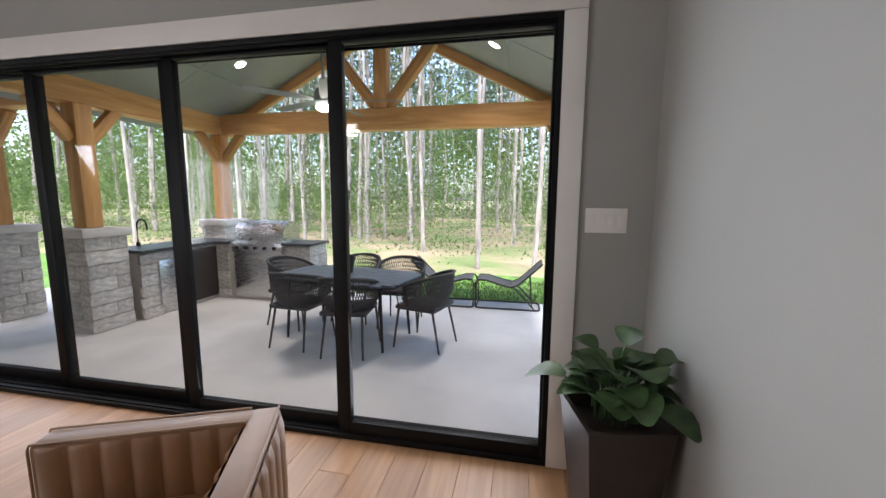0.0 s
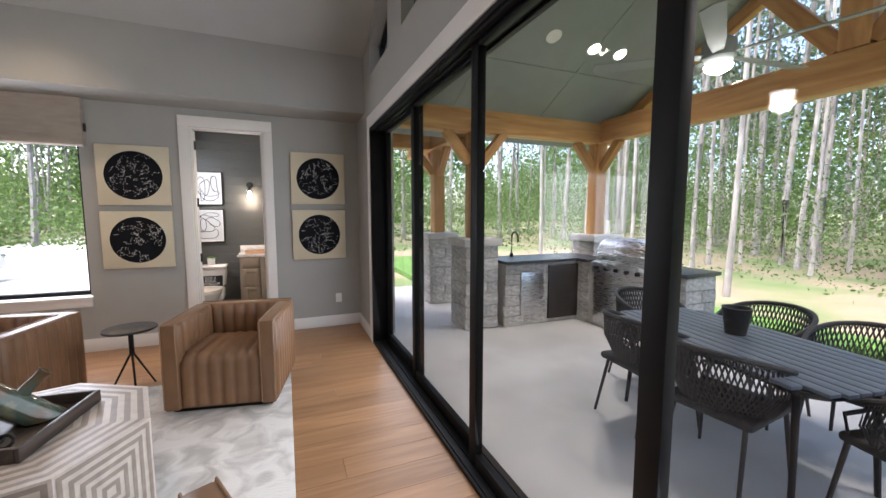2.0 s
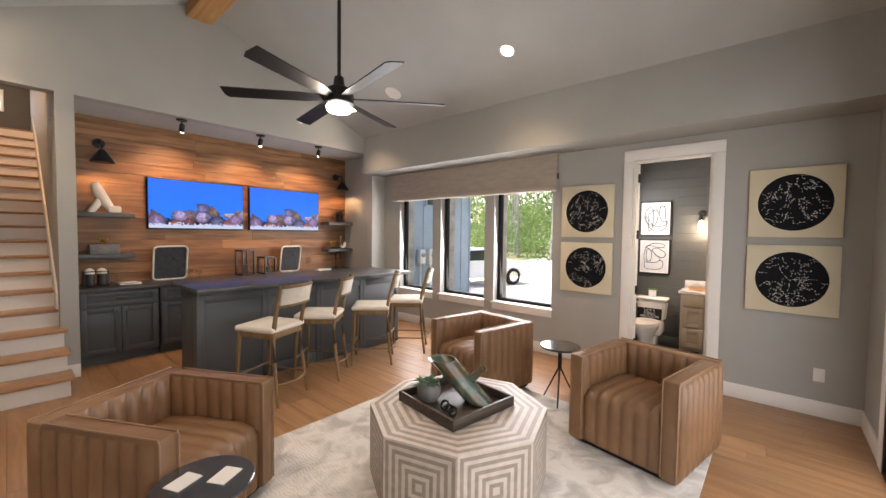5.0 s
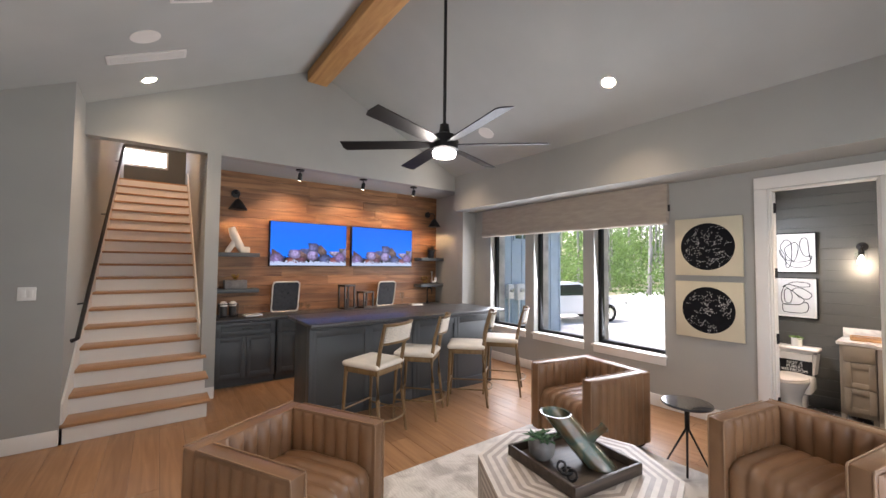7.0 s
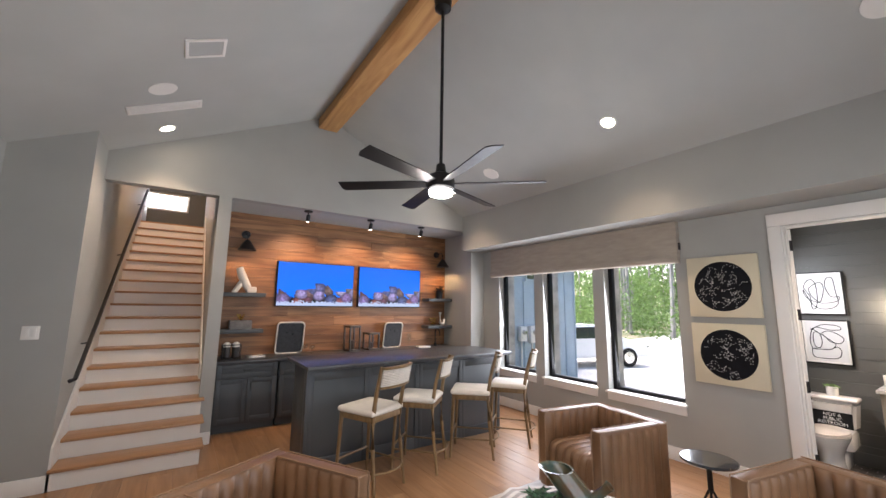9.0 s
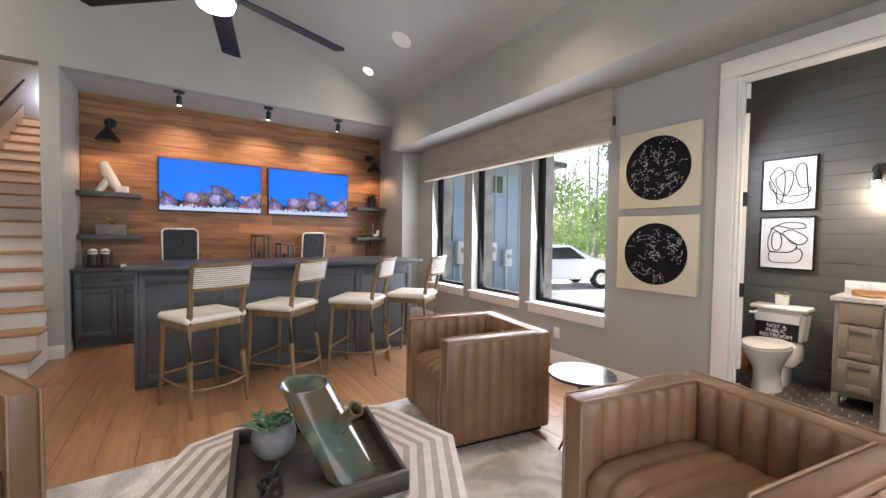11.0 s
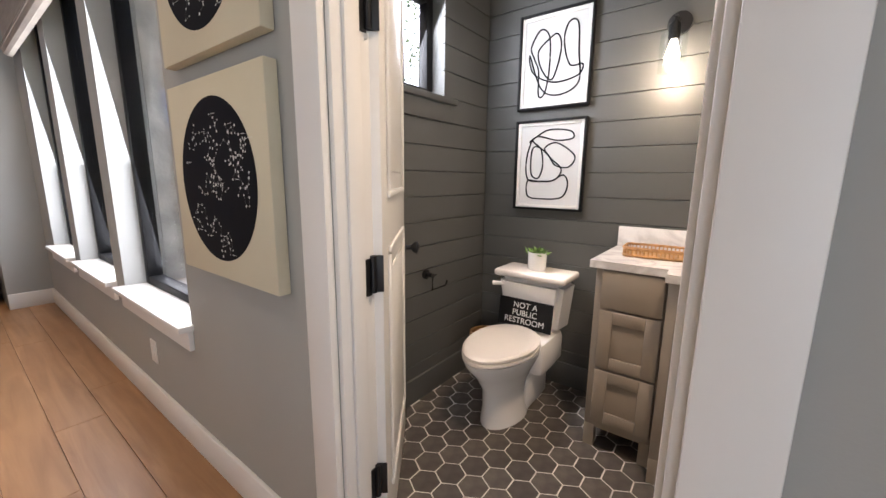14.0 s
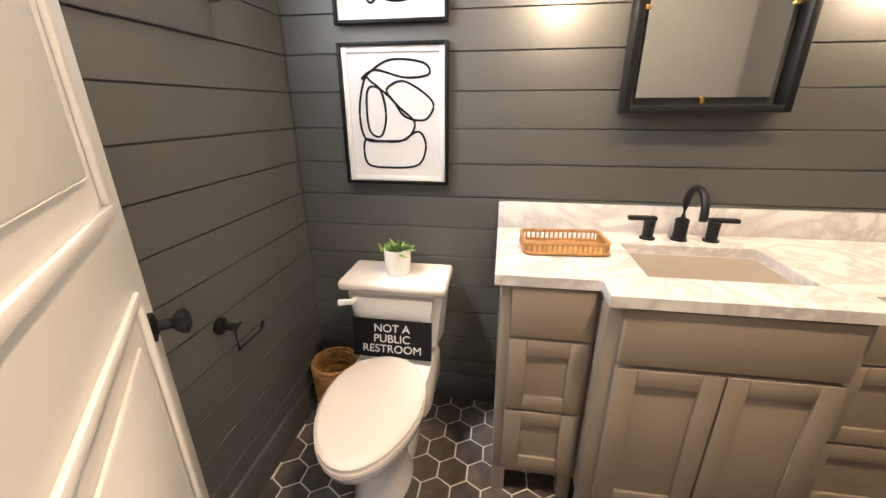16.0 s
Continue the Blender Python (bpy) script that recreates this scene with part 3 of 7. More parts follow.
# west windows with sills
for k, (a, b) in enumerate(WINDOWS):
    w = thing("window", "tall black framed fixed window with a white sill", "window", 0, 0, 0, 0, "windows of the lounge")
    tagged(w, kind="structure")
    bm = bmesh.new()
    for q in ((a, WZ0, a + 0.05, WZ1), (b - 0.05, WZ0, b, WZ1), (a + 0.05, WZ0, b - 0.05, WZ0 + 0.055), (a + 0.05, WZ1 - 0.05, b - 0.05, WZ1)):
        box(bm, -0.17, q[0], q[1], -0.1, q[2], q[3], 0.004)
    part("window_frame", bm, BLACK, w)
    g = part("pane", box(bmesh.new(), -0.14, a + 0.05, WZ0 + 0.055, -0.134, b - 0.05, WZ1 - 0.05), GLASS, w, "clear glass pane", 0)
    g.visible_shadow = False
    bm = box(bmesh.new(), -0.1, a - 0.02, WZ0 - 0.012, 0.055, b + 0.02, WZ0 + 0.014, 0.004)
    box(bm, 0.0, a - 0.01, WZ0 - 0.1, 0.02, b + 0.01, WZ0 - 0.012, 0.003)
    part("window_sill", bm, WHITE, w, "white painted sill")

# bathroom window
w = thing("bath_window", "small black double-hung window high on the wall", "window")
tagged(w, kind="structure")
bm = bmesh.new()
for q in ((BW[0], BW[2], BW[0] + 0.05, BW[3]), (BW[1] - 0.05, BW[2], BW[1], BW[3]), (BW[0] + 0.05, BW[2], BW[1] - 0.05, BW[2] + 0.05), (BW[0] + 0.05, BW[3] - 0.05, BW[1] - 0.05, BW[3]), (BW[0] + 0.05, 2.08, BW[1] - 0.05, 2.14)):
    box(bm, q[0], BS - 0.13, q[1], q[2], BS - 0.08, q[3], 0.004)
part("window_frame", bm, BLACK, w)
g = part("pane", box(bmesh.new(), BW[0] + 0.05, BS - 0.11, BW[2] + 0.05, BW[1] - 0.05, BS - 0.105, BW[3] - 0.05), GLASS, w, smooth=0)
g.visible_shadow = False
bm = box(bmesh.new(), BW[0] - 0.07, BS - 0.08, BW[2] - 0.03, BW[1] + 0.07, BS + 0.04, BW[2], 0.004)
box(bm, BW[0] - 0.05, BS, BW[2] - 0.12, BW[1] + 0.05, BS + 0.018, BW[2] - 0.03, 0.003)
part("window_sill", bm, CHARWALL, w, "charcoal painted sill and apron")

# ---- stairs ----
RISE, GO, STEPS = 0.18, 0.27, 18
stairs = thing("staircase", "straight staircase with oak treads and white risers", "stairs")
tagged(stairs, kind="structure")
for k in range(STEPS):
    y = -5.5 - GO * k
    part("riser", box(bmesh.new(), STR if k > 2 else STR - 0.02, y - 0.02, RISE * k, STL, y, RISE * (k + 1) - 0.03), WHITE, stairs, smooth=0)
    if k < STEPS - 1:
        part("tread", box(bmesh.new(), STR if k > 2 else STR - 0.05, y - GO - 0.02, RISE * (k + 1) - 0.03, STL, y + 0.03, RISE * (k + 1), 0.008), TREAD, stairs)
for x0, x1 in ((STL - 0.018, STL), (STR, STR + 0.018)):
    y0 = -5.5 if x0 > 5 else -6.3
    bm = bmesh.new()
    z = lambda y: (-5.5 - y) / GO * RISE  # noqa: E731
    prism(bm, [(y0, z(y0)), (y0, z(y0) + 0.36), (-10.2, z(-10.2) + 0.36), (-10.2, z(-10.2))], x0, x1, "x")
    part("skirt_board", bm, WHITE, stairs, smooth=0)
part("stair_end", box(bmesh.new(), STR - 0.02, SY, 0, STR, -5.52, 0.15), WHITE, stairs, smooth=0)
part("stair_end", box(bmesh.new(), STR - 0.02, SY, 0.15, STR, -5.79, 0.33), WHITE, stairs, smooth=0)
part("stair_end", box(bmesh.new(), STR - 0.02, SY, 0.33, STR, -6.06, 0.51), WHITE, stairs, smooth=0)
part("landing", box(bmesh.new(), STR, -11.4, 3.1, STL, -10.11, 3.24), TREAD, stairs)
rail = thing("handrail", "black metal handrail on the wall beside the stairs", "handrail")
z0 = 0.92
bm = bmesh.new()
pts = [(STL - 0.03, -5.62, z0 - 0.02), (STL - 0.075, -5.62, z0 + 0.0), (STL - 0.075, -10.0, z0 + 4.38 * RISE / GO)]
tube(bm, pts, 0.019, 8)
part("rail", bm, BLACKMETAL, rail)
for f in (0.12, 0.5, 0.88):
    y = -5.62 - 4.38 * f
    zz = z0 + 4.38 * f * RISE / GO
    bm = bmesh.new()
    tube(bm, [(STL, y, zz - 0.07), (STL - 0.06, y, zz - 0.06), (STL - 0.075, y, zz - 0.015)], 0.008, 6)
    part("bracket", bm, BLACKMETAL, rail)

# ---- lounge furniture ----


def club_chair(x, y, rz, label):
    """Barrel-square armchair, local front towards +x."""
    c = thing("armchair", label, "armchair", x, y, 0.012, rz, "leather armchairs")
    W, D, H, T = 0.76, 0.76, 0.672, 0.105

    def quilt(bm, a, b, z0, z1, n, thick, inward):
        """Row of soft vertical channels between two plan points."""
        a, b = Vector(a), Vector(b)
        d = (b - a) / n
        nrm = Vector((-d.y, d.x)).normalized() * inward
        m = 6
        rows = []
        zs = [z0 + (z1 - z0) * t for t in (0, 0.06, 0.5, 0.94, 1)]
        sh = [0.2, 0.85, 1, 0.85, 0.2]
        for z, s in zip(zs, sh):
            row = []
            for k in range(n * m + 1):
                f = (k % m) / m
                p = a + d * (k / m) + nrm * thick * s * (math.sin(math.pi * f) ** 0.6 if k % m else 0.0)
                row.append(bm.verts.new((p.x, p.y, z)))
            rows.append(row)
        for r0, r1 in zip(rows, rows[1:]):
            for k in range(n * m):
                bm.faces.new((r0[k], r0[k + 1], r1[k + 1], r1[k]))
    x0, x1, y0, y1 = -D / 2, D / 2, -W / 2, W / 2
    # shell: back and two arms
    bm = bmesh.new()
    box(bm, x0, y0, 0.03, x0 + T, y1, H, 0.02)
    box(bm, x0 + T - 0.02, y1 - T, 0.03, x1, y1, H, 0.02)
    box(bm, x0 + T - 0.02, y0, 0.03, x1, y0 + T, H, 0.02)
    part("frame", bm, LEATHER, c)
    for a_, b_, lo, hi, n_, t_, s_, nm in (
            ((x0 - 0.002, y0 + 0.02), (x0 - 0.002, y1 - 0.02), 0.05, H - 0.02, 8, 0.02, 1, "outer_back"),
            ((x0 + 0.02, y1 + 0.002), (x1 - 0.02, y1 + 0.002), 0.05, H - 0.02, 8, 0.02, 1, "outer_arm"),
            ((x0 + 0.02, y0 - 0.002), (x1 - 0.02, y0 - 0.002), 0.05, H - 0.02, 8, 0.02, -1, "outer_arm"),
            ((x0 + T, y0 + T), (x0 + T, y1 - T), 0.38, H - 0.01, 6, 0.028, -1, "backrest"),
            ((x0 + T, y1 - T), (x1 - 0.02, y1 - T), 0.38, H - 0.01, 7, 0.022, -1, "inner_arm"),
            ((x0 + T, y0 + T), (x1 - 0.02, y0 + T), 0.38, H - 0.01, 7, 0.022, 1, "inner_arm")):
        bm = bmesh.new()
        quilt(bm, a_, b_, lo, hi, n_, t_, s_)
        part(nm, bm, LEATHER, c, "vertical channel tufting", 80)
    # seat cushion, channels from back to front and down the apron
    bm = bmesh.new()
    n, m = 6, 6
    ys = [y0 + T + 0.004 + (W - 2 * T - 0.008) * k / (n * m) for k in range(n * m + 1)]
    prof = [(x0 + T, 0.40), (x0 + 0.3, 0.425), (x1 - 0.12, 0.425), (x1 - 0.05, 0.405), (x1 - 0.03, 0.36), (x1 - 0.03, 0.2), (x1 - 0.035, 0.05)]
    rows = []
    for i, (px, pz) in enumerate(prof):
        row = []
        for k, yy in enumerate(ys):
            f = (k % m) / m
            s = 0.017 * (math.sin(math.pi * f) ** 0.6 if k % m else 0)
            nx, nz = ((0, 1) if i < 3 else (0.5, 0.8) if i == 3 else (1, 0))
            edge = min(k, n * m - k)
            drop = 0.02 if edge == 0 else 0
            row.append(bm.verts.new((px + nx * s, yy, pz + nz * s - drop * nz)))
        rows.append(row)
    for r0, r1 in zip(rows, rows[1:]):
        for k in range(n * m):
            bm.faces.new((r0[k], r0[k + 1], r1[k + 1], r1[k]))
    part("seat", bm, LEATHER, c, "channelled seat cushion and apron", 80)
    part("seat_base", box(bmesh.new(), x0 + T - 0.02, y0 + T - 0.02, 0.03, x1 - 0.045, y1 - T + 0.02, 0.39), LEATHER, c)
    bm = bmesh.new()
    for ya in (y0 + 0.006, y0 + T - 0.006, y1 - T + 0.006, y1 - 0.006):
        tube(bm, [(x0 + T, ya, H + 0.001), (x1 - 0.006, ya, H + 0.001), (x1 + 0.001, ya, H - 0.02), (x1 + 0.001, ya, 0.05)], 0.0045, 6)
    tube(bm, [(x0 + 0.006, y0 + 0.006, H + 0.001), (x0 + 0.006, y1 - 0.006, H + 0.001)], 0.0045, 6)
    part("piping", bm, PIPING, c, "pale piped edge seam")
    part("plinth", box(bmesh.new(), x0 + 0.04, y0 + 0.04, 0, x1 - 0.06, y1 - 0.04, 0.032), BLACK, c)
    return c


club_chair(1.6, -1.21, -11, "tan leather channel-tufted armchair on the rug by the bathroom door")
club_chair(1.45, -2.8, -10, "tan leather channel-tufted armchair on the rug beside the windows")
club_chair(4.165, -2.96, 119, "tan leather channel-tufted armchair facing the octagonal ottoman table")
club_chair(4.33, -1.21, 204, "tan leather channel-tufted armchair with its side to the patio door")

rug = thing("rug", "pale grey and cream low-pile rug with worn pattern", "rug")
part("weave", box(bmesh.new(), 1.27, -3.33, 0.001, 5.1, -0.8, 0.013, 0.005), RUG, rug)


def octagon(r, rot=22.5):
    return [(r * math.cos(radians(rot + 45 * k)), r * math.sin(radians(rot + 45 * k))) for k in range(8)]


ott = thing("ottoman_table", "octagonal coffee table with grey and cream inlaid stripes", "coffee table", 2.8, -2.03, 0.013, 16.5)
R, HT = 0.577, 0.45
part("body", prism(bmesh.new(), octagon(R), 0.0, HT), INLAYPALE, ott, smooth=0)
for ring in range(9):  # striped top
    r1, r0 = R - 0.026 - ring * 0.058, R - 0.026 - ring * 0.058 - 0.028
    o, i_ = octagon(r1), octagon(r0)
    bm = bmesh.new()
    vo, vi = [bm.verts.new((*p, HT + 0.0015)) for p in o], [bm.verts.new((*p, HT + 0.0015)) for p in i_]
    for k in range(8):
        bm.faces.new((vo[k], vo[(k + 1) % 8], vi[(k + 1) % 8], vi[k]))
    part("top_stripe", bm, INLAYDARK, ott, smooth=0)
for k in range(8):  # nested squares on each side
    a, b = Vector(octagon(R)[k]), Vector(octagon(R)[(k + 1) % 8])
    mid, d = (a + b) / 2, (b - a).normalized()
    nrm = mid.normalized()
    hw, hh = (b - a).length / 2 - 0.012, HT / 2 - 0.012
    bm = bmesh.new()
    for q in range(5):
        s0, s1 = 1 - q * 0.2, 1 - q * 0.2 - 0.1
        def at(u, v):
            p = mid + d * u + nrm * 0.0015
            return bm.verts.new((p.x, p.y, HT / 2 + v))
        out = [at(sx * hw * s0, sy * hh * s0) for sx, sy in ((-1, -1), (1, -1), (1, 1), (-1, 1))]
        inn = [at(sx * hw * s1, sy * hh * s1) for sx, sy in ((-1, -1), (1, -1), (1, 1), (-1, 1))]
        for j in range(4):
            bm.faces.new((out[j], out[(j + 1) % 4], inn[(j + 1) % 4], inn[j]))
    part("side_inlay", bm, INLAYDARK, ott, "nested square inlay", 0)

tray = thing("tray", "dark wooden square tray with raised rim", "tray", 2.785, -2.06, HT + 0.016, -8)
bm = box(bmesh.new(), -0.26, -0.26, 0, 0.26, 0.26, 0.014, 0.003)
part("tray_floor", bm, DARKWOOD, tray)
for a in ((-0.27, -0.27, 0.27, -0.25), (-0.27, 0.25, 0.27, 0.27), (-0.27, -0.25, -0.25, 0.25), (0.25, -0.25, 0.27, 0.25)):
    part("rim", box(bmesh.new(), a[0], a[1], 0, a[2], a[3], 0.065, 0.004), DARKWOOD, tray)


def glaze_material():
    m = material("reactive_glaze", (0.2, 0.15, 0.09), 0.14, vary=0, bump=0.03, bump_scale=40, coat=0.5)
    n, l = m.node_tree.nodes, m.node_tree.links
    co, no, ra = n.new("ShaderNodeTexCoord"), n.new("ShaderNodeTexNoise"), n.new("ShaderNodeValToRGB")
    no.inputs["Scale"].default_value, no.inputs["Detail"].default_value = 7, 5
    l.new(co.outputs["Object"], no.inputs["Vector"])
    e = ra.color_ramp.elements
    e[0].position, e[0].color = 0.35, (0.11, 0.065, 0.03, 1)
    e[1].position, e[1].color = 0.68, (0.24, 0.21, 0.13, 1)
    q = e.new(0.55)
    q.color = (0.06, 0.1, 0.08, 1)
    l.new(no.outputs["Fac"], ra.inputs[0])
    l.new(ra.outputs[0], n["Principled BSDF"].inputs["Base Color"])
    return m


GLAZE = glaze_material()
jug = thing("jug_vase", "glazed green and bronze cylindrical jug vase leaning on the tray", "vase", 2.69, -1.935, HT + 0.031, 0)
body = bmesh.new()
JR = 0.088
lathe(body, [(JR - 0.01, 0), (JR, 0.008), (JR, 0.15), (JR, 0.29), (JR + 0.003, 0.3), (JR - 0.008, 0.298), (JR - 0.01, 0.05), (0.0005, 0.05)], 32)
lean = Matrix(((1.03, 0, 0.34, 0), (0, 1.08, -0.8, 0), (0, 0, 0.86, 0), (0, 0, 0, 1)))
bmesh.ops.transform(body, matrix=lean, verts=body.verts)
part("body", body, GLAZE, jug)
sp = bmesh.new()
lathe(sp, [(0.032, 0), (0.024, 0.06), (0.023, 0.1), (0.03, 0.125), (0.022, 0.126), (0.016, 0.05), (0.0005, 0.05)], 16)
bmesh.ops.transform(sp, matrix=Matrix.Translation((0.03, -0.055, 0.14)) @ Vector((-0.3, 0.62, 0.72)).to_track_quat("Z", "Y").to_matrix().to_4x4(), verts=sp.verts)
part("spout", sp, GLAZE, jug)

pot = thing("succulent_pot", "small grey stoneware pot with a green succulent", "potted plant", 2.895, -2.2, HT + 0.031)
part("pot", lathe(bmesh.new(), [(0.05, 0), (0.075, 0.03), (0.08, 0.08), (0.068, 0.125), (0.06, 0.125), (0.06, 0.09), (0.0005, 0.09)], 20), GREYPOT, pot)


def rosette(bm, cx, cy, cz, n, length, width, rng, up=0.6, spread=0.03):
    for k in range(n):
        a = rng.uniform(0, math.tau)
        e = rng.uniform(0.15, 1.3) * up
        d = Vector((math.cos(a) * math.cos(e), math.sin(a) * math.cos(e), math.sin(e)))
        s = Vector((-math.sin(a), math.cos(a), 0)) * width
        p = Vector((cx + rng.gauss(0, spread), cy + rng.gauss(0, spread), cz))
        ln = length * rng.uniform(0.6, 1.1)
        u = s.cross(d).normalized() * width * 0.5
        v = [bm.verts.new(q) for q in (p, p + d * ln * 0.5 + s, p + d * ln * 0.5 - s, p + d * ln + Vector((0, 0, -0.1 * ln)), p + d * ln * 0.5 + u, p + d * ln * 0.5 - u)]
        for f in ((0, 1, 4), (1, 3, 4), (3, 2, 4), (2, 0, 4), (0, 5, 1), (1, 5, 3), (3, 5, 2), (2, 5, 0)):
            bm.faces.new([v[i] for i in f])
    return bm


rng = random.Random(4)
part("leaves", rosette(bmesh.new(), 0, 0, 0.12, 60, 0.07, 0.012, rng), SUCCULENT, pot, "fleshy green leaves")
knot = thing("chain_ornament", "black twisted link ornament lying on the tray", "ornament", 2.93, -2.03, HT + 0.031, 70)
for k in range(3):
    bm = bmesh.new()
    pts = [(0.05 * k + 0.035 * math.cos(t * math.tau / 14), 0.03 * math.sin(t * math.tau / 14) * (1 if k % 2 else 0.5), 0.03 + 0.022 * math.sin(t * math.tau / 14) * (0.3 if k % 2 else 1)) for t in range(14)]
    tube(bm, pts, 0.008, 6, True)
    part("link", bm, BLACKMETAL, knot)


TABLEBLACK = material("dark_lacquered_metal", (0.03, 0.033, 0.04), 0.16, vary=0.08, scale=12, bump=0.01, bump_scale=200, coat=0.5, spec=0.8)


def side_table(x, y, h, r, label):
    t = thing("side_table", label, "side table", x, y, 0.012, 20, "round side tables")
    part("tabletop", lathe(bmesh.new(), [(r - 0.006, h - 0.02), (r, h - 0.014), (r, h - 0.004), (r - 0.004, h)], 36), TABLEBLACK, t)
    part("hub", lathe(bmesh.new(), [(0.015, 0.3), (0.018, 0.32), (0.018, h - 0.02), (0.05, h - 0.018)], 12), BLACKMETAL, t)
    for k in range(3):
        a = k * math.tau / 3
        part("leg", rod(bmesh.new(), (0.01 * math.cos(a), 0.01 * math.sin(a), 0.32), (0.17 * math.cos(a), 0.17 * math.sin(a), 0.004), 0.009, 0.007, 8), BLACKMETAL, t)
    return t


side_table(1.31, -2.0, 0.535, 0.185, "round black metal side table between two armchairs")
side_table(4.2, -2.25, 0.535, 0.19, "round black metal side table with cards on it")
for dx, dy, rz in ((-0.07, 0.03, 30), (0.06, -0.05, 24)):
    single("card", box(bmesh.new(), -0.055, -0.04, 0.0, 0.055, 0.04, 0.004), PAPER, "small white card lying on the side table", "card", "cards").matrix_world = pose(4.2 + dx, -2.25 + dy, 0.549, 0, 0, rz)

# ---- bar ----
BARX0, BARX1, BARF, BARB, BARH = 0.93, 3.5, -4.69, -5.29, 1.04
bar = thing("bar_island", "slate-painted bar island with panelled front and dark top", "bar counter")
part("body", box(bmesh.new(), BARX0, BARB, 0.0, BARX1, BARF, BARH - 0.04, 0.004), CABINET, bar)
for k in range(4):
    w = (BARX1 - BARX0) / 4
    a, b = BARX0 + k * w, BARX0 + (k + 1) * w
    for q in ((a, 0.0, a + 0.05, 0.95), (b - 0.05, 0.0, b, 0.95), (a + 0.05, 0.0, b - 0.05, 0.12), (a + 0.05, 0.87, b - 0.05, 0.95)):
        part("panel_rail", box(bmesh.new(), q[0], BARF, q[1], q[2], BARF + 0.014, q[3], 0.003), CABINET, bar)
part("end_post", box(bmesh.new(), BARX1, BARF - 0.08, 0.0, BARX1 + 0.03, BARF + 0.02, BARH - 0.04, 0.004), CABINET, bar)
single("bar_worktop", box(bmesh.new(), BARX0 - 0.05, BARB - 0.05, BARH - 0.038, BARX1 + 0.08, BARF + 0.22, BARH, 0.006), COUNTER, "dark stone worktop on the bar island", "worktop")

CF, CTOP = -6.39, 0.9


def shaker(parent, x0, x1, z0, z1, yf, handle=None, mat=None, name="door"):
    """A framed cabinet front facing +y."""
    mat = mat or CABINET
    bm = box(bmesh.new(), x0, yf, z0, x1, yf + 0.012, z1, 0.002)
    t = 0.055
    for q in ((x0, z0, x0 + t, z1), (x1 - t, z0, x1, z1), (x0 + t, z0, x1 - t, z0 + t), (x0 + t, z1 - t, x1 - t, z1)):
        box(bm, q[0], yf + 0.012, q[1], q[2], yf + 0.022, q[3], 0.002)
    d = part(name, bm, mat, parent)
    if handle:
        hx, hz, vertical = handle
        bm = bmesh.new()
        if vertical:
            tube(bm, [(hx, yf + 0.02, hz - 0.05), (hx, yf + 0.05, hz - 0.045), (hx, yf + 0.05, hz + 0.045), (hx, yf + 0.02, hz + 0.05)], 0.005, 6)
        else:
            tube(bm, [(hx - 0.05, yf + 0.02, hz), (hx - 0.045, yf + 0.05, hz), (hx + 0.045, yf + 0.05, hz), (hx + 0.05, yf + 0.02, hz)], 0.005, 6)
        part("handle", bm, BLACKMETAL, d, "black bar handle")
    return d


units = [(3.46, 4.2), (2.86, 3.44), (2.06, 2.84), (1.36, 2.04), (0.34, 0.68)]
for x0, x1 in units:
    c = thing("base_cabinet", "slate-painted shaker base cabinet under the back bar", "cabinet", 0, 0, 0, 0, "back bar cabinets")
    part("body", box(bmesh.new(), x0, BACK, 0.1, x1, CF, CTOP - 0.04, 0.003), CABINET, c)
    part("kick", box(bmesh.new(), x0, BACK, 0.0, x1, CF - 0.06, 0.1), CABINET, c)
    xm = (x0 + x1) / 2
    shaker(c, x0 + 0.01, x1 - 0.01, 0.68, 0.85, CF, (xm, 0.77, False), name="drawer")
    if x1 - x0 > 0.5:
        shaker(c, x0 + 0.01, xm - 0.003, 0.13, 0.665, CF, (xm - 0.04, 0.56, True))
        shaker(c, xm + 0.003, x1 - 0.01, 0.13, 0.665, CF, (xm + 0.04, 0.56, True))
    else:
        shaker(c, x0 + 0.01, x1 - 0.01, 0.13, 0.665, CF, (x0 + 0.06, 0.56, True))
fr = thing("wine_fridge", "stainless under-counter drinks fridge with glass door", "fridge")
part("body", box(bmesh.new(), 0.7, BACK, 0.02, 1.34, CF, CTOP - 0.045, 0.004), BLACK, fr)
part("door", box(bmesh.new(), 0.7, CF, 0.1, 1.34, CF + 0.03, CTOP - 0.05, 0.004), STEEL, fr, "stainless door frame")
part("door_glass", box(bmesh.new(), 0.76, CF + 0.03, 0.16, 1.28, CF + 0.034, CTOP - 0.12), BLACK, fr, "dark glass")
single("back_bar_worktop", box(bmesh.new(), AL, BACK, CTOP - 0.038, AR, CF + 0.05, CTOP, 0.005), COUNTER, "dark stone worktop on the back bar", "worktop")


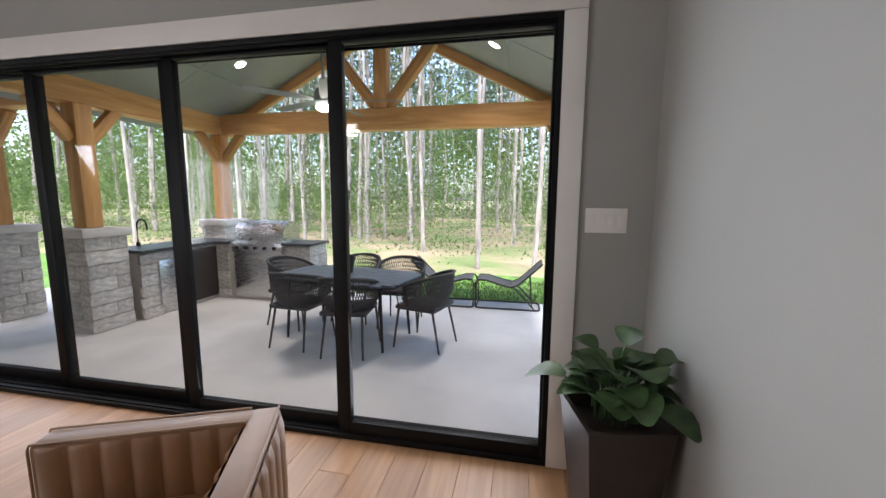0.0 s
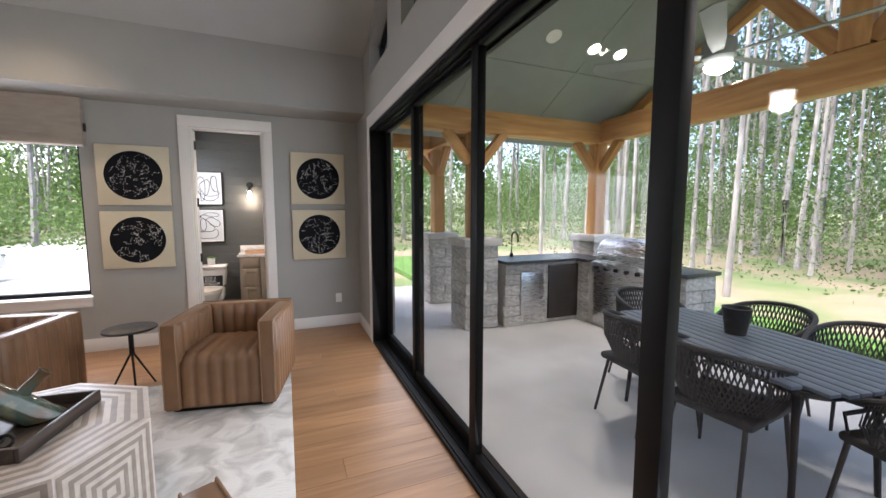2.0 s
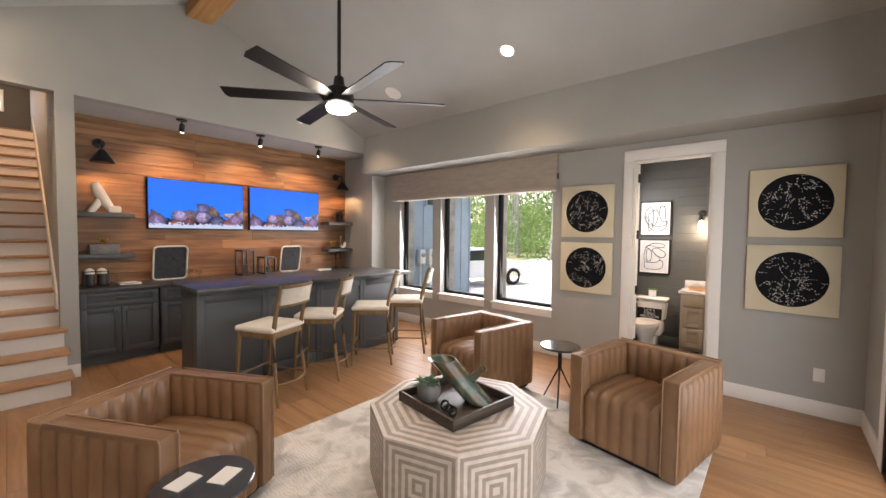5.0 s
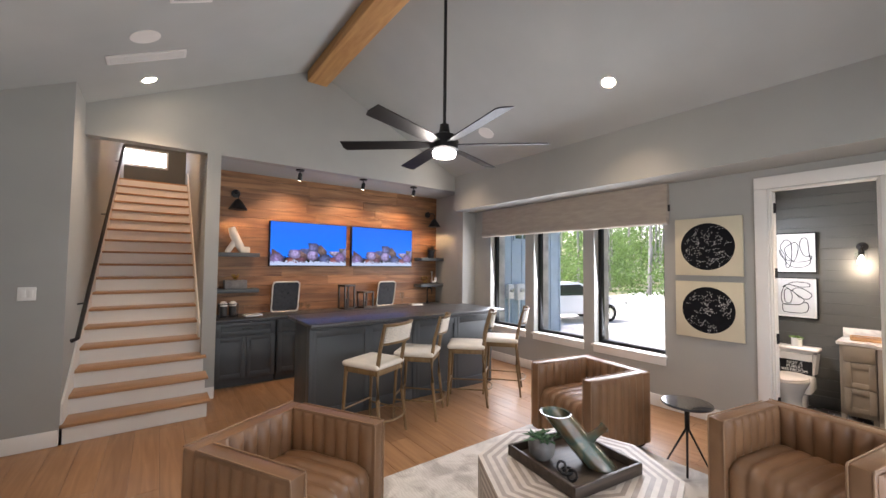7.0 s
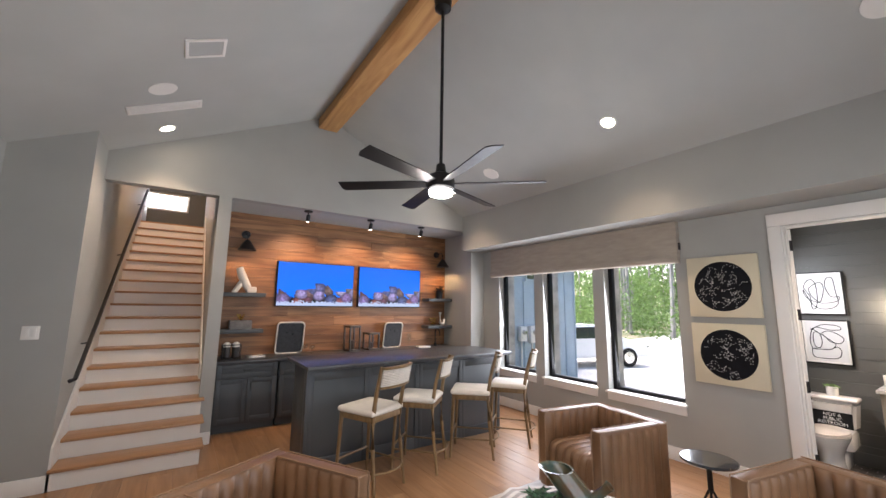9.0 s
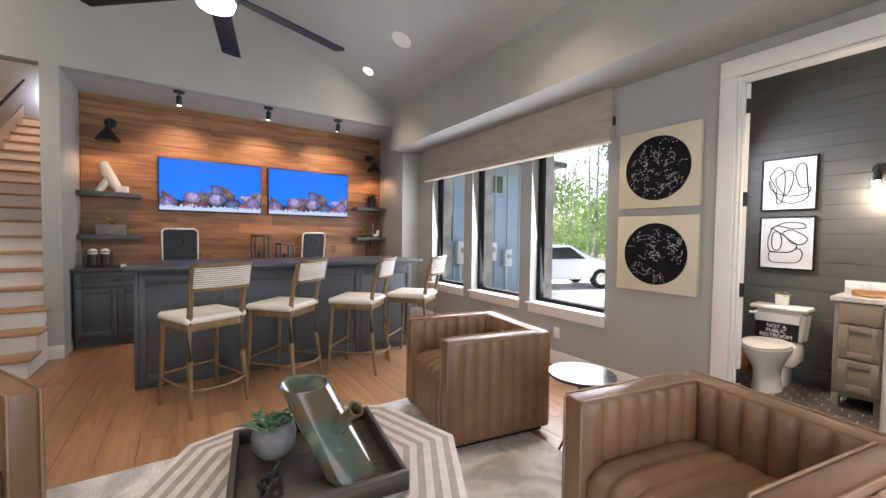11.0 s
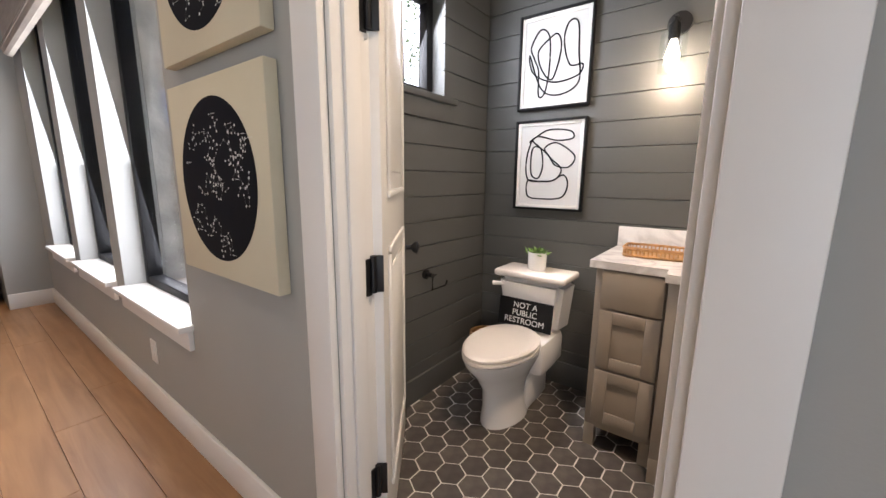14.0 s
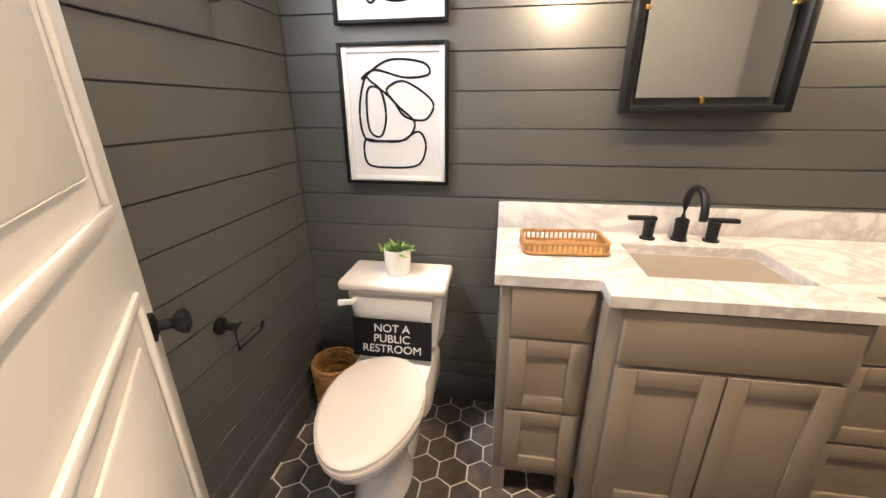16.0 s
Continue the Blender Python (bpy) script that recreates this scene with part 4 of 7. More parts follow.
def screen_material():
    """The picture on the screens: blue water over a bank of coral, drawn by noise."""
    m = bpy.data.materials.new("aquarium_picture")
    m.use_nodes = True
    n, l = m.node_tree.nodes, m.node_tree.links
    b = n["Principled BSDF"]
    co, sep = n.new("ShaderNodeTexCoord"), n.new("ShaderNodeSeparateXYZ")
    l.new(co.outputs["Object"], sep.inputs[0])
    vo = n.new("ShaderNodeTexVoronoi")
    vo.inputs["Scale"].default_value = 6.5
    l.new(co.outputs["Object"], vo.inputs["Vector"])
    fine = n.new("ShaderNodeTexNoise")
    fine.inputs["Scale"].default_value, fine.inputs["Detail"].default_value = 26, 6
    l.new(co.outputs["Object"], fine.inputs["Vector"])

    def math_node(op, a, b_, c=None):
        m_ = n.new("ShaderNodeMath")
        m_.operation = op
        for i, v in enumerate((a, b_, c)):
            if v is None:
                continue
            if isinstance(v, (int, float)):
                m_.inputs[i].default_value = v
            else:
                l.new(v, m_.inputs[i])
        return m_.outputs[0]

    cell = n.new("ShaderNodeSeparateColor")
    l.new(vo.outputs["Color"], cell.inputs[0])
    # each coral head is one cell: its own hue, rounded outline, paler middle
    ra = n.new("ShaderNodeValToRGB")
    e = ra.color_ramp.elements
    e[0].position, e[0].color = 0.0, (0.06, 0.09, 0.2, 1)
    e[1].position, e[1].color = 1.0, (0.5, 0.46, 0.5, 1)
    for at, col in ((0.3, (0.3, 0.2, 0.42, 1)), (0.5, (0.5, 0.16, 0.14, 1)), (0.7, (0.16, 0.16, 0.16, 1)), (0.85, (0.36, 0.3, 0.55, 1))):
        q = e.new(at)
        q.color = col
    l.new(cell.outputs["Green"], ra.inputs[0])
    tone = math_node("MULTIPLY", math_node("MULTIPLY_ADD", vo.outputs["Distance"], -1.3, 1.05), math_node("MULTIPLY_ADD", fine.outputs["Fac"], 4.0, -0.7))
    coral = n.new("ShaderNodeVectorMath")
    coral.operation = "SCALE"
    l.new(ra.outputs[0], coral.inputs[0])
    l.new(tone, coral.inputs["Scale"])
    wob = math_node("MULTIPLY_ADD", fine.outputs["Fac"], 0.3, -0.15)
    high = math_node("LESS_THAN", sep.outputs["Z"], math_node("MULTIPLY_ADD", cell.outputs["Red"], 0.36, -0.24))
    blob = math_node("LESS_THAN", math_node("ADD", vo.outputs["Distance"], wob), 0.68)
    low = math_node("LESS_THAN", sep.outputs["Z"], math_node("ADD", wob, -0.2))
    lt_out = math_node("MAXIMUM", math_node("MULTIPLY", high, blob), low)
    water = n.new("ShaderNodeValToRGB")
    mr = n.new("ShaderNodeMapRange")
    mr.inputs["From Min"].default_value, mr.inputs["From Max"].default_value = -0.34, 0.34
    l.new(sep.outputs["Z"], mr.inputs[0])
    l.new(mr.outputs[0], water.inputs[0])
    water.color_ramp.elements[0].color, water.color_ramp.elements[1].color = (0.0, 0.17, 0.8, 1), (0.0, 0.13, 0.78, 1)
    mx = n.new("ShaderNodeMixRGB")
    l.new(lt_out, mx.inputs[0])
    l.new(water.outputs[0], mx.inputs[1])
    l.new(coral.outputs[0], mx.inputs[2])
    sand = n.new("ShaderNodeMath")
    sand.operation = "LESS_THAN"
    sand.inputs[1].default_value = -0.275
    l.new(math_node("MULTIPLY_ADD", wob, 0.5, sep.outputs["Z"]), sand.inputs[0])
    mx2 = n.new("ShaderNodeMixRGB")
    mx2.inputs[2].default_value = (0.42, 0.5, 0.66, 1)
    l.new(sand.outputs[0], mx2.inputs[0])
    l.new(mx.outputs[0], mx2.inputs[1])
    b.inputs["Base Color"].default_value = (0.01, 0.01, 0.01, 1)
    b.inputs["Roughness"].default_value = 0.35
    b.inputs["Specular IOR Level"].default_value = 0.1
    l.new(mx2.outputs[0], b.inputs["Emission Color"])
    b.inputs["Emission Strength"].default_value = 0.27
    return m


SCREEN = screen_material()
for xc in (2.85, 1.532):
    tv = thing("television", "flat wall television showing a blue aquarium with coral", "television", xc, BACK + 0.07, 1.951, 0, "bar televisions")
    part("housing", box(bmesh.new(), -0.614, -0.07, -0.347, 0.614, 0.0, 0.347, 0.006), BLACK, tv)
    part("screen", box(bmesh.new(), -0.603, 0.0, -0.336, 0.603, 0.003, 0.337), SCREEN, tv, "lit blue aquarium picture", 0)

for x0, x1, z in ((3.63, 4.215, 1.79), (3.63, 4.215, 1.28), (0.305, 0.83, 1.775), (0.305, 0.83, 1.275)):
    single("wall_shelf", box(bmesh.new(), x0, BACK + 0.003, z - 0.055, x1, BACK + 0.27, z, 0.004), CABINET, "slate-painted floating shelf on the plank wall", "shelf", "floating shelves")


def bar_stool(x, y, rz):
    s = thing("bar_stool", "wooden bar stool with ivory seat and woven cane back", "bar stool", x, y, 0.0, rz, "stools at the bar")
    # local front (towards the bar) is -y
    legs = [(-0.19, -0.19, -0.21, -0.22), (0.19, -0.19, 0.21, -0.22)]
    for a, b, c, d in legs:
        part("leg", rod(bmesh.new(), (c, d, 0), (a, b, 0.66), 0.013, 0.02, 10), STOOLWOOD, s)
    for sx in (-1, 1):
        bm = bmesh.new()
        tube(bm, [(sx * 0.205, 0.25, 0), (sx * 0.19, 0.2, 0.4), (sx * 0.185, 0.19, 0.66), (sx * 0.19, 0.22, 0.85), (sx * 0.205, 0.285, 1.1)], [0.013, 0.018, 0.021, 0.019, 0.014], 8)
        part("back_leg", bm, STOOLWOOD, s)
    bm = bmesh.new()
    box(bm, -0.205, -0.205, 0.61, 0.205, -0.175, 0.665, 0.006)
    box(bm, -0.205, 0.175, 0.61, 0.205, 0.205, 0.665, 0.006)
    box(bm, -0.205, -0.175, 0.61, -0.175, 0.175, 0.665, 0.006)
    box(bm, 0.175, -0.175, 0.61, 0.205, 0.175, 0.665, 0.006)
    part("seat_frame", bm, STOOLWOOD, s)
    bm = box(bmesh.new(), -0.225, -0.225, 0.662, 0.225, 0.215, 0.715, 0.024, seg=4)
    part("seat", bm, LINEN, s, "ivory upholstered seat pad")
    # curved back panel
    n = 10
    def arc(f, z, off):
        a = (f - 0.5) * 2
        return (a * 0.2, 0.27 + 0.035 * (1 - a * a) + off + (z - 0.9) * 0.2, z)
    for z0, z1, t in ((0.905, 0.925, 0.014), (1.075, 1.1, 0.014)):
        bm = bmesh.new()
        for k in range(n):
            f0, f1 = k / n, (k + 1) / n
            v = [bm.verts.new(arc(f, z, o)) for f, z, o in ((f0, z0, -t), (f1, z0, -t), (f1, z1, -t), (f0, z1, -t), (f0, z0, t), (f1, z0, t), (f1, z1, t), (f0, z1, t))]
            for q in ((0, 1, 2, 3), (5, 4, 7, 6), (4, 5, 1, 0), (3, 2, 6, 7)):
                bm.faces.new([v[i] for i in q])
        bmesh.ops.remove_doubles(bm, verts=bm.verts, dist=1e-5)
        part("back_rail", bm, STOOLWOOD, s)
    bm = bmesh.new()
    for r in range(10):
        z = 0.932 + r * 0.0148
        for o in (-0.006, 0.006):
            tube(bm, [arc(k / 8, z, o) for k in range(9)], 0.0052, 4)
    tagged(part("cane_back", bm, LINEN, s, "woven ivory cane back"), kind="stuff")
    bm = bmesh.new()
    tube(bm, [(-0.2, -0.21, 0.24), (0.2, -0.21, 0.24)], 0.011, 8)
    part("footrest", bm, STOOLWOOD, s)
    for sx in (-1, 1):
        bm = bmesh.new()
        tube(bm, [(sx * 0.2, -0.2, 0.2), (sx * 0.198, 0.225, 0.2)], 0.009, 8)
        part("stretcher", bm, STOOLWOOD, s)
    bm = bmesh.new()
    tube(bm, [(-0.197, 0.23, 0.2), (-0.1, 0.29, 0.2), (0.0, 0.305, 0.2), (0.1, 0.29, 0.2), (0.197, 0.23, 0.2)], 0.009, 8)
    part("stretcher", bm, STOOLWOOD, s)
    return s


st = bar_stool(3.06, -4.13, 24)
copy_thing(st, pose(2.44, -4.28, 0, 0, 0, 43))
copy_thing(st, pose(1.75, -4.25, 0, 0, 0, 47))
copy_thing(st, pose(1.12, -4.28, 0, 0, 0, 40))

# ceiling fan
fan = thing("ceiling_fan", "black six-blade ceiling fan on a long rod with light", "ceiling fan", 3.025, -3.05, 0)
FZ = 2.54
part("canopy", lathe(bmesh.new(), [(0.03, 4.12), (0.07, 4.15), (0.075, 4.232)], 20), BLACKMETAL, fan)
part("rod", rod(bmesh.new(), (0, 0, FZ + 0.2), (0, 0, 4.15), 0.014), BLACKMETAL, fan)
part("motor", lathe(bmesh.new(), [(0.08, FZ), (0.11, FZ + 0.02), (0.115, FZ + 0.08), (0.09, FZ + 0.13), (0.045, FZ + 0.15), (0.035, FZ + 0.22)], 24), BLACKMETAL, fan)
part("light", lathe(bmesh.new(), [(0.05, FZ - 0.045), (0.085, FZ - 0.035), (0.095, FZ - 0.005), (0.09, FZ)], 24), FANGLOW, fan, "glowing white lens")
for k in range(6):
    bm = bmesh.new()
    prism(bm, [(0.1, -0.03), (0.25, -0.055), (0.8, -0.065), (0.82, -0.03), (0.82, 0.06), (0.25, 0.055), (0.1, 0.03)], -0.004, 0.004)
    bmesh.ops.transform(bm, matrix=pose(0, 0, FZ + 0.06, 0, 0, 60 * k + 20) @ pose(0, 0, 0, 13, 0, 0), verts=bm.verts)
    part("blade", bm, BLACKMETAL, fan, smooth=0)
bulb(3.025, -3.05, FZ - 0.1, 6, (1.0, 0.9, 0.76), 0.09)

# ---- art on the lounge walls ----


def star_chart(y0, y1, z0, z1, seed):
    c = thing("star_chart_canvas", "cream canvas with a black disc of white constellations", "wall art", 0.002, (y0 + y1) / 2, (z0 + z1) / 2, 0, "star chart canvases")
    hy, hz = (y1 - y0) / 2, (z1 - z0) / 2
    part("canvas", box(bmesh.new(), 0, -hy, -hz, 0.038, hy, hz, 0.004), CANVAS, c)
    R = min(hy, hz) * 0.81
    bm = bmesh.new()
    prism(bm, [(R * math.cos(k * math.tau / 64), R * math.sin(k * math.tau / 64)) for k in range(64)], 0.038, 0.0395, "x")
    part("sky_disc", bm, INK, c, "printed black night sky", 0)
    rng = random.Random(seed)
    bm, lines = bmesh.new(), bmesh.new()
    for q in range(46):
        a, rr = rng.uniform(0, math.tau), R * 0.88 * math.sqrt(rng.random())
        p = Vector((rr * math.cos(a), rr * math.sin(a)))
        d = rng.uniform(0, math.tau)
        n = rng.randint(3, 7)
        for s in range(n):
            r = rng.uniform(0.0026, 0.0048)
            vs = [bm.verts.new((0.0402, p.x + r * math.cos(t * math.tau / 6), p.y + r * math.sin(t * math.tau / 6))) for t in range(6)]
            bm.faces.new(vs)
            if s == n - 1:
                break
            d += rng.gauss(0, 0.9)
            nx = p + Vector((math.cos(d), math.sin(d))) * rng.uniform(0.012, 0.034)
            if nx.length > R * 0.95:
                break
            w = (nx - p).orthogonal().normalized() * 0.0005
            lines.faces.new([lines.verts.new((0.0401, v.x, v.y)) for v in (p + w, nx + w, nx - w, p - w)])
            p = nx
        if q % 3 == 0:
            u = p + Vector((0.012, 0.0))
            bm.faces.new([bm.verts.new((0.04005, u.x + a_, u.y + b_)) for a_, b_ in ((0, 0), (0.026, 0), (0.026, 0.0015), (0, 0.0015))])
    tagged(part("star_print", bm, STAR, c, "printed white stars", 0), kind="stuff")
    tagged(part("line_print", lines, LINE, c, "fine grey lines between the stars", 0), kind="stuff")
    return c


star_chart(-0.715, -0.08, 1.588, 2.215, 1)
star_chart(-0.715, -0.08, 0.897, 1.514, 2)
star_chart(-2.585, -1.95, 1.56, 2.19, 3)
star_chart(-2.585, -1.95, 0.882, 1.495, 4)

# roman shade over the windows
sh = thing("roman_shade", "woven greige roman shade raised above the windows", "window shade")
bm = bmesh.new()
prof = [(0.005, 2.628), (0.07, 2.628), (0.072, 2.26), (0.082, 2.235), (0.09, 2.2), (0.08, 2.165), (0.06, 2.15), (0.03, 2.15), (0.02, 2.2), (0.005, 2.25)]
bmv = [[bm.verts.new((x, y, z)) for x, z in prof] for y in (-5.82, -2.655)]
for k in range(len(prof)):
    j = (k + 1) % len(prof)
    bm.faces.new((bmv[0][k], bmv[0][j], bmv[1][j], bmv[1][k]))
bm.faces.new(bmv[0]), bm.faces.new(bmv[1][::-1])
part("cloth", bm, SHADECLOTH, sh)
bm = bmesh.new()
for z, x in ((2.245, 0.079), (2.2, 0.0905)):
    tube(bm, [(x, -5.82, z), (x, -2.655, z)], 0.005, 6)
part("fold", bm, SHADECLOTH, sh, "stacked lower fold")
part("cord_cleat", box(bmesh.new(), 0.03, -2.654, 2.3, 0.05, -2.635, 2.38, 0.004), BLACKMETAL, sh)


def plate(x, y, z, rz, label, category, w=0.075, h=0.118, toggles=1):
    """A wall plate whose face looks along local -y."""
    p = thing("wall_plate", label, category, x, y, z, rz, "wall plates")
    part("cover", box(bmesh.new(), -w / 2, -0.007, -h / 2, w / 2, 0.0, h / 2, 0.003), WHITE, p)
    for k in range(toggles):
        cx = (k - (toggles - 1) / 2) * 0.046
        part("rocker", box(bmesh.new(), cx - 0.016, -0.011, -0.033, cx + 0.016, -0.006, 0.033, 0.002), WHITE, p)
    return p


plate(5.85, NY, 1.387, 0, "white four-gang light switch plate on the grey wall", "light switch", 0.2, 0.125, 4)
plate(5.72, -5.5, 1.36, 180, "white double light switch plate on the stub wall", "light switch", 0.115, 0.118, 2)
plate(0.0, -0.18, 0.37, 90, "white power outlet low on the grey wall", "outlet")
plate(0.0, -3.25, 0.33, 90, "white power outlet under the window sill", "outlet")

# trays hung on the east wall
for k, z in enumerate((2.6, 2.02, 1.4, 0.8)):
    t = thing("wall_tray", "dark rounded metal tray hung on the grey wall", "wall decor", EX - 0.003, -5.08, z, 0, "hung trays")
    def rr(hw, hh, r, n=6):
        out = []
        for cx, cy, a0 in ((hw - r, hh - r, 0), (-hw + r, hh - r, 90), (-hw + r, -hh + r, 180), (hw - r, -hh + r, 270)):
            for i in range(n + 1):
                a = radians(a0 + 90 * i / n)
                out.append((cx + r * math.cos(a), cy + r * math.sin(a)))
        return out
    part("plate", prism(bmesh.new(), rr(0.23, 0.24, 0.06), -0.012, 0.0, "x"), CHAIRPAINT, t)
    bm = bmesh.new()
    tube(bm, [(-0.02, u, v) for u, v in rr(0.235, 0.245, 0.062)], 0.011, 8, True)
    part("rim", bm, GREYPOT, t, "raised worn grey rim")

# recessed lamps, vents and speakers in the sloping ceiling


def ceiling_disc(name, x, y, r, mat, label, category, group, ring=True, lens=None, depth=0.006):
    s = -1 if x > RIDGE_X else 1
    t = new(name)
    t.matrix_world = pose(x, y, ceil_z(x) - 0.0005, 0, -s * math.degrees(math.atan(SLOPE)), 0)
    tagged(t, label, category, group)
    part("ring", lathe(bmesh.new(), [(r * 0.98, -depth), (r, -depth * 0.6), (r, 0)], 28), mat, t)
    if lens:
        part("lens", lathe(bmesh.new(), [(r * 0.72, -depth - 0.002), (r * 0.76, -depth)], 24), lens, t, "glowing lamp lens")
    return t


CANS = [(1.14, -2.75), (1.1, -5.6), (4.95, -5.67), (4.95, -2.76)]
for x, y in CANS:
    ceiling_disc("recessed_light", x, y, 0.085, WHITE, "round recessed ceiling downlight, lit warm", "ceiling light", "recessed lights", lens=BULBGLOW)
    spot(x, y, ceil_z(x) - 0.03, 23, (x, y, 0), 105, 1.0)
ceiling_disc("ceiling_speaker", 4.96, -4.71, 0.115, WHITE, "round white in-ceiling speaker grille", "speaker", "ceiling speakers")
ceiling_disc("ceiling_speaker", 1.17, -0.83, 0.115, WHITE, "round white in-ceiling speaker grille", "speaker", "ceiling speakers")


ceiling_disc("ceiling_speaker", 1.11, -4.62, 0.115, WHITE, "round white in-ceiling speaker grille", "speaker", "ceiling speakers")


def slope_panel(name, x, y, lx, ly, label, category, slats):
    t = new(name)
    s = -1 if x > RIDGE_X else 1
    t.matrix_world = pose(x, y, ceil_z(x) - 0.0005, 0, -s * math.degrees(math.atan(SLOPE)), 0)
    tagged(t, label, category)
    bm = bmesh.new()
    for q in ((-lx, -ly, lx, -ly + 0.025), (-lx, ly - 0.025, lx, ly), (-lx, -ly + 0.025, -lx + 0.025, ly - 0.025), (lx - 0.025, -ly + 0.025, lx, ly - 0.025)):
        box(bm, q[0], q[1], -0.012, q[2], q[3], 0.0, 0.002)
    part("frame", bm, WHITE, t)
    if slats:
        # flat black sheet painted in for the shade between the slats
        part("backing", box(bmesh.new(), -lx + 0.02, -ly + 0.02, -0.002, lx - 0.02, ly - 0.02, 0), BLACK, t, "black sheet in place of the shade behind the slats")
        for k in range(slats):
            y_ = -ly + 0.03 + (2 * ly - 0.06) * (k + 0.5) / slats
            part("slat", box(bmesh.new(), -lx + 0.02, y_ - 0.005, -0.008, lx - 0.02, y_ + 0.004, -0.004), WHITE, t)
    else:
        part("panel", box(bmesh.new(), -lx + 0.022, -ly + 0.022, -0.006, lx - 0.022, ly - 0.022, 0), CEIL, t)
    return t


slope_panel("air_vent", 4.95, -5.1, 0.32, 0.085, "white slatted air vent in the sloping ceiling", "air vent", 6)
slope_panel("ceiling_access_panel", 4.67, -4.05, 0.15, 0.13, "square white framed panel in the ceiling", "ceiling panel", 0)

# track heads and sconces of the bar
for x in (3.22, 2.24, 1.3):
    t = thing("spotlight", "black adjustable ceiling spotlight aimed at the plank wall", "spotlight", x, -6.24, HEAD, 0, "bar spotlights")
    part("base", lathe(bmesh.new(), [(0.055, -0.02), (0.06, -0.012), (0.06, 0)], 20), BLACKMETAL, t)
    part("arm", rod(bmesh.new(), (0, 0, -0.06), (0, 0, -0.015), 0.009), BLACKMETAL, t)
    bm = lathe(bmesh.new(), [(0.022, -0.06), (0.03, -0.05), (0.03, 0.03), (0.02, 0.05)], 16)
    bmesh.ops.transform(bm, matrix=pose(0, 0, -0.1, -22, 0, 0), verts=bm.verts)
    part("head", bm, BLACKMETAL, t)
    bm = lathe(bmesh.new(), [(0.02, -0.063), (0.021, -0.0605)], 14)
    bmesh.ops.transform(bm, matrix=pose(0, 0, -0.1, -22, 0, 0), verts=bm.verts)
    part("lens", bm, BULBGLOW, t, "lit lens")
    spot(x, -6.29, HEAD - 0.19, 12, (x, BACK, 1.9), 105, 0.8, (1.0, 0.6, 0.3))


def sconce(x, z):
    t = thing("wall_sconce", "black gooseneck wall sconce with a cone shade", "wall lamp", x, BACK, z, 0, "bar sconces")
    bm = lathe(bmesh.new(), [(0.06, 0), (0.062, 0.01), (0.058, 0.022), (0.03, 0.026)], 20)
    bmesh.ops.transform(bm, matrix=pose(0, 0, 0.26, -90, 0, 0), verts=bm.verts)
    part("back_plate", bm, BLACKMETAL, t)
    bm = bmesh.new()
    tube(bm, [(0, 0.02, 0.26), (0, 0.12, 0.27), (0, 0.2, 0.265), (0, 0.235, 0.24), (0, 0.24, 0.2), (0, 0.24, 0.13)], 0.009, 8)
    part("arm", bm, BLACKMETAL, t)
    part("shade", lathe(bmesh.new(), [(0.118, 0.0), (0.122, 0.004), (0.045, 0.125), (0.025, 0.15), (0.018, 0.15), (0.038, 0.12), (0.114, 0.004)], 24, 0, 0.24), BLACKMETAL, t)
    part("bulb", lathe(bmesh.new(), [(0.012, 0.02), (0.028, 0.04), (0.028, 0.06), (0.012, 0.09)], 12, 0, 0.24), BULBGLOW, t, "lit bulb")
    spot(x, BACK + 0.24, z + 0.015, 19, (x, BACK + 0.2, 0), 140, 0.6, (1.0, 0.6, 0.3))


sconce(3.93, 2.4)
sconce(0.52, 2.38)
bulb(5.1, -7.5, 4.6, 26, (1.0, 0.62, 0.34), 0.12)
win = thing("stair_window", "small bright window at the head of the stairs", "window", 0, -11.395, 0)
tagged(win, kind="structure")
for xa in (4.75, 5.13):
    part("pane", box(bmesh.new(), xa, 0, 3.8, xa + 0.35, 0.01, 4.1), glow("daylight_pane", (0.95, 0.97, 1.0), 3.0), win, "bright daylight pane", 0)
part("window_frame", box(bmesh.new(), 4.7, -0.004, 3.75, 5.53, 0.004, 4.15), WHITE, win)

# ---- things on the bar ----
cz = CTOP


def framed_tray(x, w, h):
    t = thing("serving_tray", "rounded tray with pale rim leaning against the wall", "tray", x, BACK + 0.14, cz, 0, "leaning trays")
    bm = prism(bmesh.new(), rr(w, h, 0.05), -0.008, 0.0, "y")
    m = pose(0, 0, h, -12, 0, 0)
    bmesh.ops.transform(bm, matrix=m, verts=bm.verts)
    part("plate", bm, COUNTER, t, "dark glossy plate")
    bm = bmesh.new()
    tube(bm, [m @ Vector((u, 0.005, v)) for u, v in rr(w, h, 0.055)], 0.012, 8, True)
    part("rim", bm, LINEN, t, "pale raised rim")


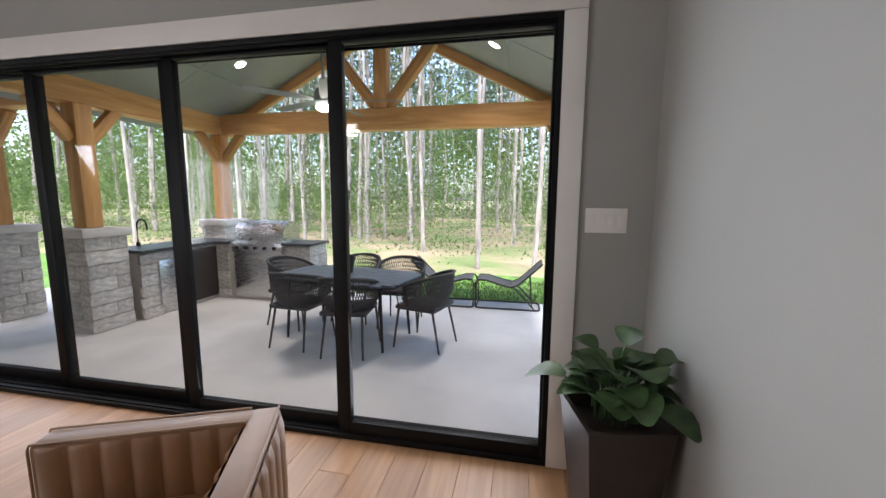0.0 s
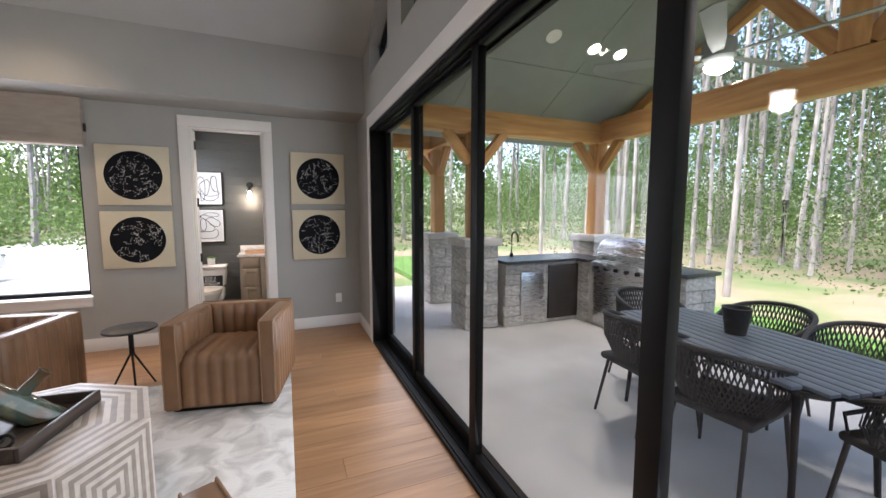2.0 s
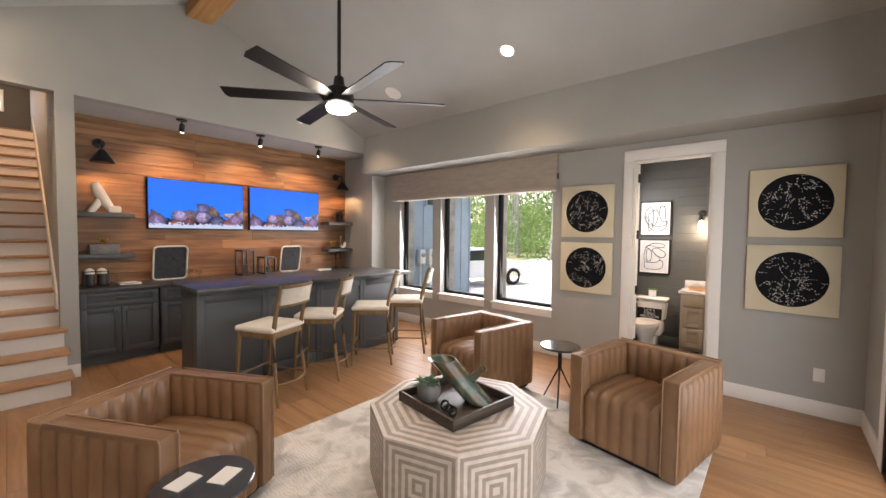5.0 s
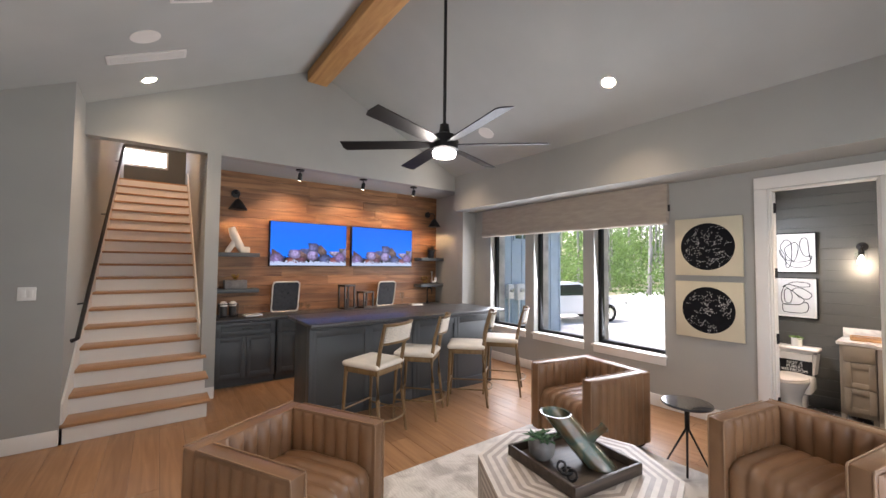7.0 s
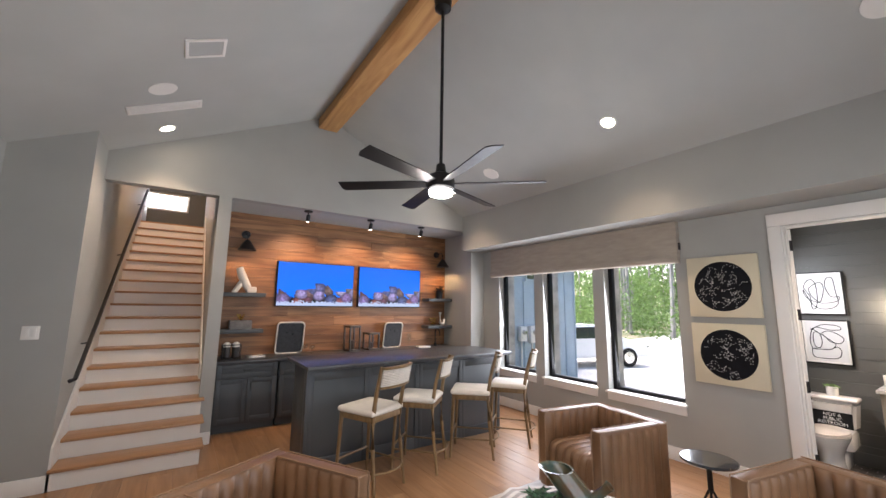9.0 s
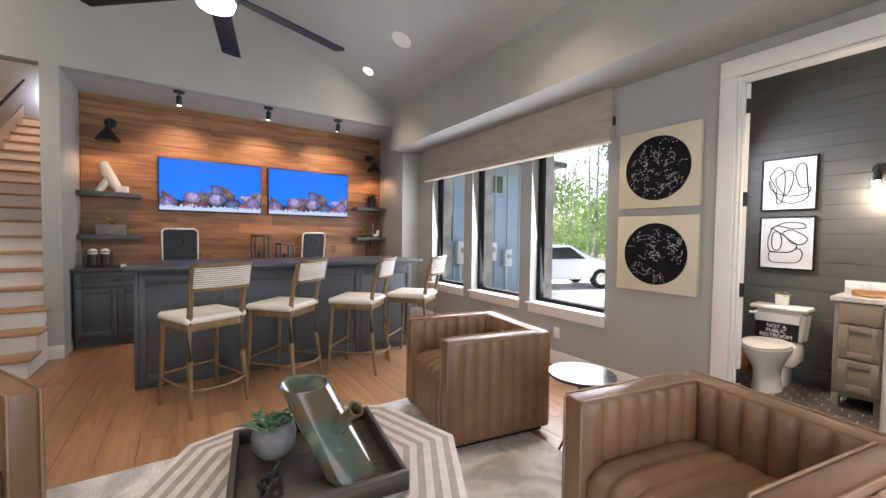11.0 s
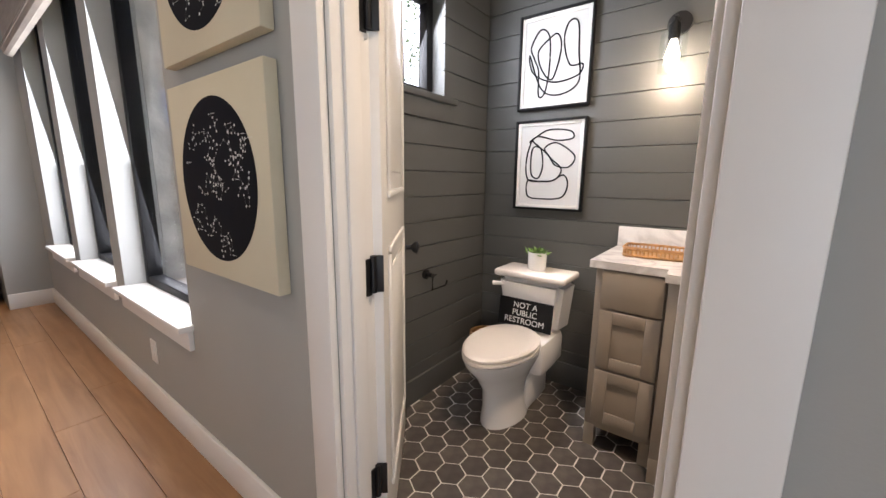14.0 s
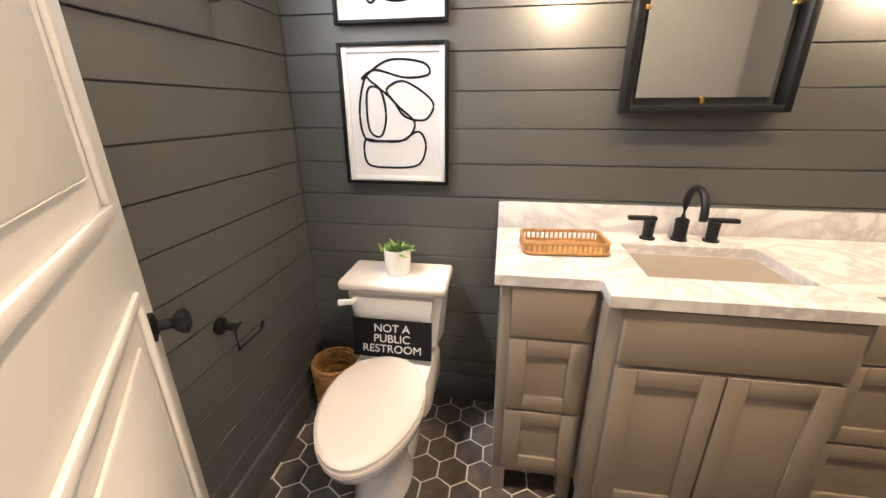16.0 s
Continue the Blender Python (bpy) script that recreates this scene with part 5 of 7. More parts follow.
framed_tray(3.23, 0.195, 0.235)
framed_tray(1.5, 0.17, 0.22)
for x, h in ((2.27, 0.4), (1.93, 0.28)):
    t = thing("lantern", "dark brown open-sided wooden lantern", "lantern", x, BACK + 0.2, cz, 10, "lanterns")
    part("base", box(bmesh.new(), -0.1, -0.1, 0, 0.1, 0.1, 0.02, 0.003), DARKWOOD, t)
    part("top", box(bmesh.new(), -0.105, -0.105, h - 0.03, 0.105, 0.105, h, 0.003), DARKWOOD, t)
    for sx in (-1, 1):
        for sy in (-1, 1):
            part("post", box(bmesh.new(), sx * 0.09 - 0.012, sy * 0.09 - 0.012, 0.02, sx * 0.09 + 0.012, sy * 0.09 + 0.012, h - 0.03, 0.002), DARKWOOD, t)
    part("candle", lathe(bmesh.new(), [(0.032, 0.02), (0.032, h * 0.4), (0.026, h * 0.41)], 16), DARKWOOD, t)
CLEAR = glass_material("clear_glassware", (0.93, 0.95, 0.95))
for x, y, h in ((3.02, -6.75, 0.14), (2.92, -6.7, 0.12), (1.2, -6.75, 0.24)):
    single("drinking_glass", lathe(bmesh.new(), [(0.03, cz), (0.036, cz + 0.005), (0.01, cz + 0.02), (0.01, cz + h * 0.4), (0.04, cz + h * 0.6), (0.042, cz + h), (0.039, cz + h), (0.036, cz + h * 0.62), (0.005, cz + h * 0.45)], 16, x, y), CLEAR, "clear stemmed glass on the back bar", "glass", "bar glasses")
cm = thing("coffee_caddy", "black wire caddy holding two white canisters", "caddy", 4.02, -6.66, cz)
bm = bmesh.new()
for z in (0.02, 0.18):
    tube(bm, [(-0.11, -0.07, z), (0.11, -0.07, z), (0.11, 0.07, z), (-0.11, 0.07, z)], 0.006, 6, True)
for x, y in ((-0.11, -0.07), (0.11, -0.07), (0.11, 0.07), (-0.11, 0.07)):
    rod(bm, (x, y, 0), (x, y, 0.18), 0.006, None, 6)
part("rack", bm, BLACKMETAL, cm)
for x in (-0.055, 0.055):
    part("canister", lathe(bmesh.new(), [(0.044, 0.004), (0.046, 0.02), (0.046, 0.15)], 18, x), CHAIRPAINT, cm)
    part("lid", lathe(bmesh.new(), [(0.047, 0.15), (0.047, 0.19), (0.02, 0.215)], 18, x), LINEN, cm, "rounded white lid")
for k, (x, rz) in enumerate(((3.72, 10), (0.98, -8))):
    single("book", box(bmesh.new(), -0.11, -0.08, cz, 0.11, 0.08, cz + 0.025, 0.003), PAPER, "closed pale book lying on the back bar", "book", "books").matrix_world = pose(x, -6.62, 0, 0, 0, rz)
# sculpture on the upper shelf
sc = thing("wood_sculpture", "cream and tan carved wooden figure on the shelf", "sculpture", 3.92, BACK + 0.14, 1.79)
bm = bmesh.new()
tube(bm, [(-0.1, 0, 0.0), (-0.04, 0.01, 0.1), (0.03, 0, 0.24), (0.07, 0, 0.36)], [0.04, 0.055, 0.06, 0.045], 12)
tube(bm, [(0.12, 0.0, 0.0), (0.06, 0.01, 0.1), (0.01, 0.0, 0.2)], [0.035, 0.04, 0.03], 10)
box(bm, -0.17, -0.05, 0, -0.04, 0.06, 0.09, 0.02)
part("figure", bm, LINEN, sc)
bx = thing("keepsake_box", "grey wooden box with a metal ornament on top", "box", 3.92, BACK + 0.14, 1.28)
part("case", box(bmesh.new(), -0.14, -0.08, 0, 0.14, 0.08, 0.12, 0.004), GREYPOT, bx)
bm = bmesh.new()
for k in range(5):
    a = k * math.tau / 5
    tube(bm, [(0, 0, 0.12), (0.03 * math.cos(a), 0.03 * math.sin(a), 0.17), (0.05 * math.cos(a), 0.05 * math.sin(a), 0.21)], [0.006, 0.012, 0.004], 6)
part("ornament", bm, BRASS, bx)
pv = thing("dark_planter", "small dark pot with spiky dark foliage", "potted plant", 0.52, BACK + 0.14, 1.775)
part("pot", lathe(bmesh.new(), [(0.055, 0), (0.075, 0.15), (0.066, 0.15), (0.0005, 0.12)], 18), BLACKMETAL, pv)
part("leaves", rosette(bmesh.new(), 0, 0, 0.13, 40, 0.17, 0.01, random.Random(9), 0.9, 0.02), BROWNPOT, pv)
kn = thing("brass_knot", "gold looped knot ornament on the shelf", "ornament", 0.66, BACK + 0.14, 1.275)
bm = bmesh.new()
tube(bm, [(0.055 * math.sin(2 * t) + 0.02 * math.sin(t), 0.03 * math.cos(3 * t), 0.075 + 0.055 * math.cos(t)) for t in [k * math.tau / 30 for k in range(30)]], 0.012, 8, True)
part("loop", bm, BRASS, kn)
ho = thing("ceramic_tubes", "white ceramic joined tubes ornament", "ornament", 0.45, BACK + 0.14, 1.275)
bm = bmesh.new()
tube(bm, [(-0.045, 0, 0.12), (-0.045, 0, 0.05), (-0.02, 0, 0.028), (0.02, 0, 0.028), (0.045, 0, 0.05), (0.045, 0, 0.24)], 0.026, 12)
part("tubes", bm, PORCELAIN, ho)
fa = thing("bar_faucet", "black arched bar faucet on the back counter", "faucet", 0.62, -6.78, cz)
part("base", lathe(bmesh.new(), [(0.026, 0), (0.024, 0.05), (0.014, 0.06)], 14), BLACKMETAL, fa)
bm = bmesh.new()
tube(bm, [(0, 0, 0.04), (0, 0, 0.24)] + [(0, 0.075 - 0.075 * math.cos(a), 0.24 + 0.075 * math.sin(a)) for a in [k * math.pi / 8 for k in range(1, 9)]] + [(0, 0.15, 0.19)], 0.011, 8)
part("spout", bm, BLACKMETAL, fa)

# ---- plant by the patio door ----
pl = thing("tall_planter", "fiddle-leaf plant in a tall dark brown square planter", "potted plant", 5.83, -0.36, 0, 12)
bm = bmesh.new()
a, b, h = 0.11, 0.17, 0.62
v0 = [bm.verts.new((x * a, y * a, 0)) for x, y in ((-1, -1), (1, -1), (1, 1), (-1, 1))]
v1 = [bm.verts.new((x * b, y * b, h)) for x, y in ((-1, -1), (1, -1), (1, 1), (-1, 1))]
v2 = [bm.verts.new((x * (b - 0.02), y * (b - 0.02), h)) for x, y in ((-1, -1), (1, -1), (1, 1), (-1, 1))]
v3 = [bm.verts.new((x * (b - 0.03), y * (b - 0.03), h - 0.06)) for x, y in ((-1, -1), (1, -1), (1, 1), (-1, 1))]
bm.faces.new(v0[::-1]), bm.faces.new(v3)
for p, q in ((v0, v1), (v1, v2), (v2, v3)):
    for k in range(4):
        bm.faces.new((p[k], p[(k + 1) % 4], q[(k + 1) % 4], q[k]))
part("planter", bm, BROWNPOT, pl, smooth=0)
rng = random.Random(12)
bm = bmesh.new()
for k in range(46):
    az, el = rng.uniform(0, math.tau), rng.uniform(-0.1, 1.25)
    d = Vector((math.cos(az) * math.cos(el), math.sin(az) * math.cos(el), math.sin(el)))
    base_p = Vector((rng.gauss(0, 0.03), rng.gauss(0, 0.03), h + rng.uniform(0.0, 0.14)))
    c = base_p + d * rng.uniform(0.05, 0.16)
    L, w = rng.uniform(0.12, 0.19), rng.uniform(0.06, 0.085)
    s = d.cross(Vector((0, 0, 1))).normalized()
    if s.length < 0.5:
        s = Vector((1, 0, 0))
    nrm = s.cross(d).normalized()
    cols = []
    for i in range(6):
        f = i / 5
        ww = w * math.sin(math.pi * min(0.98, 0.06 + f * 0.9)) ** 0.7
        p = c + d * L * f - Vector((0, 0, 1)) * L * 0.45 * f * f
        cols.append([bm.verts.new(p - s * ww + nrm * ww * 0.3), bm.verts.new(p), bm.verts.new(p + s * ww + nrm * ww * 0.3)])
    for r0, r1 in zip(cols, cols[1:]):
        bm.faces.new((r0[0], r0[1], r1[1], r1[0])), bm.faces.new((r0[1], r0[2], r1[2], r1[1]))
    tube(bm, [base_p - Vector((0, 0, 0.08)), base_p, c], 0.004, 5)
part("foliage", bm, PLANTGREEN, pl, "broad dark green leaves", 60)

# ---- bathroom ----
dr = thing("bathroom_door", "white panelled bathroom door standing open", "door", -0.105, DOOR[0] + 0.01, 0.008, 218.5)
bm = box(bmesh.new(), 0.0, -0.035, 0, 0.72, 0.0, 2.40, 0.003)
leaf = part("leaf", bm, WHITE, dr)
for z0, z1 in ((0.2, 1.0), (1.14, 2.26)):
    for yy in (0.0, -0.035):
        s = 1 if yy == 0 else -1
        bm = bmesh.new()
        for q in ((0.11, z0, 0.61, z0 + 0.022), (0.11, z1 - 0.022, 0.61, z1), (0.11, z0 + 0.022, 0.132, z1 - 0.022), (0.588, z0 + 0.022, 0.61, z1 - 0.022)):
            box(bm, q[0], min(yy, yy + s * 0.011), q[1], q[2], max(yy, yy + s * 0.011), q[3], 0.005)
        box(bm, 0.18, min(yy, yy + s * 0.007), z0 + 0.075, 0.54, max(yy, yy + s * 0.007), z1 - 0.075, 0.006)
        part("panel_moulding", bm, WHITE, dr)
for s in (1, -1):
    bm = lathe(bmesh.new(), [(0.03, 0), (0.03, 0.008), (0.011, 0.014), (0.011, 0.035), (0.026, 0.05), (0.028, 0.062), (0.014, 0.07)], 10)
    bmesh.ops.transform(bm, matrix=pose(0.655, 0 if s > 0 else -0.035, 0.9, -90 * s, 0, 0), verts=bm.verts)
    part("knob", bm, BLACKMETAL, dr, "black faceted knob")
for z in (0.325, 0.945, 1.59, 2.24):
    bm = bmesh.new()
    rod(bm, (-0.0114, -0.0113, z - 0.05), (-0.0114, -0.0113, z + 0.05), 0.008)
    box(bm, -0.005, -0.037, z - 0.05, 0.0, -0.006, z + 0.05, 0.0015)
    part("hinge", bm, BLACKMETAL, dr, "black hinge")
    bm = box(bmesh.new(), -0.102, DOOR[0] + 0.018, z - 0.05, -0.048, DOOR[0] + 0.0215, z + 0.05, 0.001)
    single("hinge_plate", bm, BLACKMETAL, "black hinge plate screwed to the door jamb", "hinge", "jamb hinges")

# framed line drawings


def smooth_loop(pts, n=10):
    out, m = [], len(pts)
    for i in range(m):
        p0, p1, p2, p3 = (Vector(pts[(i + k) % m]) for k in (-1, 0, 1, 2))
        for j in range(n):
            t = j / n
            out.append(0.5 * ((2 * p1) + (p2 - p0) * t + (2 * p0 - 5 * p1 + 4 * p2 - p3) * t * t + (3 * p1 - p0 - 3 * p2 + p3) * t ** 3))
    return out


def line_art(y0, y1, z0, z1, loops):
    t = thing("framed_print", "black framed print of looping black line art", "wall art", BX + 0.002, 0, 0, 0, "framed prints")
    f = 0.012
    bm = bmesh.new()
    for q in ((y0, z0, y0 + f, z1), (y1 - f, z0, y1, z1), (y0 + f, z0, y1 - f, z0 + f), (y0 + f, z1 - f, y1 - f, z1)):
        box(bm, 0, q[0], q[1], 0.03, q[2], q[3], 0.002)
    part("frame", bm, BLACK, t)
    part("mat_board", box(bmesh.new(), 0, y0 + f, z0 + f, 0.012, y1 - f, z1 - f), PAPER, t)
    g = 0.032
    bm = bmesh.new()
    for q in ((y0 + f, z0 + f, y0 + g, z1 - f), (y1 - g, z0 + f, y1 - f, z1 - f), (y0 + g, z0 + f, y1 - g, z0 + g), (y0 + g, z1 - g, y1 - g, z1 - f)):
        box(bm, 0.012, q[0], q[1], 0.019, q[2], q[3], 0.002)
    part("inner_frame", bm, WHITE, t, "white inner moulding")
    for lp in loops:
        bm = bmesh.new()
        w, h = (y1 - y0 - 2 * g), (z1 - z0 - 2 * g)
        pts = [(0.0125, y0 + g + v.x * w, z1 - g - v.y * h) for v in smooth_loop(lp)]
        tube(bm, pts, 0.0042, 6, True)
        part("ink_line", bm, INK, t)
    return t


line_art(-2.055, -1.65, 1.035, 1.535, [
    [(0.15, 0.2), (0.45, 0.06), (0.82, 0.08), (0.88, 0.17), (0.62, 0.19), (0.3, 0.13)],
    [(0.18, 0.2), (0.1, 0.45), (0.15, 0.68), (0.4, 0.7), (0.62, 0.68), (0.72, 0.55), (0.55, 0.42), (0.33, 0.27), (0.2, 0.3), (0.2, 0.6), (0.33, 0.66), (0.4, 0.5), (0.36, 0.3), (0.25, 0.22)],
    [(0.42, 0.28), (0.62, 0.22), (0.92, 0.38), (0.84, 0.52), (0.62, 0.5), (0.5, 0.38)],
    [(0.14, 0.7), (0.16, 0.9), (0.45, 0.93), (0.75, 0.9), (0.84, 0.74), (0.76, 0.62), (0.55, 0.7), (0.3, 0.7)]])
line_art(-2.055, -1.65, 1.592, 2.088, [
    [(0.1, 0.3), (0.25, 0.12), (0.4, 0.22), (0.42, 0.6), (0.36, 0.88), (0.26, 0.9), (0.24, 0.6), (0.16, 0.45)],
    [(0.08, 0.4), (0.15, 0.62), (0.5, 0.76), (0.88, 0.72), (0.95, 0.6), (0.75, 0.58), (0.64, 0.3), (0.7, 0.1), (0.84, 0.12), (0.88, 0.45), (0.9, 0.8), (0.6, 0.92), (0.3, 0.82)],
    [(0.3, 0.3), (0.52, 0.2), (0.6, 0.38), (0.48, 0.72), (0.3, 0.6), (0.22, 0.4)]])

# toilet
TS = 0.955
to = thing("toilet", "white two-piece toilet with closed lid", "toilet", 0.02, -1.832, 0.002)


def oval(bm, rows, seg=32):
    """rows: centre x, half length, half width, z; egg-shaped rings."""
    rings = []
    for cx, a, b, z in rows:
        ring = []
        for k in range(seg):
            t = k * math.tau / seg
            c, s = math.cos(t), math.sin(t)
            ring.append(bm.verts.new((cx + a * c, b * s * (1 - 0.12 * c), z)))
        rings.append(ring)
    for p, q in zip(rings, rings[1:]):
        for k in range(seg):
            bm.faces.new((p[k], p[(k + 1) % seg], q[(k + 1) % seg], q[k]))
    bm.faces.new(rings[0][::-1]), bm.faces.new(rings[-1])
    return bm


bm = oval(bmesh.new(), [(-1.1, 0.17, 0.105, 0.0), (-1.1, 0.17, 0.105, 0.02), (-1.09, 0.155, 0.09, 0.1), (-1.09, 0.16, 0.095, 0.2), (-1.07, 0.2, 0.13, 0.29), (-1.05, 0.245, 0.162, 0.36), (-1.045, 0.255, 0.17, 0.395)])
part("bowl", bm, PORCELAIN, to)
bm = box(bmesh.new(), -1.44, -0.1, 0.0, -1.15, 0.1, 0.2, 0.03)
box(bm, -1.5, -0.16, 0.2, -1.2, 0.16, 0.4, 0.04)
part("pedestal", bm, PORCELAIN, to)
bm = oval(bmesh.new(), [(-1.04, 0.245, 0.163, 0.397), (-1.04, 0.252, 0.17, 0.402), (-1.04, 0.252, 0.17, 0.414), (-1.04, 0.247, 0.165, 0.418)])
part("seat_ring", bm, SEATPLASTIC, to)
bm = oval(bmesh.new(), [(-1.04, 0.243, 0.162, 0.42), (-1.04, 0.25, 0.168, 0.424), (-1.04, 0.25, 0.168, 0.434), (-1.04, 0.238, 0.157, 0.442)])
part("lid", bm, SEATPLASTIC, to)
bm = bmesh.new()
v0 = [bm.verts.new(p) for p in ((-1.54, -0.17, 0.39), (-1.36, -0.15, 0.39), (-1.36, 0.15, 0.39), (-1.54, 0.17, 0.39))]
v1 = [bm.verts.new(p) for p in ((-1.54, -0.197, 0.7), (-1.33, -0.188, 0.7), (-1.33, 0.188, 0.7), (-1.54, 0.197, 0.7))]
bm.faces.new(v0[::-1]), bm.faces.new(v1)
for k in range(4):
    bm.faces.new((v0[k], v0[(k + 1) % 4], v1[(k + 1) % 4], v1[k]))
bmesh.ops.bevel(bm, geom=list(bm.edges), offset=0.03, segments=4, affect="EDGES")
part("tank", bm, PORCELAIN, to)
part("tank_lid", box(bmesh.new(), -1.545, -0.207, 0.7, -1.315, 0.207, 0.742, 0.016, seg=3), SEATPLASTIC, to)
bm = bmesh.new()
tube(bm, [(-1.33, -0.15, 0.66), (-1.31, -0.15, 0.66), (-1.305, -0.2, 0.655)], [0.011, 0.011, 0.014], 8)
part("flush_lever", bm, PORCELAIN, to)
to.scale = (1, 1, TS)
sg = thing("sign", "black card sign with white capital letters on the tank", "sign", -1.275, -1.832, 0.408)
SM = pose(0, 0, 0, 0, -9, 0)
bm = box(bmesh.new(), 0.0, -0.155, 0.0, 0.005, 0.155, 0.155)
bmesh.ops.transform(bm, matrix=SM, verts=bm.verts)
part("card", bm, BLACK, sg)
for k, line in enumerate(("NOT A", "PUBLIC", "RESTROOM")):
    cu = bpy.data.curves.new("line", "FONT")
    cu.body, cu.size, cu.align_x, cu.extrude = line, 0.045, "CENTER", 0.0004
    tmp = bpy.data.objects.new("tmp", cu)
    me = bpy.data.meshes.new_from_object(tmp)
    bpy.data.objects.remove(tmp)
    me.name = "lettering"
    me.transform(SM @ pose(0.0058, 0, 0.106 - 0.042 * k, 90, 0, 90))
    me.materials.append(PAPER)
    ob = new("lettering", me)
    ob.parent = sg
    tagged(ob, "white sign lettering reading " + line)
sp_ = thing("small_plant", "green succulent in a white pot on the toilet tank", "potted plant", -1.41, -1.83, 0.7116)
part("pot", lathe(bmesh.new(), [(0.045, 0), (0.05, 0.01), (0.052, 0.1), (0.047, 0.1), (0.046, 0.085), (0.0005, 0.085)], 22), PORCELAIN, sp_)
part("leaves", rosette(bmesh.new(), 0, 0, 0.085, 70, 0.06, 0.009, random.Random(3), 0.9, 0.018), BRIGHTGREEN, sp_, "bright green leaves")
wb = thing("wastebasket", "round woven rattan wastebasket beside the toilet", "basket", -1.41, -2.14, 0.002)
bm = bmesh.new()
for k in range(16):
    z = 0.009 + k * 0.0165
    r = 0.085 + 0.012 * k / 15
    tube(bm, [((r + 0.002 * (-1) ** (i + k)) * Vector((math.cos(i * math.tau / 24), math.sin(i * math.tau / 24), 0))) + Vector((0, 0, z)) for i in range(24)], 0.0088, 5, True)
lathe(bm, [(0.082, 0.002), (0.084, 0.005)], 24)
part("weave", bm, RATTAN, wb)
tp = thing("paper_holder", "black open-arm toilet paper holder on the wall", "holder", -0.965, BS, 0.7)
bm = lathe(bmesh.new(), [(0.026, 0), (0.026, 0.01), (0.012, 0.014), (0.012, 0.05)], 16)
bmesh.ops.transform(bm, matrix=pose(0, 0, 0, -90, 0, 0), verts=bm.verts)
part("mount", bm, BLACKMETAL, tp)
bm = bmesh.new()
tube(bm, [(0.0, 0.045, 0), (-0.03, 0.05, 0), (0.005, 0.055, -0.01), (0.005, 0.055, -0.075), (-0.11, 0.055, -0.075), (-0.125, 0.055, -0.05)], 0.0055, 8)
part("arm", bm, BLACKMETAL, tp)

# vanity
va = thing("vanity", "greige painted bathroom vanity with drawers and doors", "vanity")
VX1, VX2 = -1.105, -1.02
part("drawer_case", box(bmesh.new(), BX + 0.002, -1.43, 0.1, VX1, -1.15, 0.84, 0.002), VANITY, va)
part("sink_case", box(bmesh.new(), BX + 0.002, -1.15, 0.1, VX2, -0.53, 0.84, 0.002), VANITY, va)
part("drawer_case", box(bmesh.new(), BX + 0.002, -0.53, 0.1, VX1, -0.02, 0.84, 0.002), VANITY, va)
for y, x in ((-1.43, VX1), (-1.2, VX1), (-1.15, VX2), (-0.575, VX2), (-0.065, VX1)):
    part("leg", box(bmesh.new(), x - 0.05, y, 0.0, x + 0.001, y + 0.045, 0.11, 0.003), VANITY, va)


def front(x, y0, y1, z0, z1, framed, name):
    leaf = part(name, box(bmesh.new(), x, y0, z0, x + (0.014 if framed else 0.024), y1, z1, 0.003), VANITY, va)
    if framed:
        t = 0.055
        for q in ((y0, z0, y0 + t, z1), (y1 - t, z0, y1, z1), (y0 + t, z0, y1 - t, z0 + t), (y0 + t, z1 - t, y1 - t, z1)):
            part("rail", box(bmesh.new(), x + 0.0135, q[0], q[1], x + 0.024, q[2], q[3], 0.003), VANITY, leaf)
    return leaf


for y0, y1 in ((-1.4, -1.165), (-0.505, -0.05)):
    front(VX1, y0, y1, 0.671, 0.835, False, "drawer")
    front(VX1, y0, y1, 0.4, 0.662, True, "drawer")
    front(VX1, y0, y1, 0.143, 0.391, True, "drawer")
front(VX2, -1.11, -0.56, 0.665, 0.832, False, "false_drawer")
front(VX2, -1.11, -0.838, 0.143, 0.652, True, "door")
front(VX2, -0.832, -0.56, 0.143, 0.652, True, "door")
# marble top with a rectangular basin let into it
ct = thing("marble_worktop", "white veined marble vanity top with sunken basin", "worktop")
bm = bmesh.new()
SX0, SX1, SY0, SY1 = -1.4, -1.12, -1.03, -0.6
C0, C1, YA, YB, YC, YD = BX + 0.002, -1.075, -1.452, -1.16, -0.515, -0.002
FX = -0.985
for q in ((C0, YA, C1, YB), (C0, YC, C1, YD), (C0, YB, SX0, YC), (SX1, YB, FX, YC), (SX0, YB, SX1, SY0), (SX0, SY1, SX1, YC)):
    box(bm, q[0], q[1], 0.842, q[2], q[3], 0.874)
bmesh.ops.remove_doubles(bm, verts=bm.verts, dist=1e-4)
part("slab", bm, MARBLE, ct, smooth=0)
part("backsplash", box(bmesh.new(), C0, YA, 0.8745, C0 + 0.02, YD, 0.975, 0.002), MARBLE, ct)
part("side_splash", box(bmesh.new(), C0 + 0.02, YD - 0.02, 0.8745, C1, YD, 0.975, 0.002), MARBLE, ct)
bm = bmesh.new()
box(bm, SX0 - 0.01, SY0 - 0.01, 0.765, SX1 + 0.01, SY1 + 0.01, 0.78)
for q in ((SX0 - 0.012, SY0 - 0.012, SX0, SY1 + 0.012), (SX1, SY0 - 0.012, SX1 + 0.012, SY1 + 0.012), (SX0, SY0 - 0.012, SX1, SY0), (SX0, SY1, SX1, SY1 + 0.012)):
    box(bm, q[0], q[1], 0.78, q[2], q[3], 0.8415)
part("basin", bm, PORCELAIN, ct)
fx, fy = -1.47, -0.815
fc = thing("basin_faucet", "matte black widespread faucet with two lever handles", "faucet", fx, fy, 0.8745)
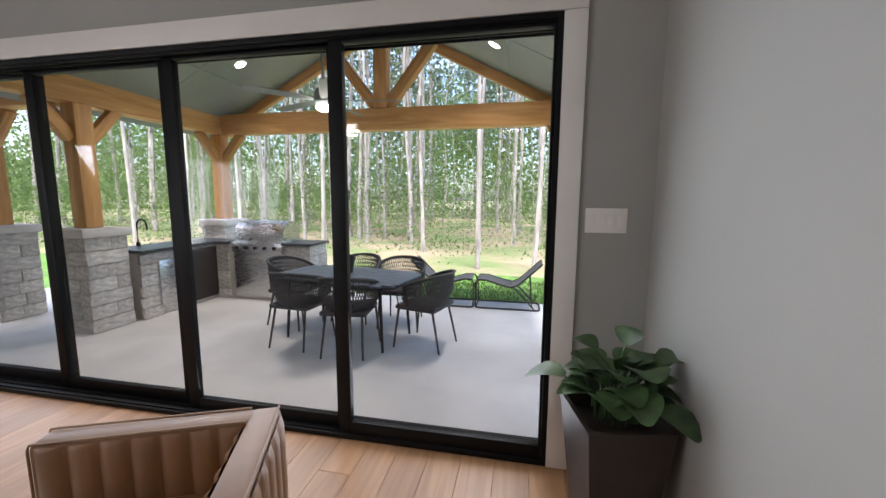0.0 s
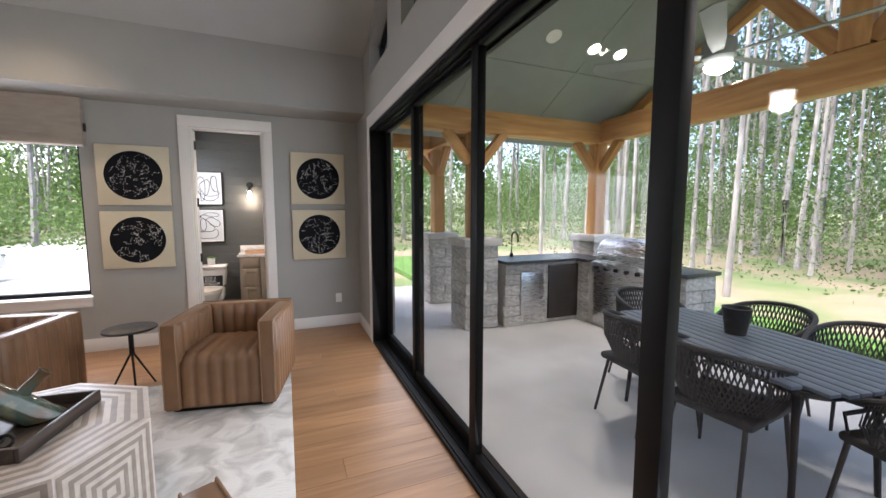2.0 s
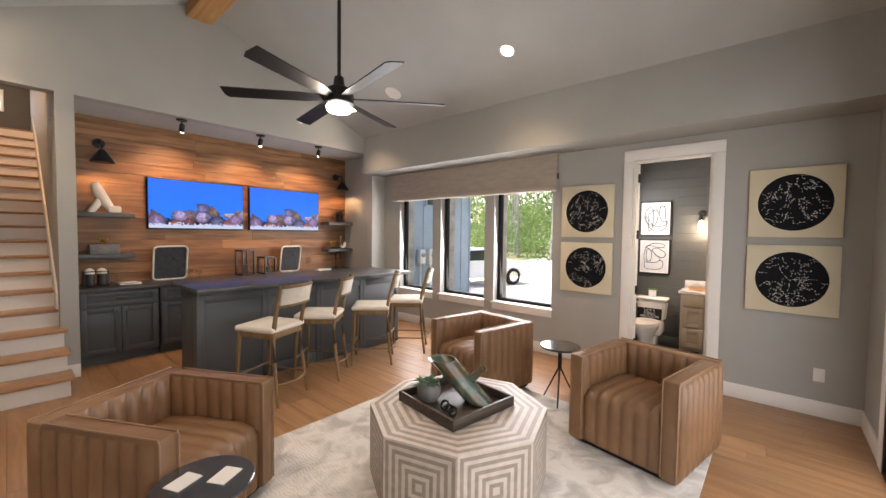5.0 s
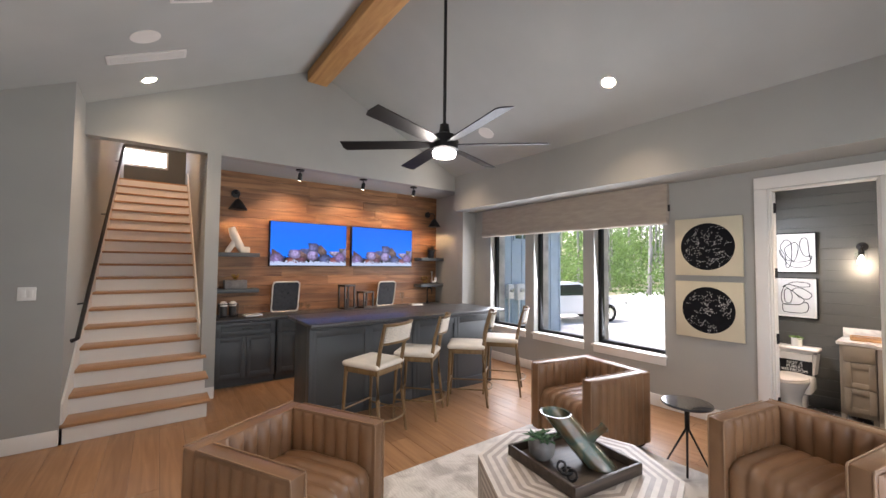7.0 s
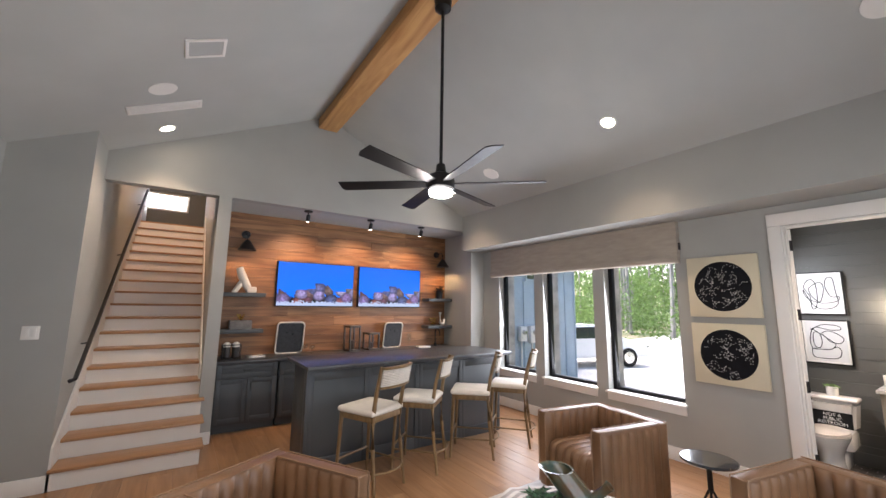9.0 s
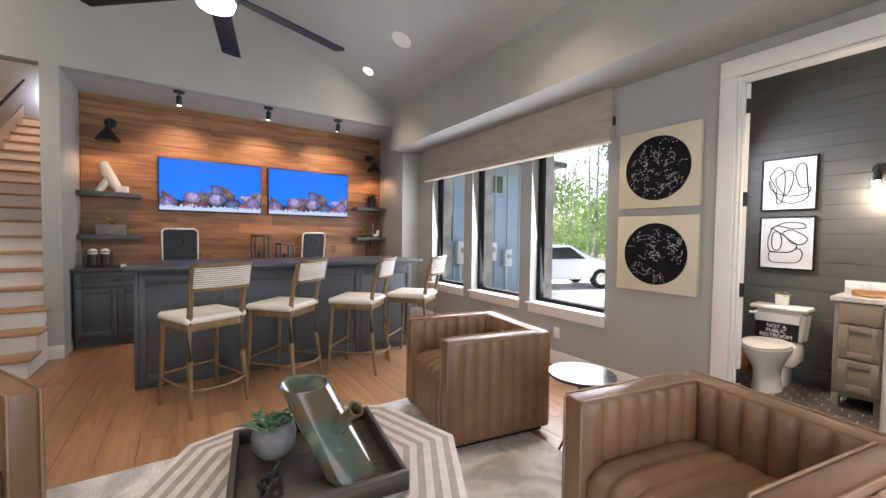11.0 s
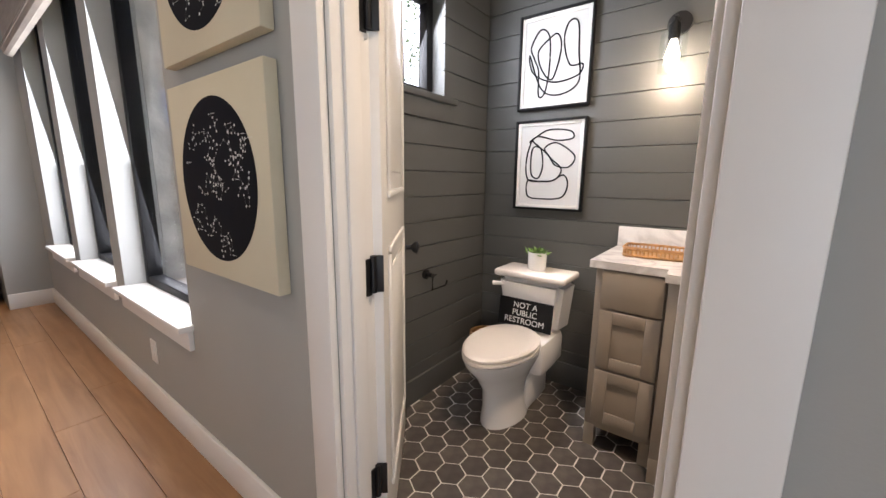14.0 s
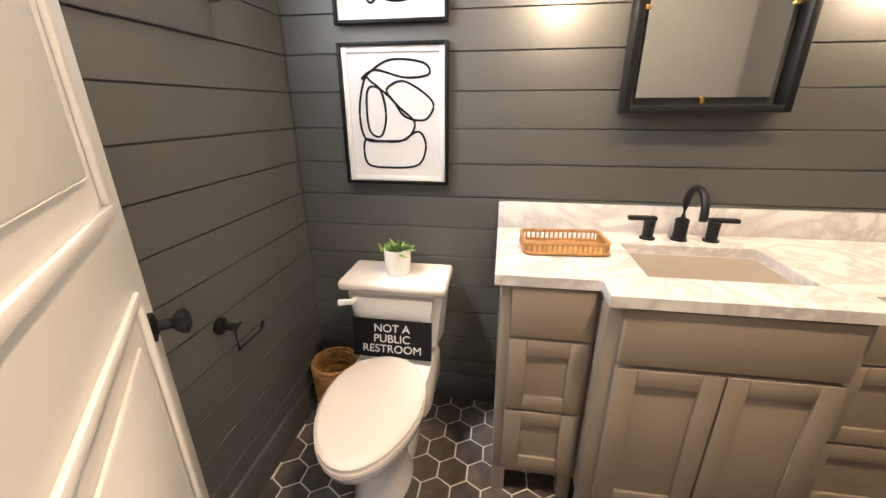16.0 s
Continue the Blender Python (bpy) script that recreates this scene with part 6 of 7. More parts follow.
part("base", lathe(bmesh.new(), [(0.027, 0), (0.027, 0.006), (0.022, 0.008), (0.022, 0.075), (0.014, 0.08)], 18), BLACKMETAL, fc)
bm = bmesh.new()
tube(bm, [(0, 0, 0.07), (0, 0, 0.13)] + [(0.065 - 0.065 * math.cos(a), 0, 0.13 + 0.065 * math.sin(a)) for a in [k * math.pi / 8 for k in range(1, 9)]] + [(0.13, 0, 0.105)], 0.0125, 10)
part("spout", bm, BLACKMETAL, fc)
for s in (-1, 1):
    part("handle_base", lathe(bmesh.new(), [(0.026, 0), (0.026, 0.006), (0.018, 0.008), (0.02, 0.07)], 16, 0, s * 0.105), BLACKMETAL, fc)
    part("lever", box(bmesh.new(), -0.012, s * 0.105 - (0.075 if s < 0 else 0.02), 0.068, 0.012, s * 0.105 + (0.02 if s < 0 else 0.075), 0.082, 0.003), BLACKMETAL, fc)
ba = thing("rattan_tray", "honey rattan tray lying on the marble top", "tray", -1.32, -1.235, 0.8745, 4)
bm = prism(bmesh.new(), rr(0.07, 0.13, 0.02), 0.0, 0.006)
part("tray_floor", bm, RATTAN, ba)
for z in (0.008, 0.04):
    bm = bmesh.new()
    tube(bm, [(u, v, z) for u, v in rr(0.072, 0.132, 0.022)], 0.006, 6, True)
    part("rim", bm, RATTAN, ba)
bm = bmesh.new()
ring = rr(0.072, 0.132, 0.022, 3)
n = len(ring)
for i in range(n):
    (u0, v0_), (u1, v1_) = ring[i], ring[(i + 1) % n]
    steps = max(1, round(math.hypot(u1 - u0, v1_ - v0_) / 0.016))
    for s in range(steps):
        f = s / steps
        u, v = u0 + (u1 - u0) * f, v0_ + (v1_ - v0_) * f
        rod(bm, (u, v, 0.008), (u, v, 0.04), 0.003, None, 5)
part("gallery", bm, RATTAN, ba)
mi = thing("vanity_mirror", "black framed rectangular mirror with brass mounts", "mirror", BX + 0.002, -0.815, 1.3)
hw, hh = 0.248, 0.78
bm = bmesh.new()
for q in ((-hw, 0, -hw + 0.022, hh), (hw - 0.022, 0, hw, hh), (-hw + 0.022, 0, hw - 0.022, 0.022), (-hw + 0.022, hh - 0.022, hw - 0.022, hh)):
    box(bm, 0, q[0], q[1], 0.075, q[2], q[3], 0.002)
part("frame", bm, BLACKMETAL, mi)
part("mirror_glass", box(bmesh.new(), 0.02, -hw + 0.045, 0.045, 0.03, hw - 0.045, hh - 0.045, 0.001), MIRROR, mi, "clear silvered glass", 0)
part("backing", box(bmesh.new(), 0, -hw + 0.022, 0.022, 0.01, hw - 0.022, hh - 0.022), CHARWALL, mi)
for y, z, a, b in ((-hw + 0.022, 0.3, 0.026, 0.012), (hw - 0.05, 0.3, 0.026, 0.012), (-0.006, 0.02, 0.012, 0.03)):
    part("brass_mount", box(bmesh.new(), 0.03, y, z, 0.04, y + max(a, 0.014), z + b, 0.001), BRASS, mi, "brass mounting tab")


def glass_sconce(y):
    t = thing("bath_sconce", "black wall sconce with clear glass shade and lit bulb", "wall lamp", BX, y, 1.9, 0, "bath sconces")
    bm = lathe(bmesh.new(), [(0.05, 0), (0.05, 0.012), (0.02, 0.018)], 18)
    bmesh.ops.transform(bm, matrix=pose(0, 0, 0, 0, 90, 0), verts=bm.verts)
    part("back_plate", bm, BLACKMETAL, t)
    bm = bmesh.new()
    tube(bm, [(0.01, 0, 0), (0.1, 0, 0), (0.12, 0, -0.01), (0.125, 0, -0.03)], 0.008, 8)
    part("arm", bm, BLACKMETAL, t)
    part("socket", lathe(bmesh.new(), [(0.02, -0.1), (0.022, -0.09), (0.022, -0.04), (0.012, -0.025)], 16, 0.125), BLACKMETAL, t)
    g = part("shade", lathe(bmesh.new(), [(0.05, -0.23), (0.052, -0.23), (0.052, -0.08), (0.024, -0.06), (0.022, -0.062), (0.05, -0.082)], 24, 0.125), CLEAR, t, "clear glass cylinder")
    g.visible_shadow = False
    part("bulb", lathe(bmesh.new(), [(0.008, -0.21), (0.025, -0.19), (0.028, -0.165), (0.014, -0.11), (0.012, -0.1)], 14, 0.125), BULBGLOW, t, "glowing filament bulb")
    bulb(BX + 0.125, y, 1.655, 1.6, (1.0, 0.79, 0.55), 0.03)


# unseen ceiling lamp, added to brighten the vanity fronts and the floor
bl = thing("bath_downlight", "unseen round ceiling downlight added to brighten the vanity, lit warm", "ceiling light", -0.32, -0.8, BH - 0.001)
part("ring", lathe(bmesh.new(), [(0.083, -0.006), (0.085, -0.003), (0.085, 0)], 24), WHITE, bl)
part("lens", lathe(bmesh.new(), [(0.06, -0.009), (0.066, -0.006)], 20), BULBGLOW, bl, "glowing lens")
spot(-0.32, -0.8, BH - 0.03, 44, (-0.45, -0.85, 0), 112, 1.0, (1.0, 0.76, 0.5))
glass_sconce(-1.28)
glass_sconce(-0.3)
bs = thing("woven_blind", "tan woven shade over the small bathroom window", "window shade")
part("cloth", box(bmesh.new(), BW[0] - 0.03, BS + 0.004, 2.32, BW[1] + 0.03, BS + 0.03, 2.75, 0.004), SHADECLOTH, bs)

# ---- covered patio ----
PZ = -0.03
PRX, PRZ, PSL = 3.35, 4.2, 0.517


def patio_z(x):
    return PRZ - PSL * abs(x - PRX)


setting("patio_slab", prism(bmesh.new(), [(-2.4, 0.302), (8.2, 0.302), (8.2, 4.0), (5.92, 4.0), (5.92, 3.68), (2.7, 3.68), (2.7, 4.0), (-2.4, 4.0)], -0.35, PZ), CONCRETE, "pale brushed concrete patio slab")
bm = bmesh.new()
prism(bm, [(0.1, patio_z(0.1)), (PRX, PRZ), (PRX, PRZ + 0.12), (0.1, patio_z(0.1) + 0.12)], 0.31, 3.95, "y")
prism(bm, [(PRX, PRZ), (6.5, patio_z(6.5)), (6.5, patio_z(6.5) + 0.12), (PRX, PRZ + 0.12)], 0.31, 3.95, "y")
setting("patio_ceiling", bm, SOFFIT, "sage painted vaulted patio ceiling")
single("patio_side_roof", box(bmesh.new(), -2.3, 0.31, 2.84, 0.095, 2.2, 2.96), SOFFIT, "sage painted flat roof over the side bay", "roof")
# thin battens over the ceiling joints
for x in (1.3, 2.3, 4.2, 5.2):
    s = 1 if x < PRX else -1
    bm = box(bmesh.new(), -0.02, 0.32, -0.008, 0.02, 3.92, 0.0)
    single("ceiling_batten", bm, SOFFIT, "thin sage batten along a ceiling joint", "batten", "ceiling battens").matrix_world = pose(x, 0, patio_z(x), 0, -s * math.degrees(math.atan(PSL)), 0)
for y in (1.2, 2.5):
    for s in (1, -1):
        bm = box(bmesh.new(), 0.0, y - 0.02, -0.008, 3.4, y + 0.02, 0.0)
        x0 = 0.2 if s > 0 else 6.28
        ob = single("ceiling_batten", bm, SOFFIT, "thin sage batten along a ceiling joint", "batten", "ceiling battens")
        ob.matrix_world = pose(x0, 0, patio_z(x0), 0, -s * math.degrees(math.atan(PSL)), 0) if s > 0 else pose(x0, 0, patio_z(x0), 0, math.degrees(math.atan(PSL)), 0) @ Matrix.Diagonal((-1, 1, 1, 1))

TIMBER = "honey-stained heavy timber "


def beam(name, a, b, w, h, mat, label):
    """A squared timber between two points; w across, h upwards."""
    a, b = Vector(a), Vector(b)
    L = (b - a).length
    bm = box(bmesh.new(), -L / 2, -w / 2, -h / 2, L / 2, w / 2, h / 2, 0.012)
    d = (b - a).normalized()
    q = d.to_track_quat("X", "Z").to_matrix().to_4x4()
    ob = single(name, bm, BEAMX, label, "beam", "patio timbers")
    ob.matrix_world = Matrix.Translation((a + b) / 2) @ q
    return ob


W = 0.2
beam("side_beam", (0.53, 0.31, 2.67), (0.53, 3.9, 2.67), W, 0.31, BEAM, TIMBER + "beam along the patio")
beam("side_beam", (6.2, 0.31, 2.67), (6.2, 3.9, 2.67), W, 0.31, BEAM, TIMBER + "beam along the patio")
beam("tie_beam", (0.635, 3.66, 2.67), (6.095, 3.66, 2.67), W, 0.31, BEAM, TIMBER + "tie beam of the gable truss")
beam("king_post", (PRX, 3.66, 2.83), (PRX, 3.66, PRZ - 0.1), W, 0.2, BEAM, TIMBER + "king post of the gable truss")
beam("strut", (PRX - 0.1, 3.66, 2.86), (PRX - 0.78, 3.66, 3.72), 0.15, 0.15, BEAM, TIMBER + "strut of the gable truss")
beam("strut", (PRX + 0.1, 3.66, 2.86), (PRX + 0.78, 3.66, 3.72), 0.15, 0.15, BEAM, TIMBER + "strut of the gable truss")
for s in (-1, 1):
    beam("rafter", (PRX + s * 0.02, 3.86, PRZ - 0.09), (PRX + s * 2.9, 3.86, PRZ - 0.09 - 2.88 * PSL), 0.1, 0.14, BEAM, TIMBER + "rafter along the gable edge")
beam("bay_beam", (-2.2, 1.55, 2.67), (0.425, 1.55, 2.67), W, 0.31, BEAM, TIMBER + "beam over the side bay")
beam("bay_beam", (-1.0, 0.31, 2.67), (-1.0, 1.445, 2.67), W, 0.31, BEAM, TIMBER + "beam over the side bay")
PIERS = [(0.5, 3.66, ""), (0.57, 1.52, ""), (-0.95, 1.6, ""), (6.2, 3.66, ""), (6.2, 1.55, "")]
PW_, PH = 0.46, 1.1
for x, y, _ in PIERS:
    ob = single("post", box(bmesh.new(), -0.095, -0.095, 0, 0.095, 0.095, 2.515 - PH - 0.05, 0.01), BEAMZ, TIMBER + "post on a stone pier", "post", "patio posts")
    ob.matrix_world = pose(x, y, PH + 0.05)
    for dx, dy in ((1, 0), (-1, 0), (0, 1), (0, -1)):
        if (x > 6 and dx > 0) or (x == 0.5 and y > 3 and dx < 0) or (y > 3 and dy > 0) or (x == 6.2 and y < 2 and dx) or (x == 0.57 and y < 2 and dx > 0) or (x < 0 and dy > 0):
            continue
        beam("knee_brace", (x + dx * 0.09, y + dy * 0.09, 2.13), (x + dx * 0.42, y + dy * 0.42, 2.52), 0.11, 0.12, BEAM, TIMBER + "curved knee brace")


STONES = []
for k in range(4):
    bm = box(bmesh.new(), -0.5, -0.5, -0.5, 0.5, 0.5, 0.5)
    r_ = random.Random(40 + k)
    bmesh.ops.bevel(bm, geom=list(bm.edges), offset=0.05, segments=1, affect="EDGES")
    for v in bm.verts:
        v.co += Vector((r_.gauss(0, 0.018), r_.gauss(0, 0.03), r_.gauss(0, 0.018)))
    STONES.append(finish(bm, "stone", STONE, 50))


def lay_stones(parent, x0, y0, x1, y1, z0, z1, seed, depth=0.05, course=0.145):
    """Courses of rough stones along a wall foot from (x0, y0) to (x1, y1), in the parent's own frame."""
    r_ = random.Random(seed)
    L = math.hypot(x1 - x0, y1 - y0)
    ang = math.degrees(math.atan2(y1 - y0, x1 - x0))
    n = max(1, round((z1 - z0) / course))
    z = z0
    for k in range(n):
        h = (z1 - z0) / n
        s = 0.0
        while s < L - 1e-3:
            w = min(L - s, r_.uniform(0.2, 0.42))
            if L - s - w < 0.12:
                w = L - s
            f = (s + w / 2) / L
            ob = new("stone", STONES[r_.randrange(4)])
            ob.parent = parent
            ob.matrix_basis = pose(x0 + (x1 - x0) * f, y0 + (y1 - y0) * f, z + h / 2, 0, 0, ang) @ Matrix.Diagonal((w - 0.008, depth + r_.uniform(-0.008, 0.012), h - 0.008, 1))
            s += w
        z += h


for k, (x, y, _) in enumerate(PIERS):
    p = thing("stone_pier", "pale limestone pier with a cut stone cap", "pier", x, y, PZ, 0, "stone piers")
    h = PW_ / 2 - 0.02
    part("core", box(bmesh.new(), -h, -h, 0, h, h, PH - PZ - 0.05), MORTAR, p, smooth=0)
    part("cap", box(bmesh.new(), -PW_ / 2 - 0.04, -PW_ / 2 - 0.04, PH - PZ - 0.05, PW_ / 2 + 0.04, PW_ / 2 + 0.04, PH - PZ + 0.05, 0.012), CAPSTONE, p)
    e = PW_ / 2
    for i, (a, b, c, d) in enumerate(((-e, -h, e, -h), (h, -e, h, e), (-e, h, e, h), (-h, -e, -h, e))):
        lay_stones(p, a, b, c, d, 0.003, PH - PZ - 0.052, 100 + 10 * k + i)

# outdoor kitchen
kt = thing("kitchen_base", "pale stone outdoor kitchen base, L-shaped", "outdoor kitchen", 0, 0, PZ)
KX, KY = 0.86, 3.0
part("core", box(bmesh.new(), 0.3, 1.85, 0, KX - 0.02, 3.38, 0.84), MORTAR, kt, smooth=0)
part("core", box(bmesh.new(), KX - 0.02, KY + 0.02, 0, 2.45, 3.45, 0.84), MORTAR, kt, smooth=0)
lay_stones(kt, KX - 0.02, 1.83, KX - 0.02, KY, 0.003, 0.83, 301)
lay_stones(kt, KX, KY + 0.02, 1.1, KY + 0.02, 0.003, 0.83, 302)
lay_stones(kt, 2.0, KY + 0.02, 2.47, KY + 0.02, 0.003, 0.83, 303)
lay_stones(kt, 2.45, KY, 2.45, 3.47, 0.003, 0.83, 304)
part("access_door", box(bmesh.new(), KX + 0.01, 2.06, 0.14, KX + 0.03, 2.42, 0.72, 0.004), STEEL, kt, "stainless access door")
part("fridge_door", box(bmesh.new(), KX + 0.01, 2.5, 0.06, KX + 0.04, 3.02, 0.8, 0.004), CHAIRPAINT, kt, "dark outdoor fridge door")
bm = bmesh.new()
prism(bm, [(0.28, 1.82), (KX + 0.05, 1.82), (KX + 0.05, KY - 0.05), (1.12, KY - 0.05), (1.12, 3.39), (0.28, 3.39)], 0.842, 0.88)
single("outdoor_worktop", bm, COUNTER, "dark polished stone worktop of the outdoor kitchen", "worktop", smooth=0).matrix_world = pose(0, 0, PZ)
single("outdoor_worktop", box(bmesh.new(), 1.98, KY - 0.05, 0.842 + PZ, 2.5, 3.5, 0.88 + PZ, 0.004), COUNTER, "dark polished stone worktop beside the grill", "worktop")
of = thing("outdoor_faucet", "black arched faucet on the outdoor worktop", "faucet", 0.42, 2.2, 0.88 + PZ)
part("base", lathe(bmesh.new(), [(0.026, 0), (0.024, 0.05), (0.014, 0.06)], 14), BLACKMETAL, of)
bm = bmesh.new()
tube(bm, [(0, 0, 0.04), (0, 0, 0.28)] + [(0.08 - 0.08 * math.cos(a), 0, 0.28 + 0.08 * math.sin(a)) for a in [k * math.pi / 8 for k in range(1, 9)]] + [(0.16, 0, 0.22)], 0.012, 8)
part("spout", bm, BLACKMETAL, of)
gr = thing("gas_grill", "stainless steel built-in gas grill with closed hood", "grill", 1.62, 3.02, PZ)
part("body", box(bmesh.new(), -0.42, -0.03, 0.62, 0.42, 0.45, 0.9, 0.006), STEEL, gr)
part("lower_door", box(bmesh.new(), -0.42, -0.02, 0.05, 0.42, 0.0, 0.6, 0.006), STEEL, gr, "stainless storage doors")
part("control_panel", box(bmesh.new(), -0.42, -0.075, 0.72, 0.42, -0.03, 0.88, 0.01), STEEL, gr)
bm = bmesh.new()
prof = [(0.0, 0.9), (0.0, 1.0), (0.04, 1.1), (0.13, 1.17), (0.26, 1.19), (0.4, 1.15), (0.44, 0.9)]
prism(bm, prof, -0.41, 0.41, "x")
part("hood", bm, STEEL, gr, "curved polished hood", 60)
bm = bmesh.new()
tube(bm, [(-0.33, 0.0, 0.99), (-0.33, -0.06, 0.99), (0.33, -0.06, 0.99), (0.33, 0.0, 0.99)], 0.013, 8)
part("hood_handle", bm, STEEL, gr)
for k in range(5):
    bm = lathe(bmesh.new(), [(0.026, 0), (0.028, 0.01), (0.022, 0.035), (0.02, 0.035)], 14)
    bmesh.ops.transform(bm, matrix=pose(-0.31 + 0.155 * k, -0.075, 0.8, 90, 0, 0), verts=bm.verts)
    part("knob", bm, BLACKMETAL, gr)

# dining table and rope chairs
TX, TY = 3.58, 1.88
dt = thing("patio_table", "blue-grey slatted metal patio dining table", "dining table", TX, TY, PZ, -10)
TH = 0.7
out = rr(0.76, 0.42, 0.16)
part("apron", prism(bmesh.new(), rr(0.72, 0.38, 0.14), TH - 0.05, TH - 0.022), BLACKMETAL, dt, smooth=0)
n = 11
for k in range(n):
    v0_, v1_ = -0.42 + 0.84 * k / n + 0.004, -0.42 + 0.84 * (k + 1) / n - 0.004
    vm = max(abs(v0_), abs(v1_))
    half = 0.76 - (0.16 - math.sqrt(max(0, 0.16 ** 2 - max(0, vm - 0.26) ** 2)))
    part("slat", box(bmesh.new(), -half, v0_, TH - 0.02, half, v1_, TH, 0.003), TABLETOP, dt)
for sx in (-1, 1):
    for sy in (-1, 1):
        part("leg", rod(bmesh.new(), (sx * 0.6, sy * 0.3, 0), (sx * 0.56, sy * 0.27, TH - 0.02), 0.014, 0.019, 10), BLACKMETAL, dt)
tpn = thing("table_planter", "dark grey planter standing on the patio table", "planter", TX - 0.05, TY + 0.1, TH + PZ)
part("pot", lathe(bmesh.new(), [(0.06, 0), (0.085, 0.17), (0.09, 0.18), (0.078, 0.18), (0.07, 0.14), (0.0005, 0.14)], 20), CHAIRPAINT, tpn)


def rope_chair(x, y, rz):
    """Local front towards +x."""
    c = thing("patio_chair", "charcoal rope-woven patio armchair with slim metal legs", "chair", x, y, PZ, rz, "chairs round the patio table")
    for sx, sy, bx in ((0.2, -0.21, 0.25), (0.2, 0.21, 0.25), (-0.17, -0.18, -0.26), (-0.17, 0.18, -0.26)):
        part("leg", rod(bmesh.new(), (bx, sy * 1.15, 0), (sx, sy, 0.42), 0.01, 0.013, 8), CHAIRPAINT, c)
    bm = box(bmesh.new(), -0.22, -0.23, 0.405, 0.24, 0.23, 0.455, 0.022, seg=3)
    part("seat", bm, WICKER, c, "woven rope seat")
    def rim(a):
        f = (a - math.pi) / (math.pi * 0.62)
        top = 0.79 - 0.13 * abs(f) ** 2.2
        return Vector((0.0 + 0.30 * math.cos(a), 0.29 * math.sin(a), top)), Vector((0.02 + 0.22 * math.cos(a), 0.225 * math.sin(a), 0.43))
    angs = [math.pi + math.pi * 0.62 * (k / 24 * 2 - 1) for k in range(25)]
    bm = bmesh.new()
    tube(bm, [rim(a)[0] for a in angs], 0.016, 8)
    part("rim", bm, WICKER, c)
    bm = bmesh.new()
    tube(bm, [rim(angs[0])[0], Vector((0.21, -0.235, 0.55)), Vector((0.2, -0.21, 0.42))], 0.011, 8)
    part("arm_support", bm, CHAIRPAINT, c)
    bm = bmesh.new()
    tube(bm, [rim(angs[-1])[0], Vector((0.21, 0.235, 0.55)), Vector((0.2, 0.21, 0.42))], 0.011, 8)
    part("arm_support", bm, CHAIRPAINT, c)
    bm = bmesh.new()
    fine = [math.pi + math.pi * 0.62 * (k / 44 * 2 - 1) for k in range(45)]
    for k in range(45):
        for s in (1, -1):
            a0, a1 = fine[k], fine[min(44, max(0, k + 5 * s))]
            p, q = rim(a0)[0], rim(a1)[1]
            mid = (p + q) / 2 + Vector((0.04 * math.cos(a0), 0.04 * math.sin(a0), 0))
            tube(bm, [p, mid, q], 0.0055, 4)
    tagged(part("rope_weave", bm, WICKER, c, "criss-cross charcoal rope"), kind="stuff")
    return c


rc = rope_chair(3.17, 1.6, 84)
for x, y, rz in ((3.77, 1.5, 96), (4.48, 1.82, 165), (2.72, 2.2, 0), (3.4, 2.52, -95), (4.02, 2.42, -85)):
    copy_thing(rc, pose(x, y, PZ, 0, 0, rz))

# loungers on the slab's far edge
LY = 3.47


def lounger(x, y, rz):
    """Head towards local +x; a sled base of one tube, a curved sling between the side rails."""
    t = thing("sun_lounger", "dark metal garden lounger with pale mesh sling and sled base", "sun lounger", x, y, PZ, rz, "sun loungers")
    hw = 0.2
    prof = [(-0.44, 0.02), (-0.45, 0.36), (-0.42, 0.41), (-0.3, 0.41), (-0.1, 0.35), (0.05, 0.32), (0.16, 0.37), (0.46, 0.66)]
    for s in (-1, 1):
        bm = bmesh.new()
        tube(bm, [(u, s * hw, v) for u, v in prof], 0.013, 8)
        part("side_rail", bm, CHAIRPAINT, t)
        part("leg", rod(bmesh.new(), (0.08, s * hw, 0.325), (0.36, s * hw, 0.03), 0.011), CHAIRPAINT, t)
        part("brace", rod(bmesh.new(), (0.3, s * hw, 0.49), (0.33, s * hw, 0.07), 0.009), CHAIRPAINT, t)
    bm = bmesh.new()
    tube(bm, [(u, v, 0.014) for u, v in rr(0.44, hw + 0.004, 0.06)], 0.013, 8, True)
    part("sled_base", bm, CHAIRPAINT, t)
    bm = bmesh.new()
    pts = prof[2:]
    lo = [[bm.verts.new((u, yy, v + dz)) for u, v in pts] for yy, dz in ((-hw + 0.01, -0.004), (hw - 0.01, -0.004), (hw - 0.01, 0.004), (-hw + 0.01, 0.004))]
    for k in range(len(pts) - 1):
        for i in range(4):
            bm.faces.new((lo[i][k], lo[i][k + 1], lo[(i + 1) % 4][k + 1], lo[(i + 1) % 4][k]))
    part("sling", bm, GREYPOT, t, "taut grey mesh sling")


lounger(5.28, LY, 0)
lounger(4.36, LY, 180)

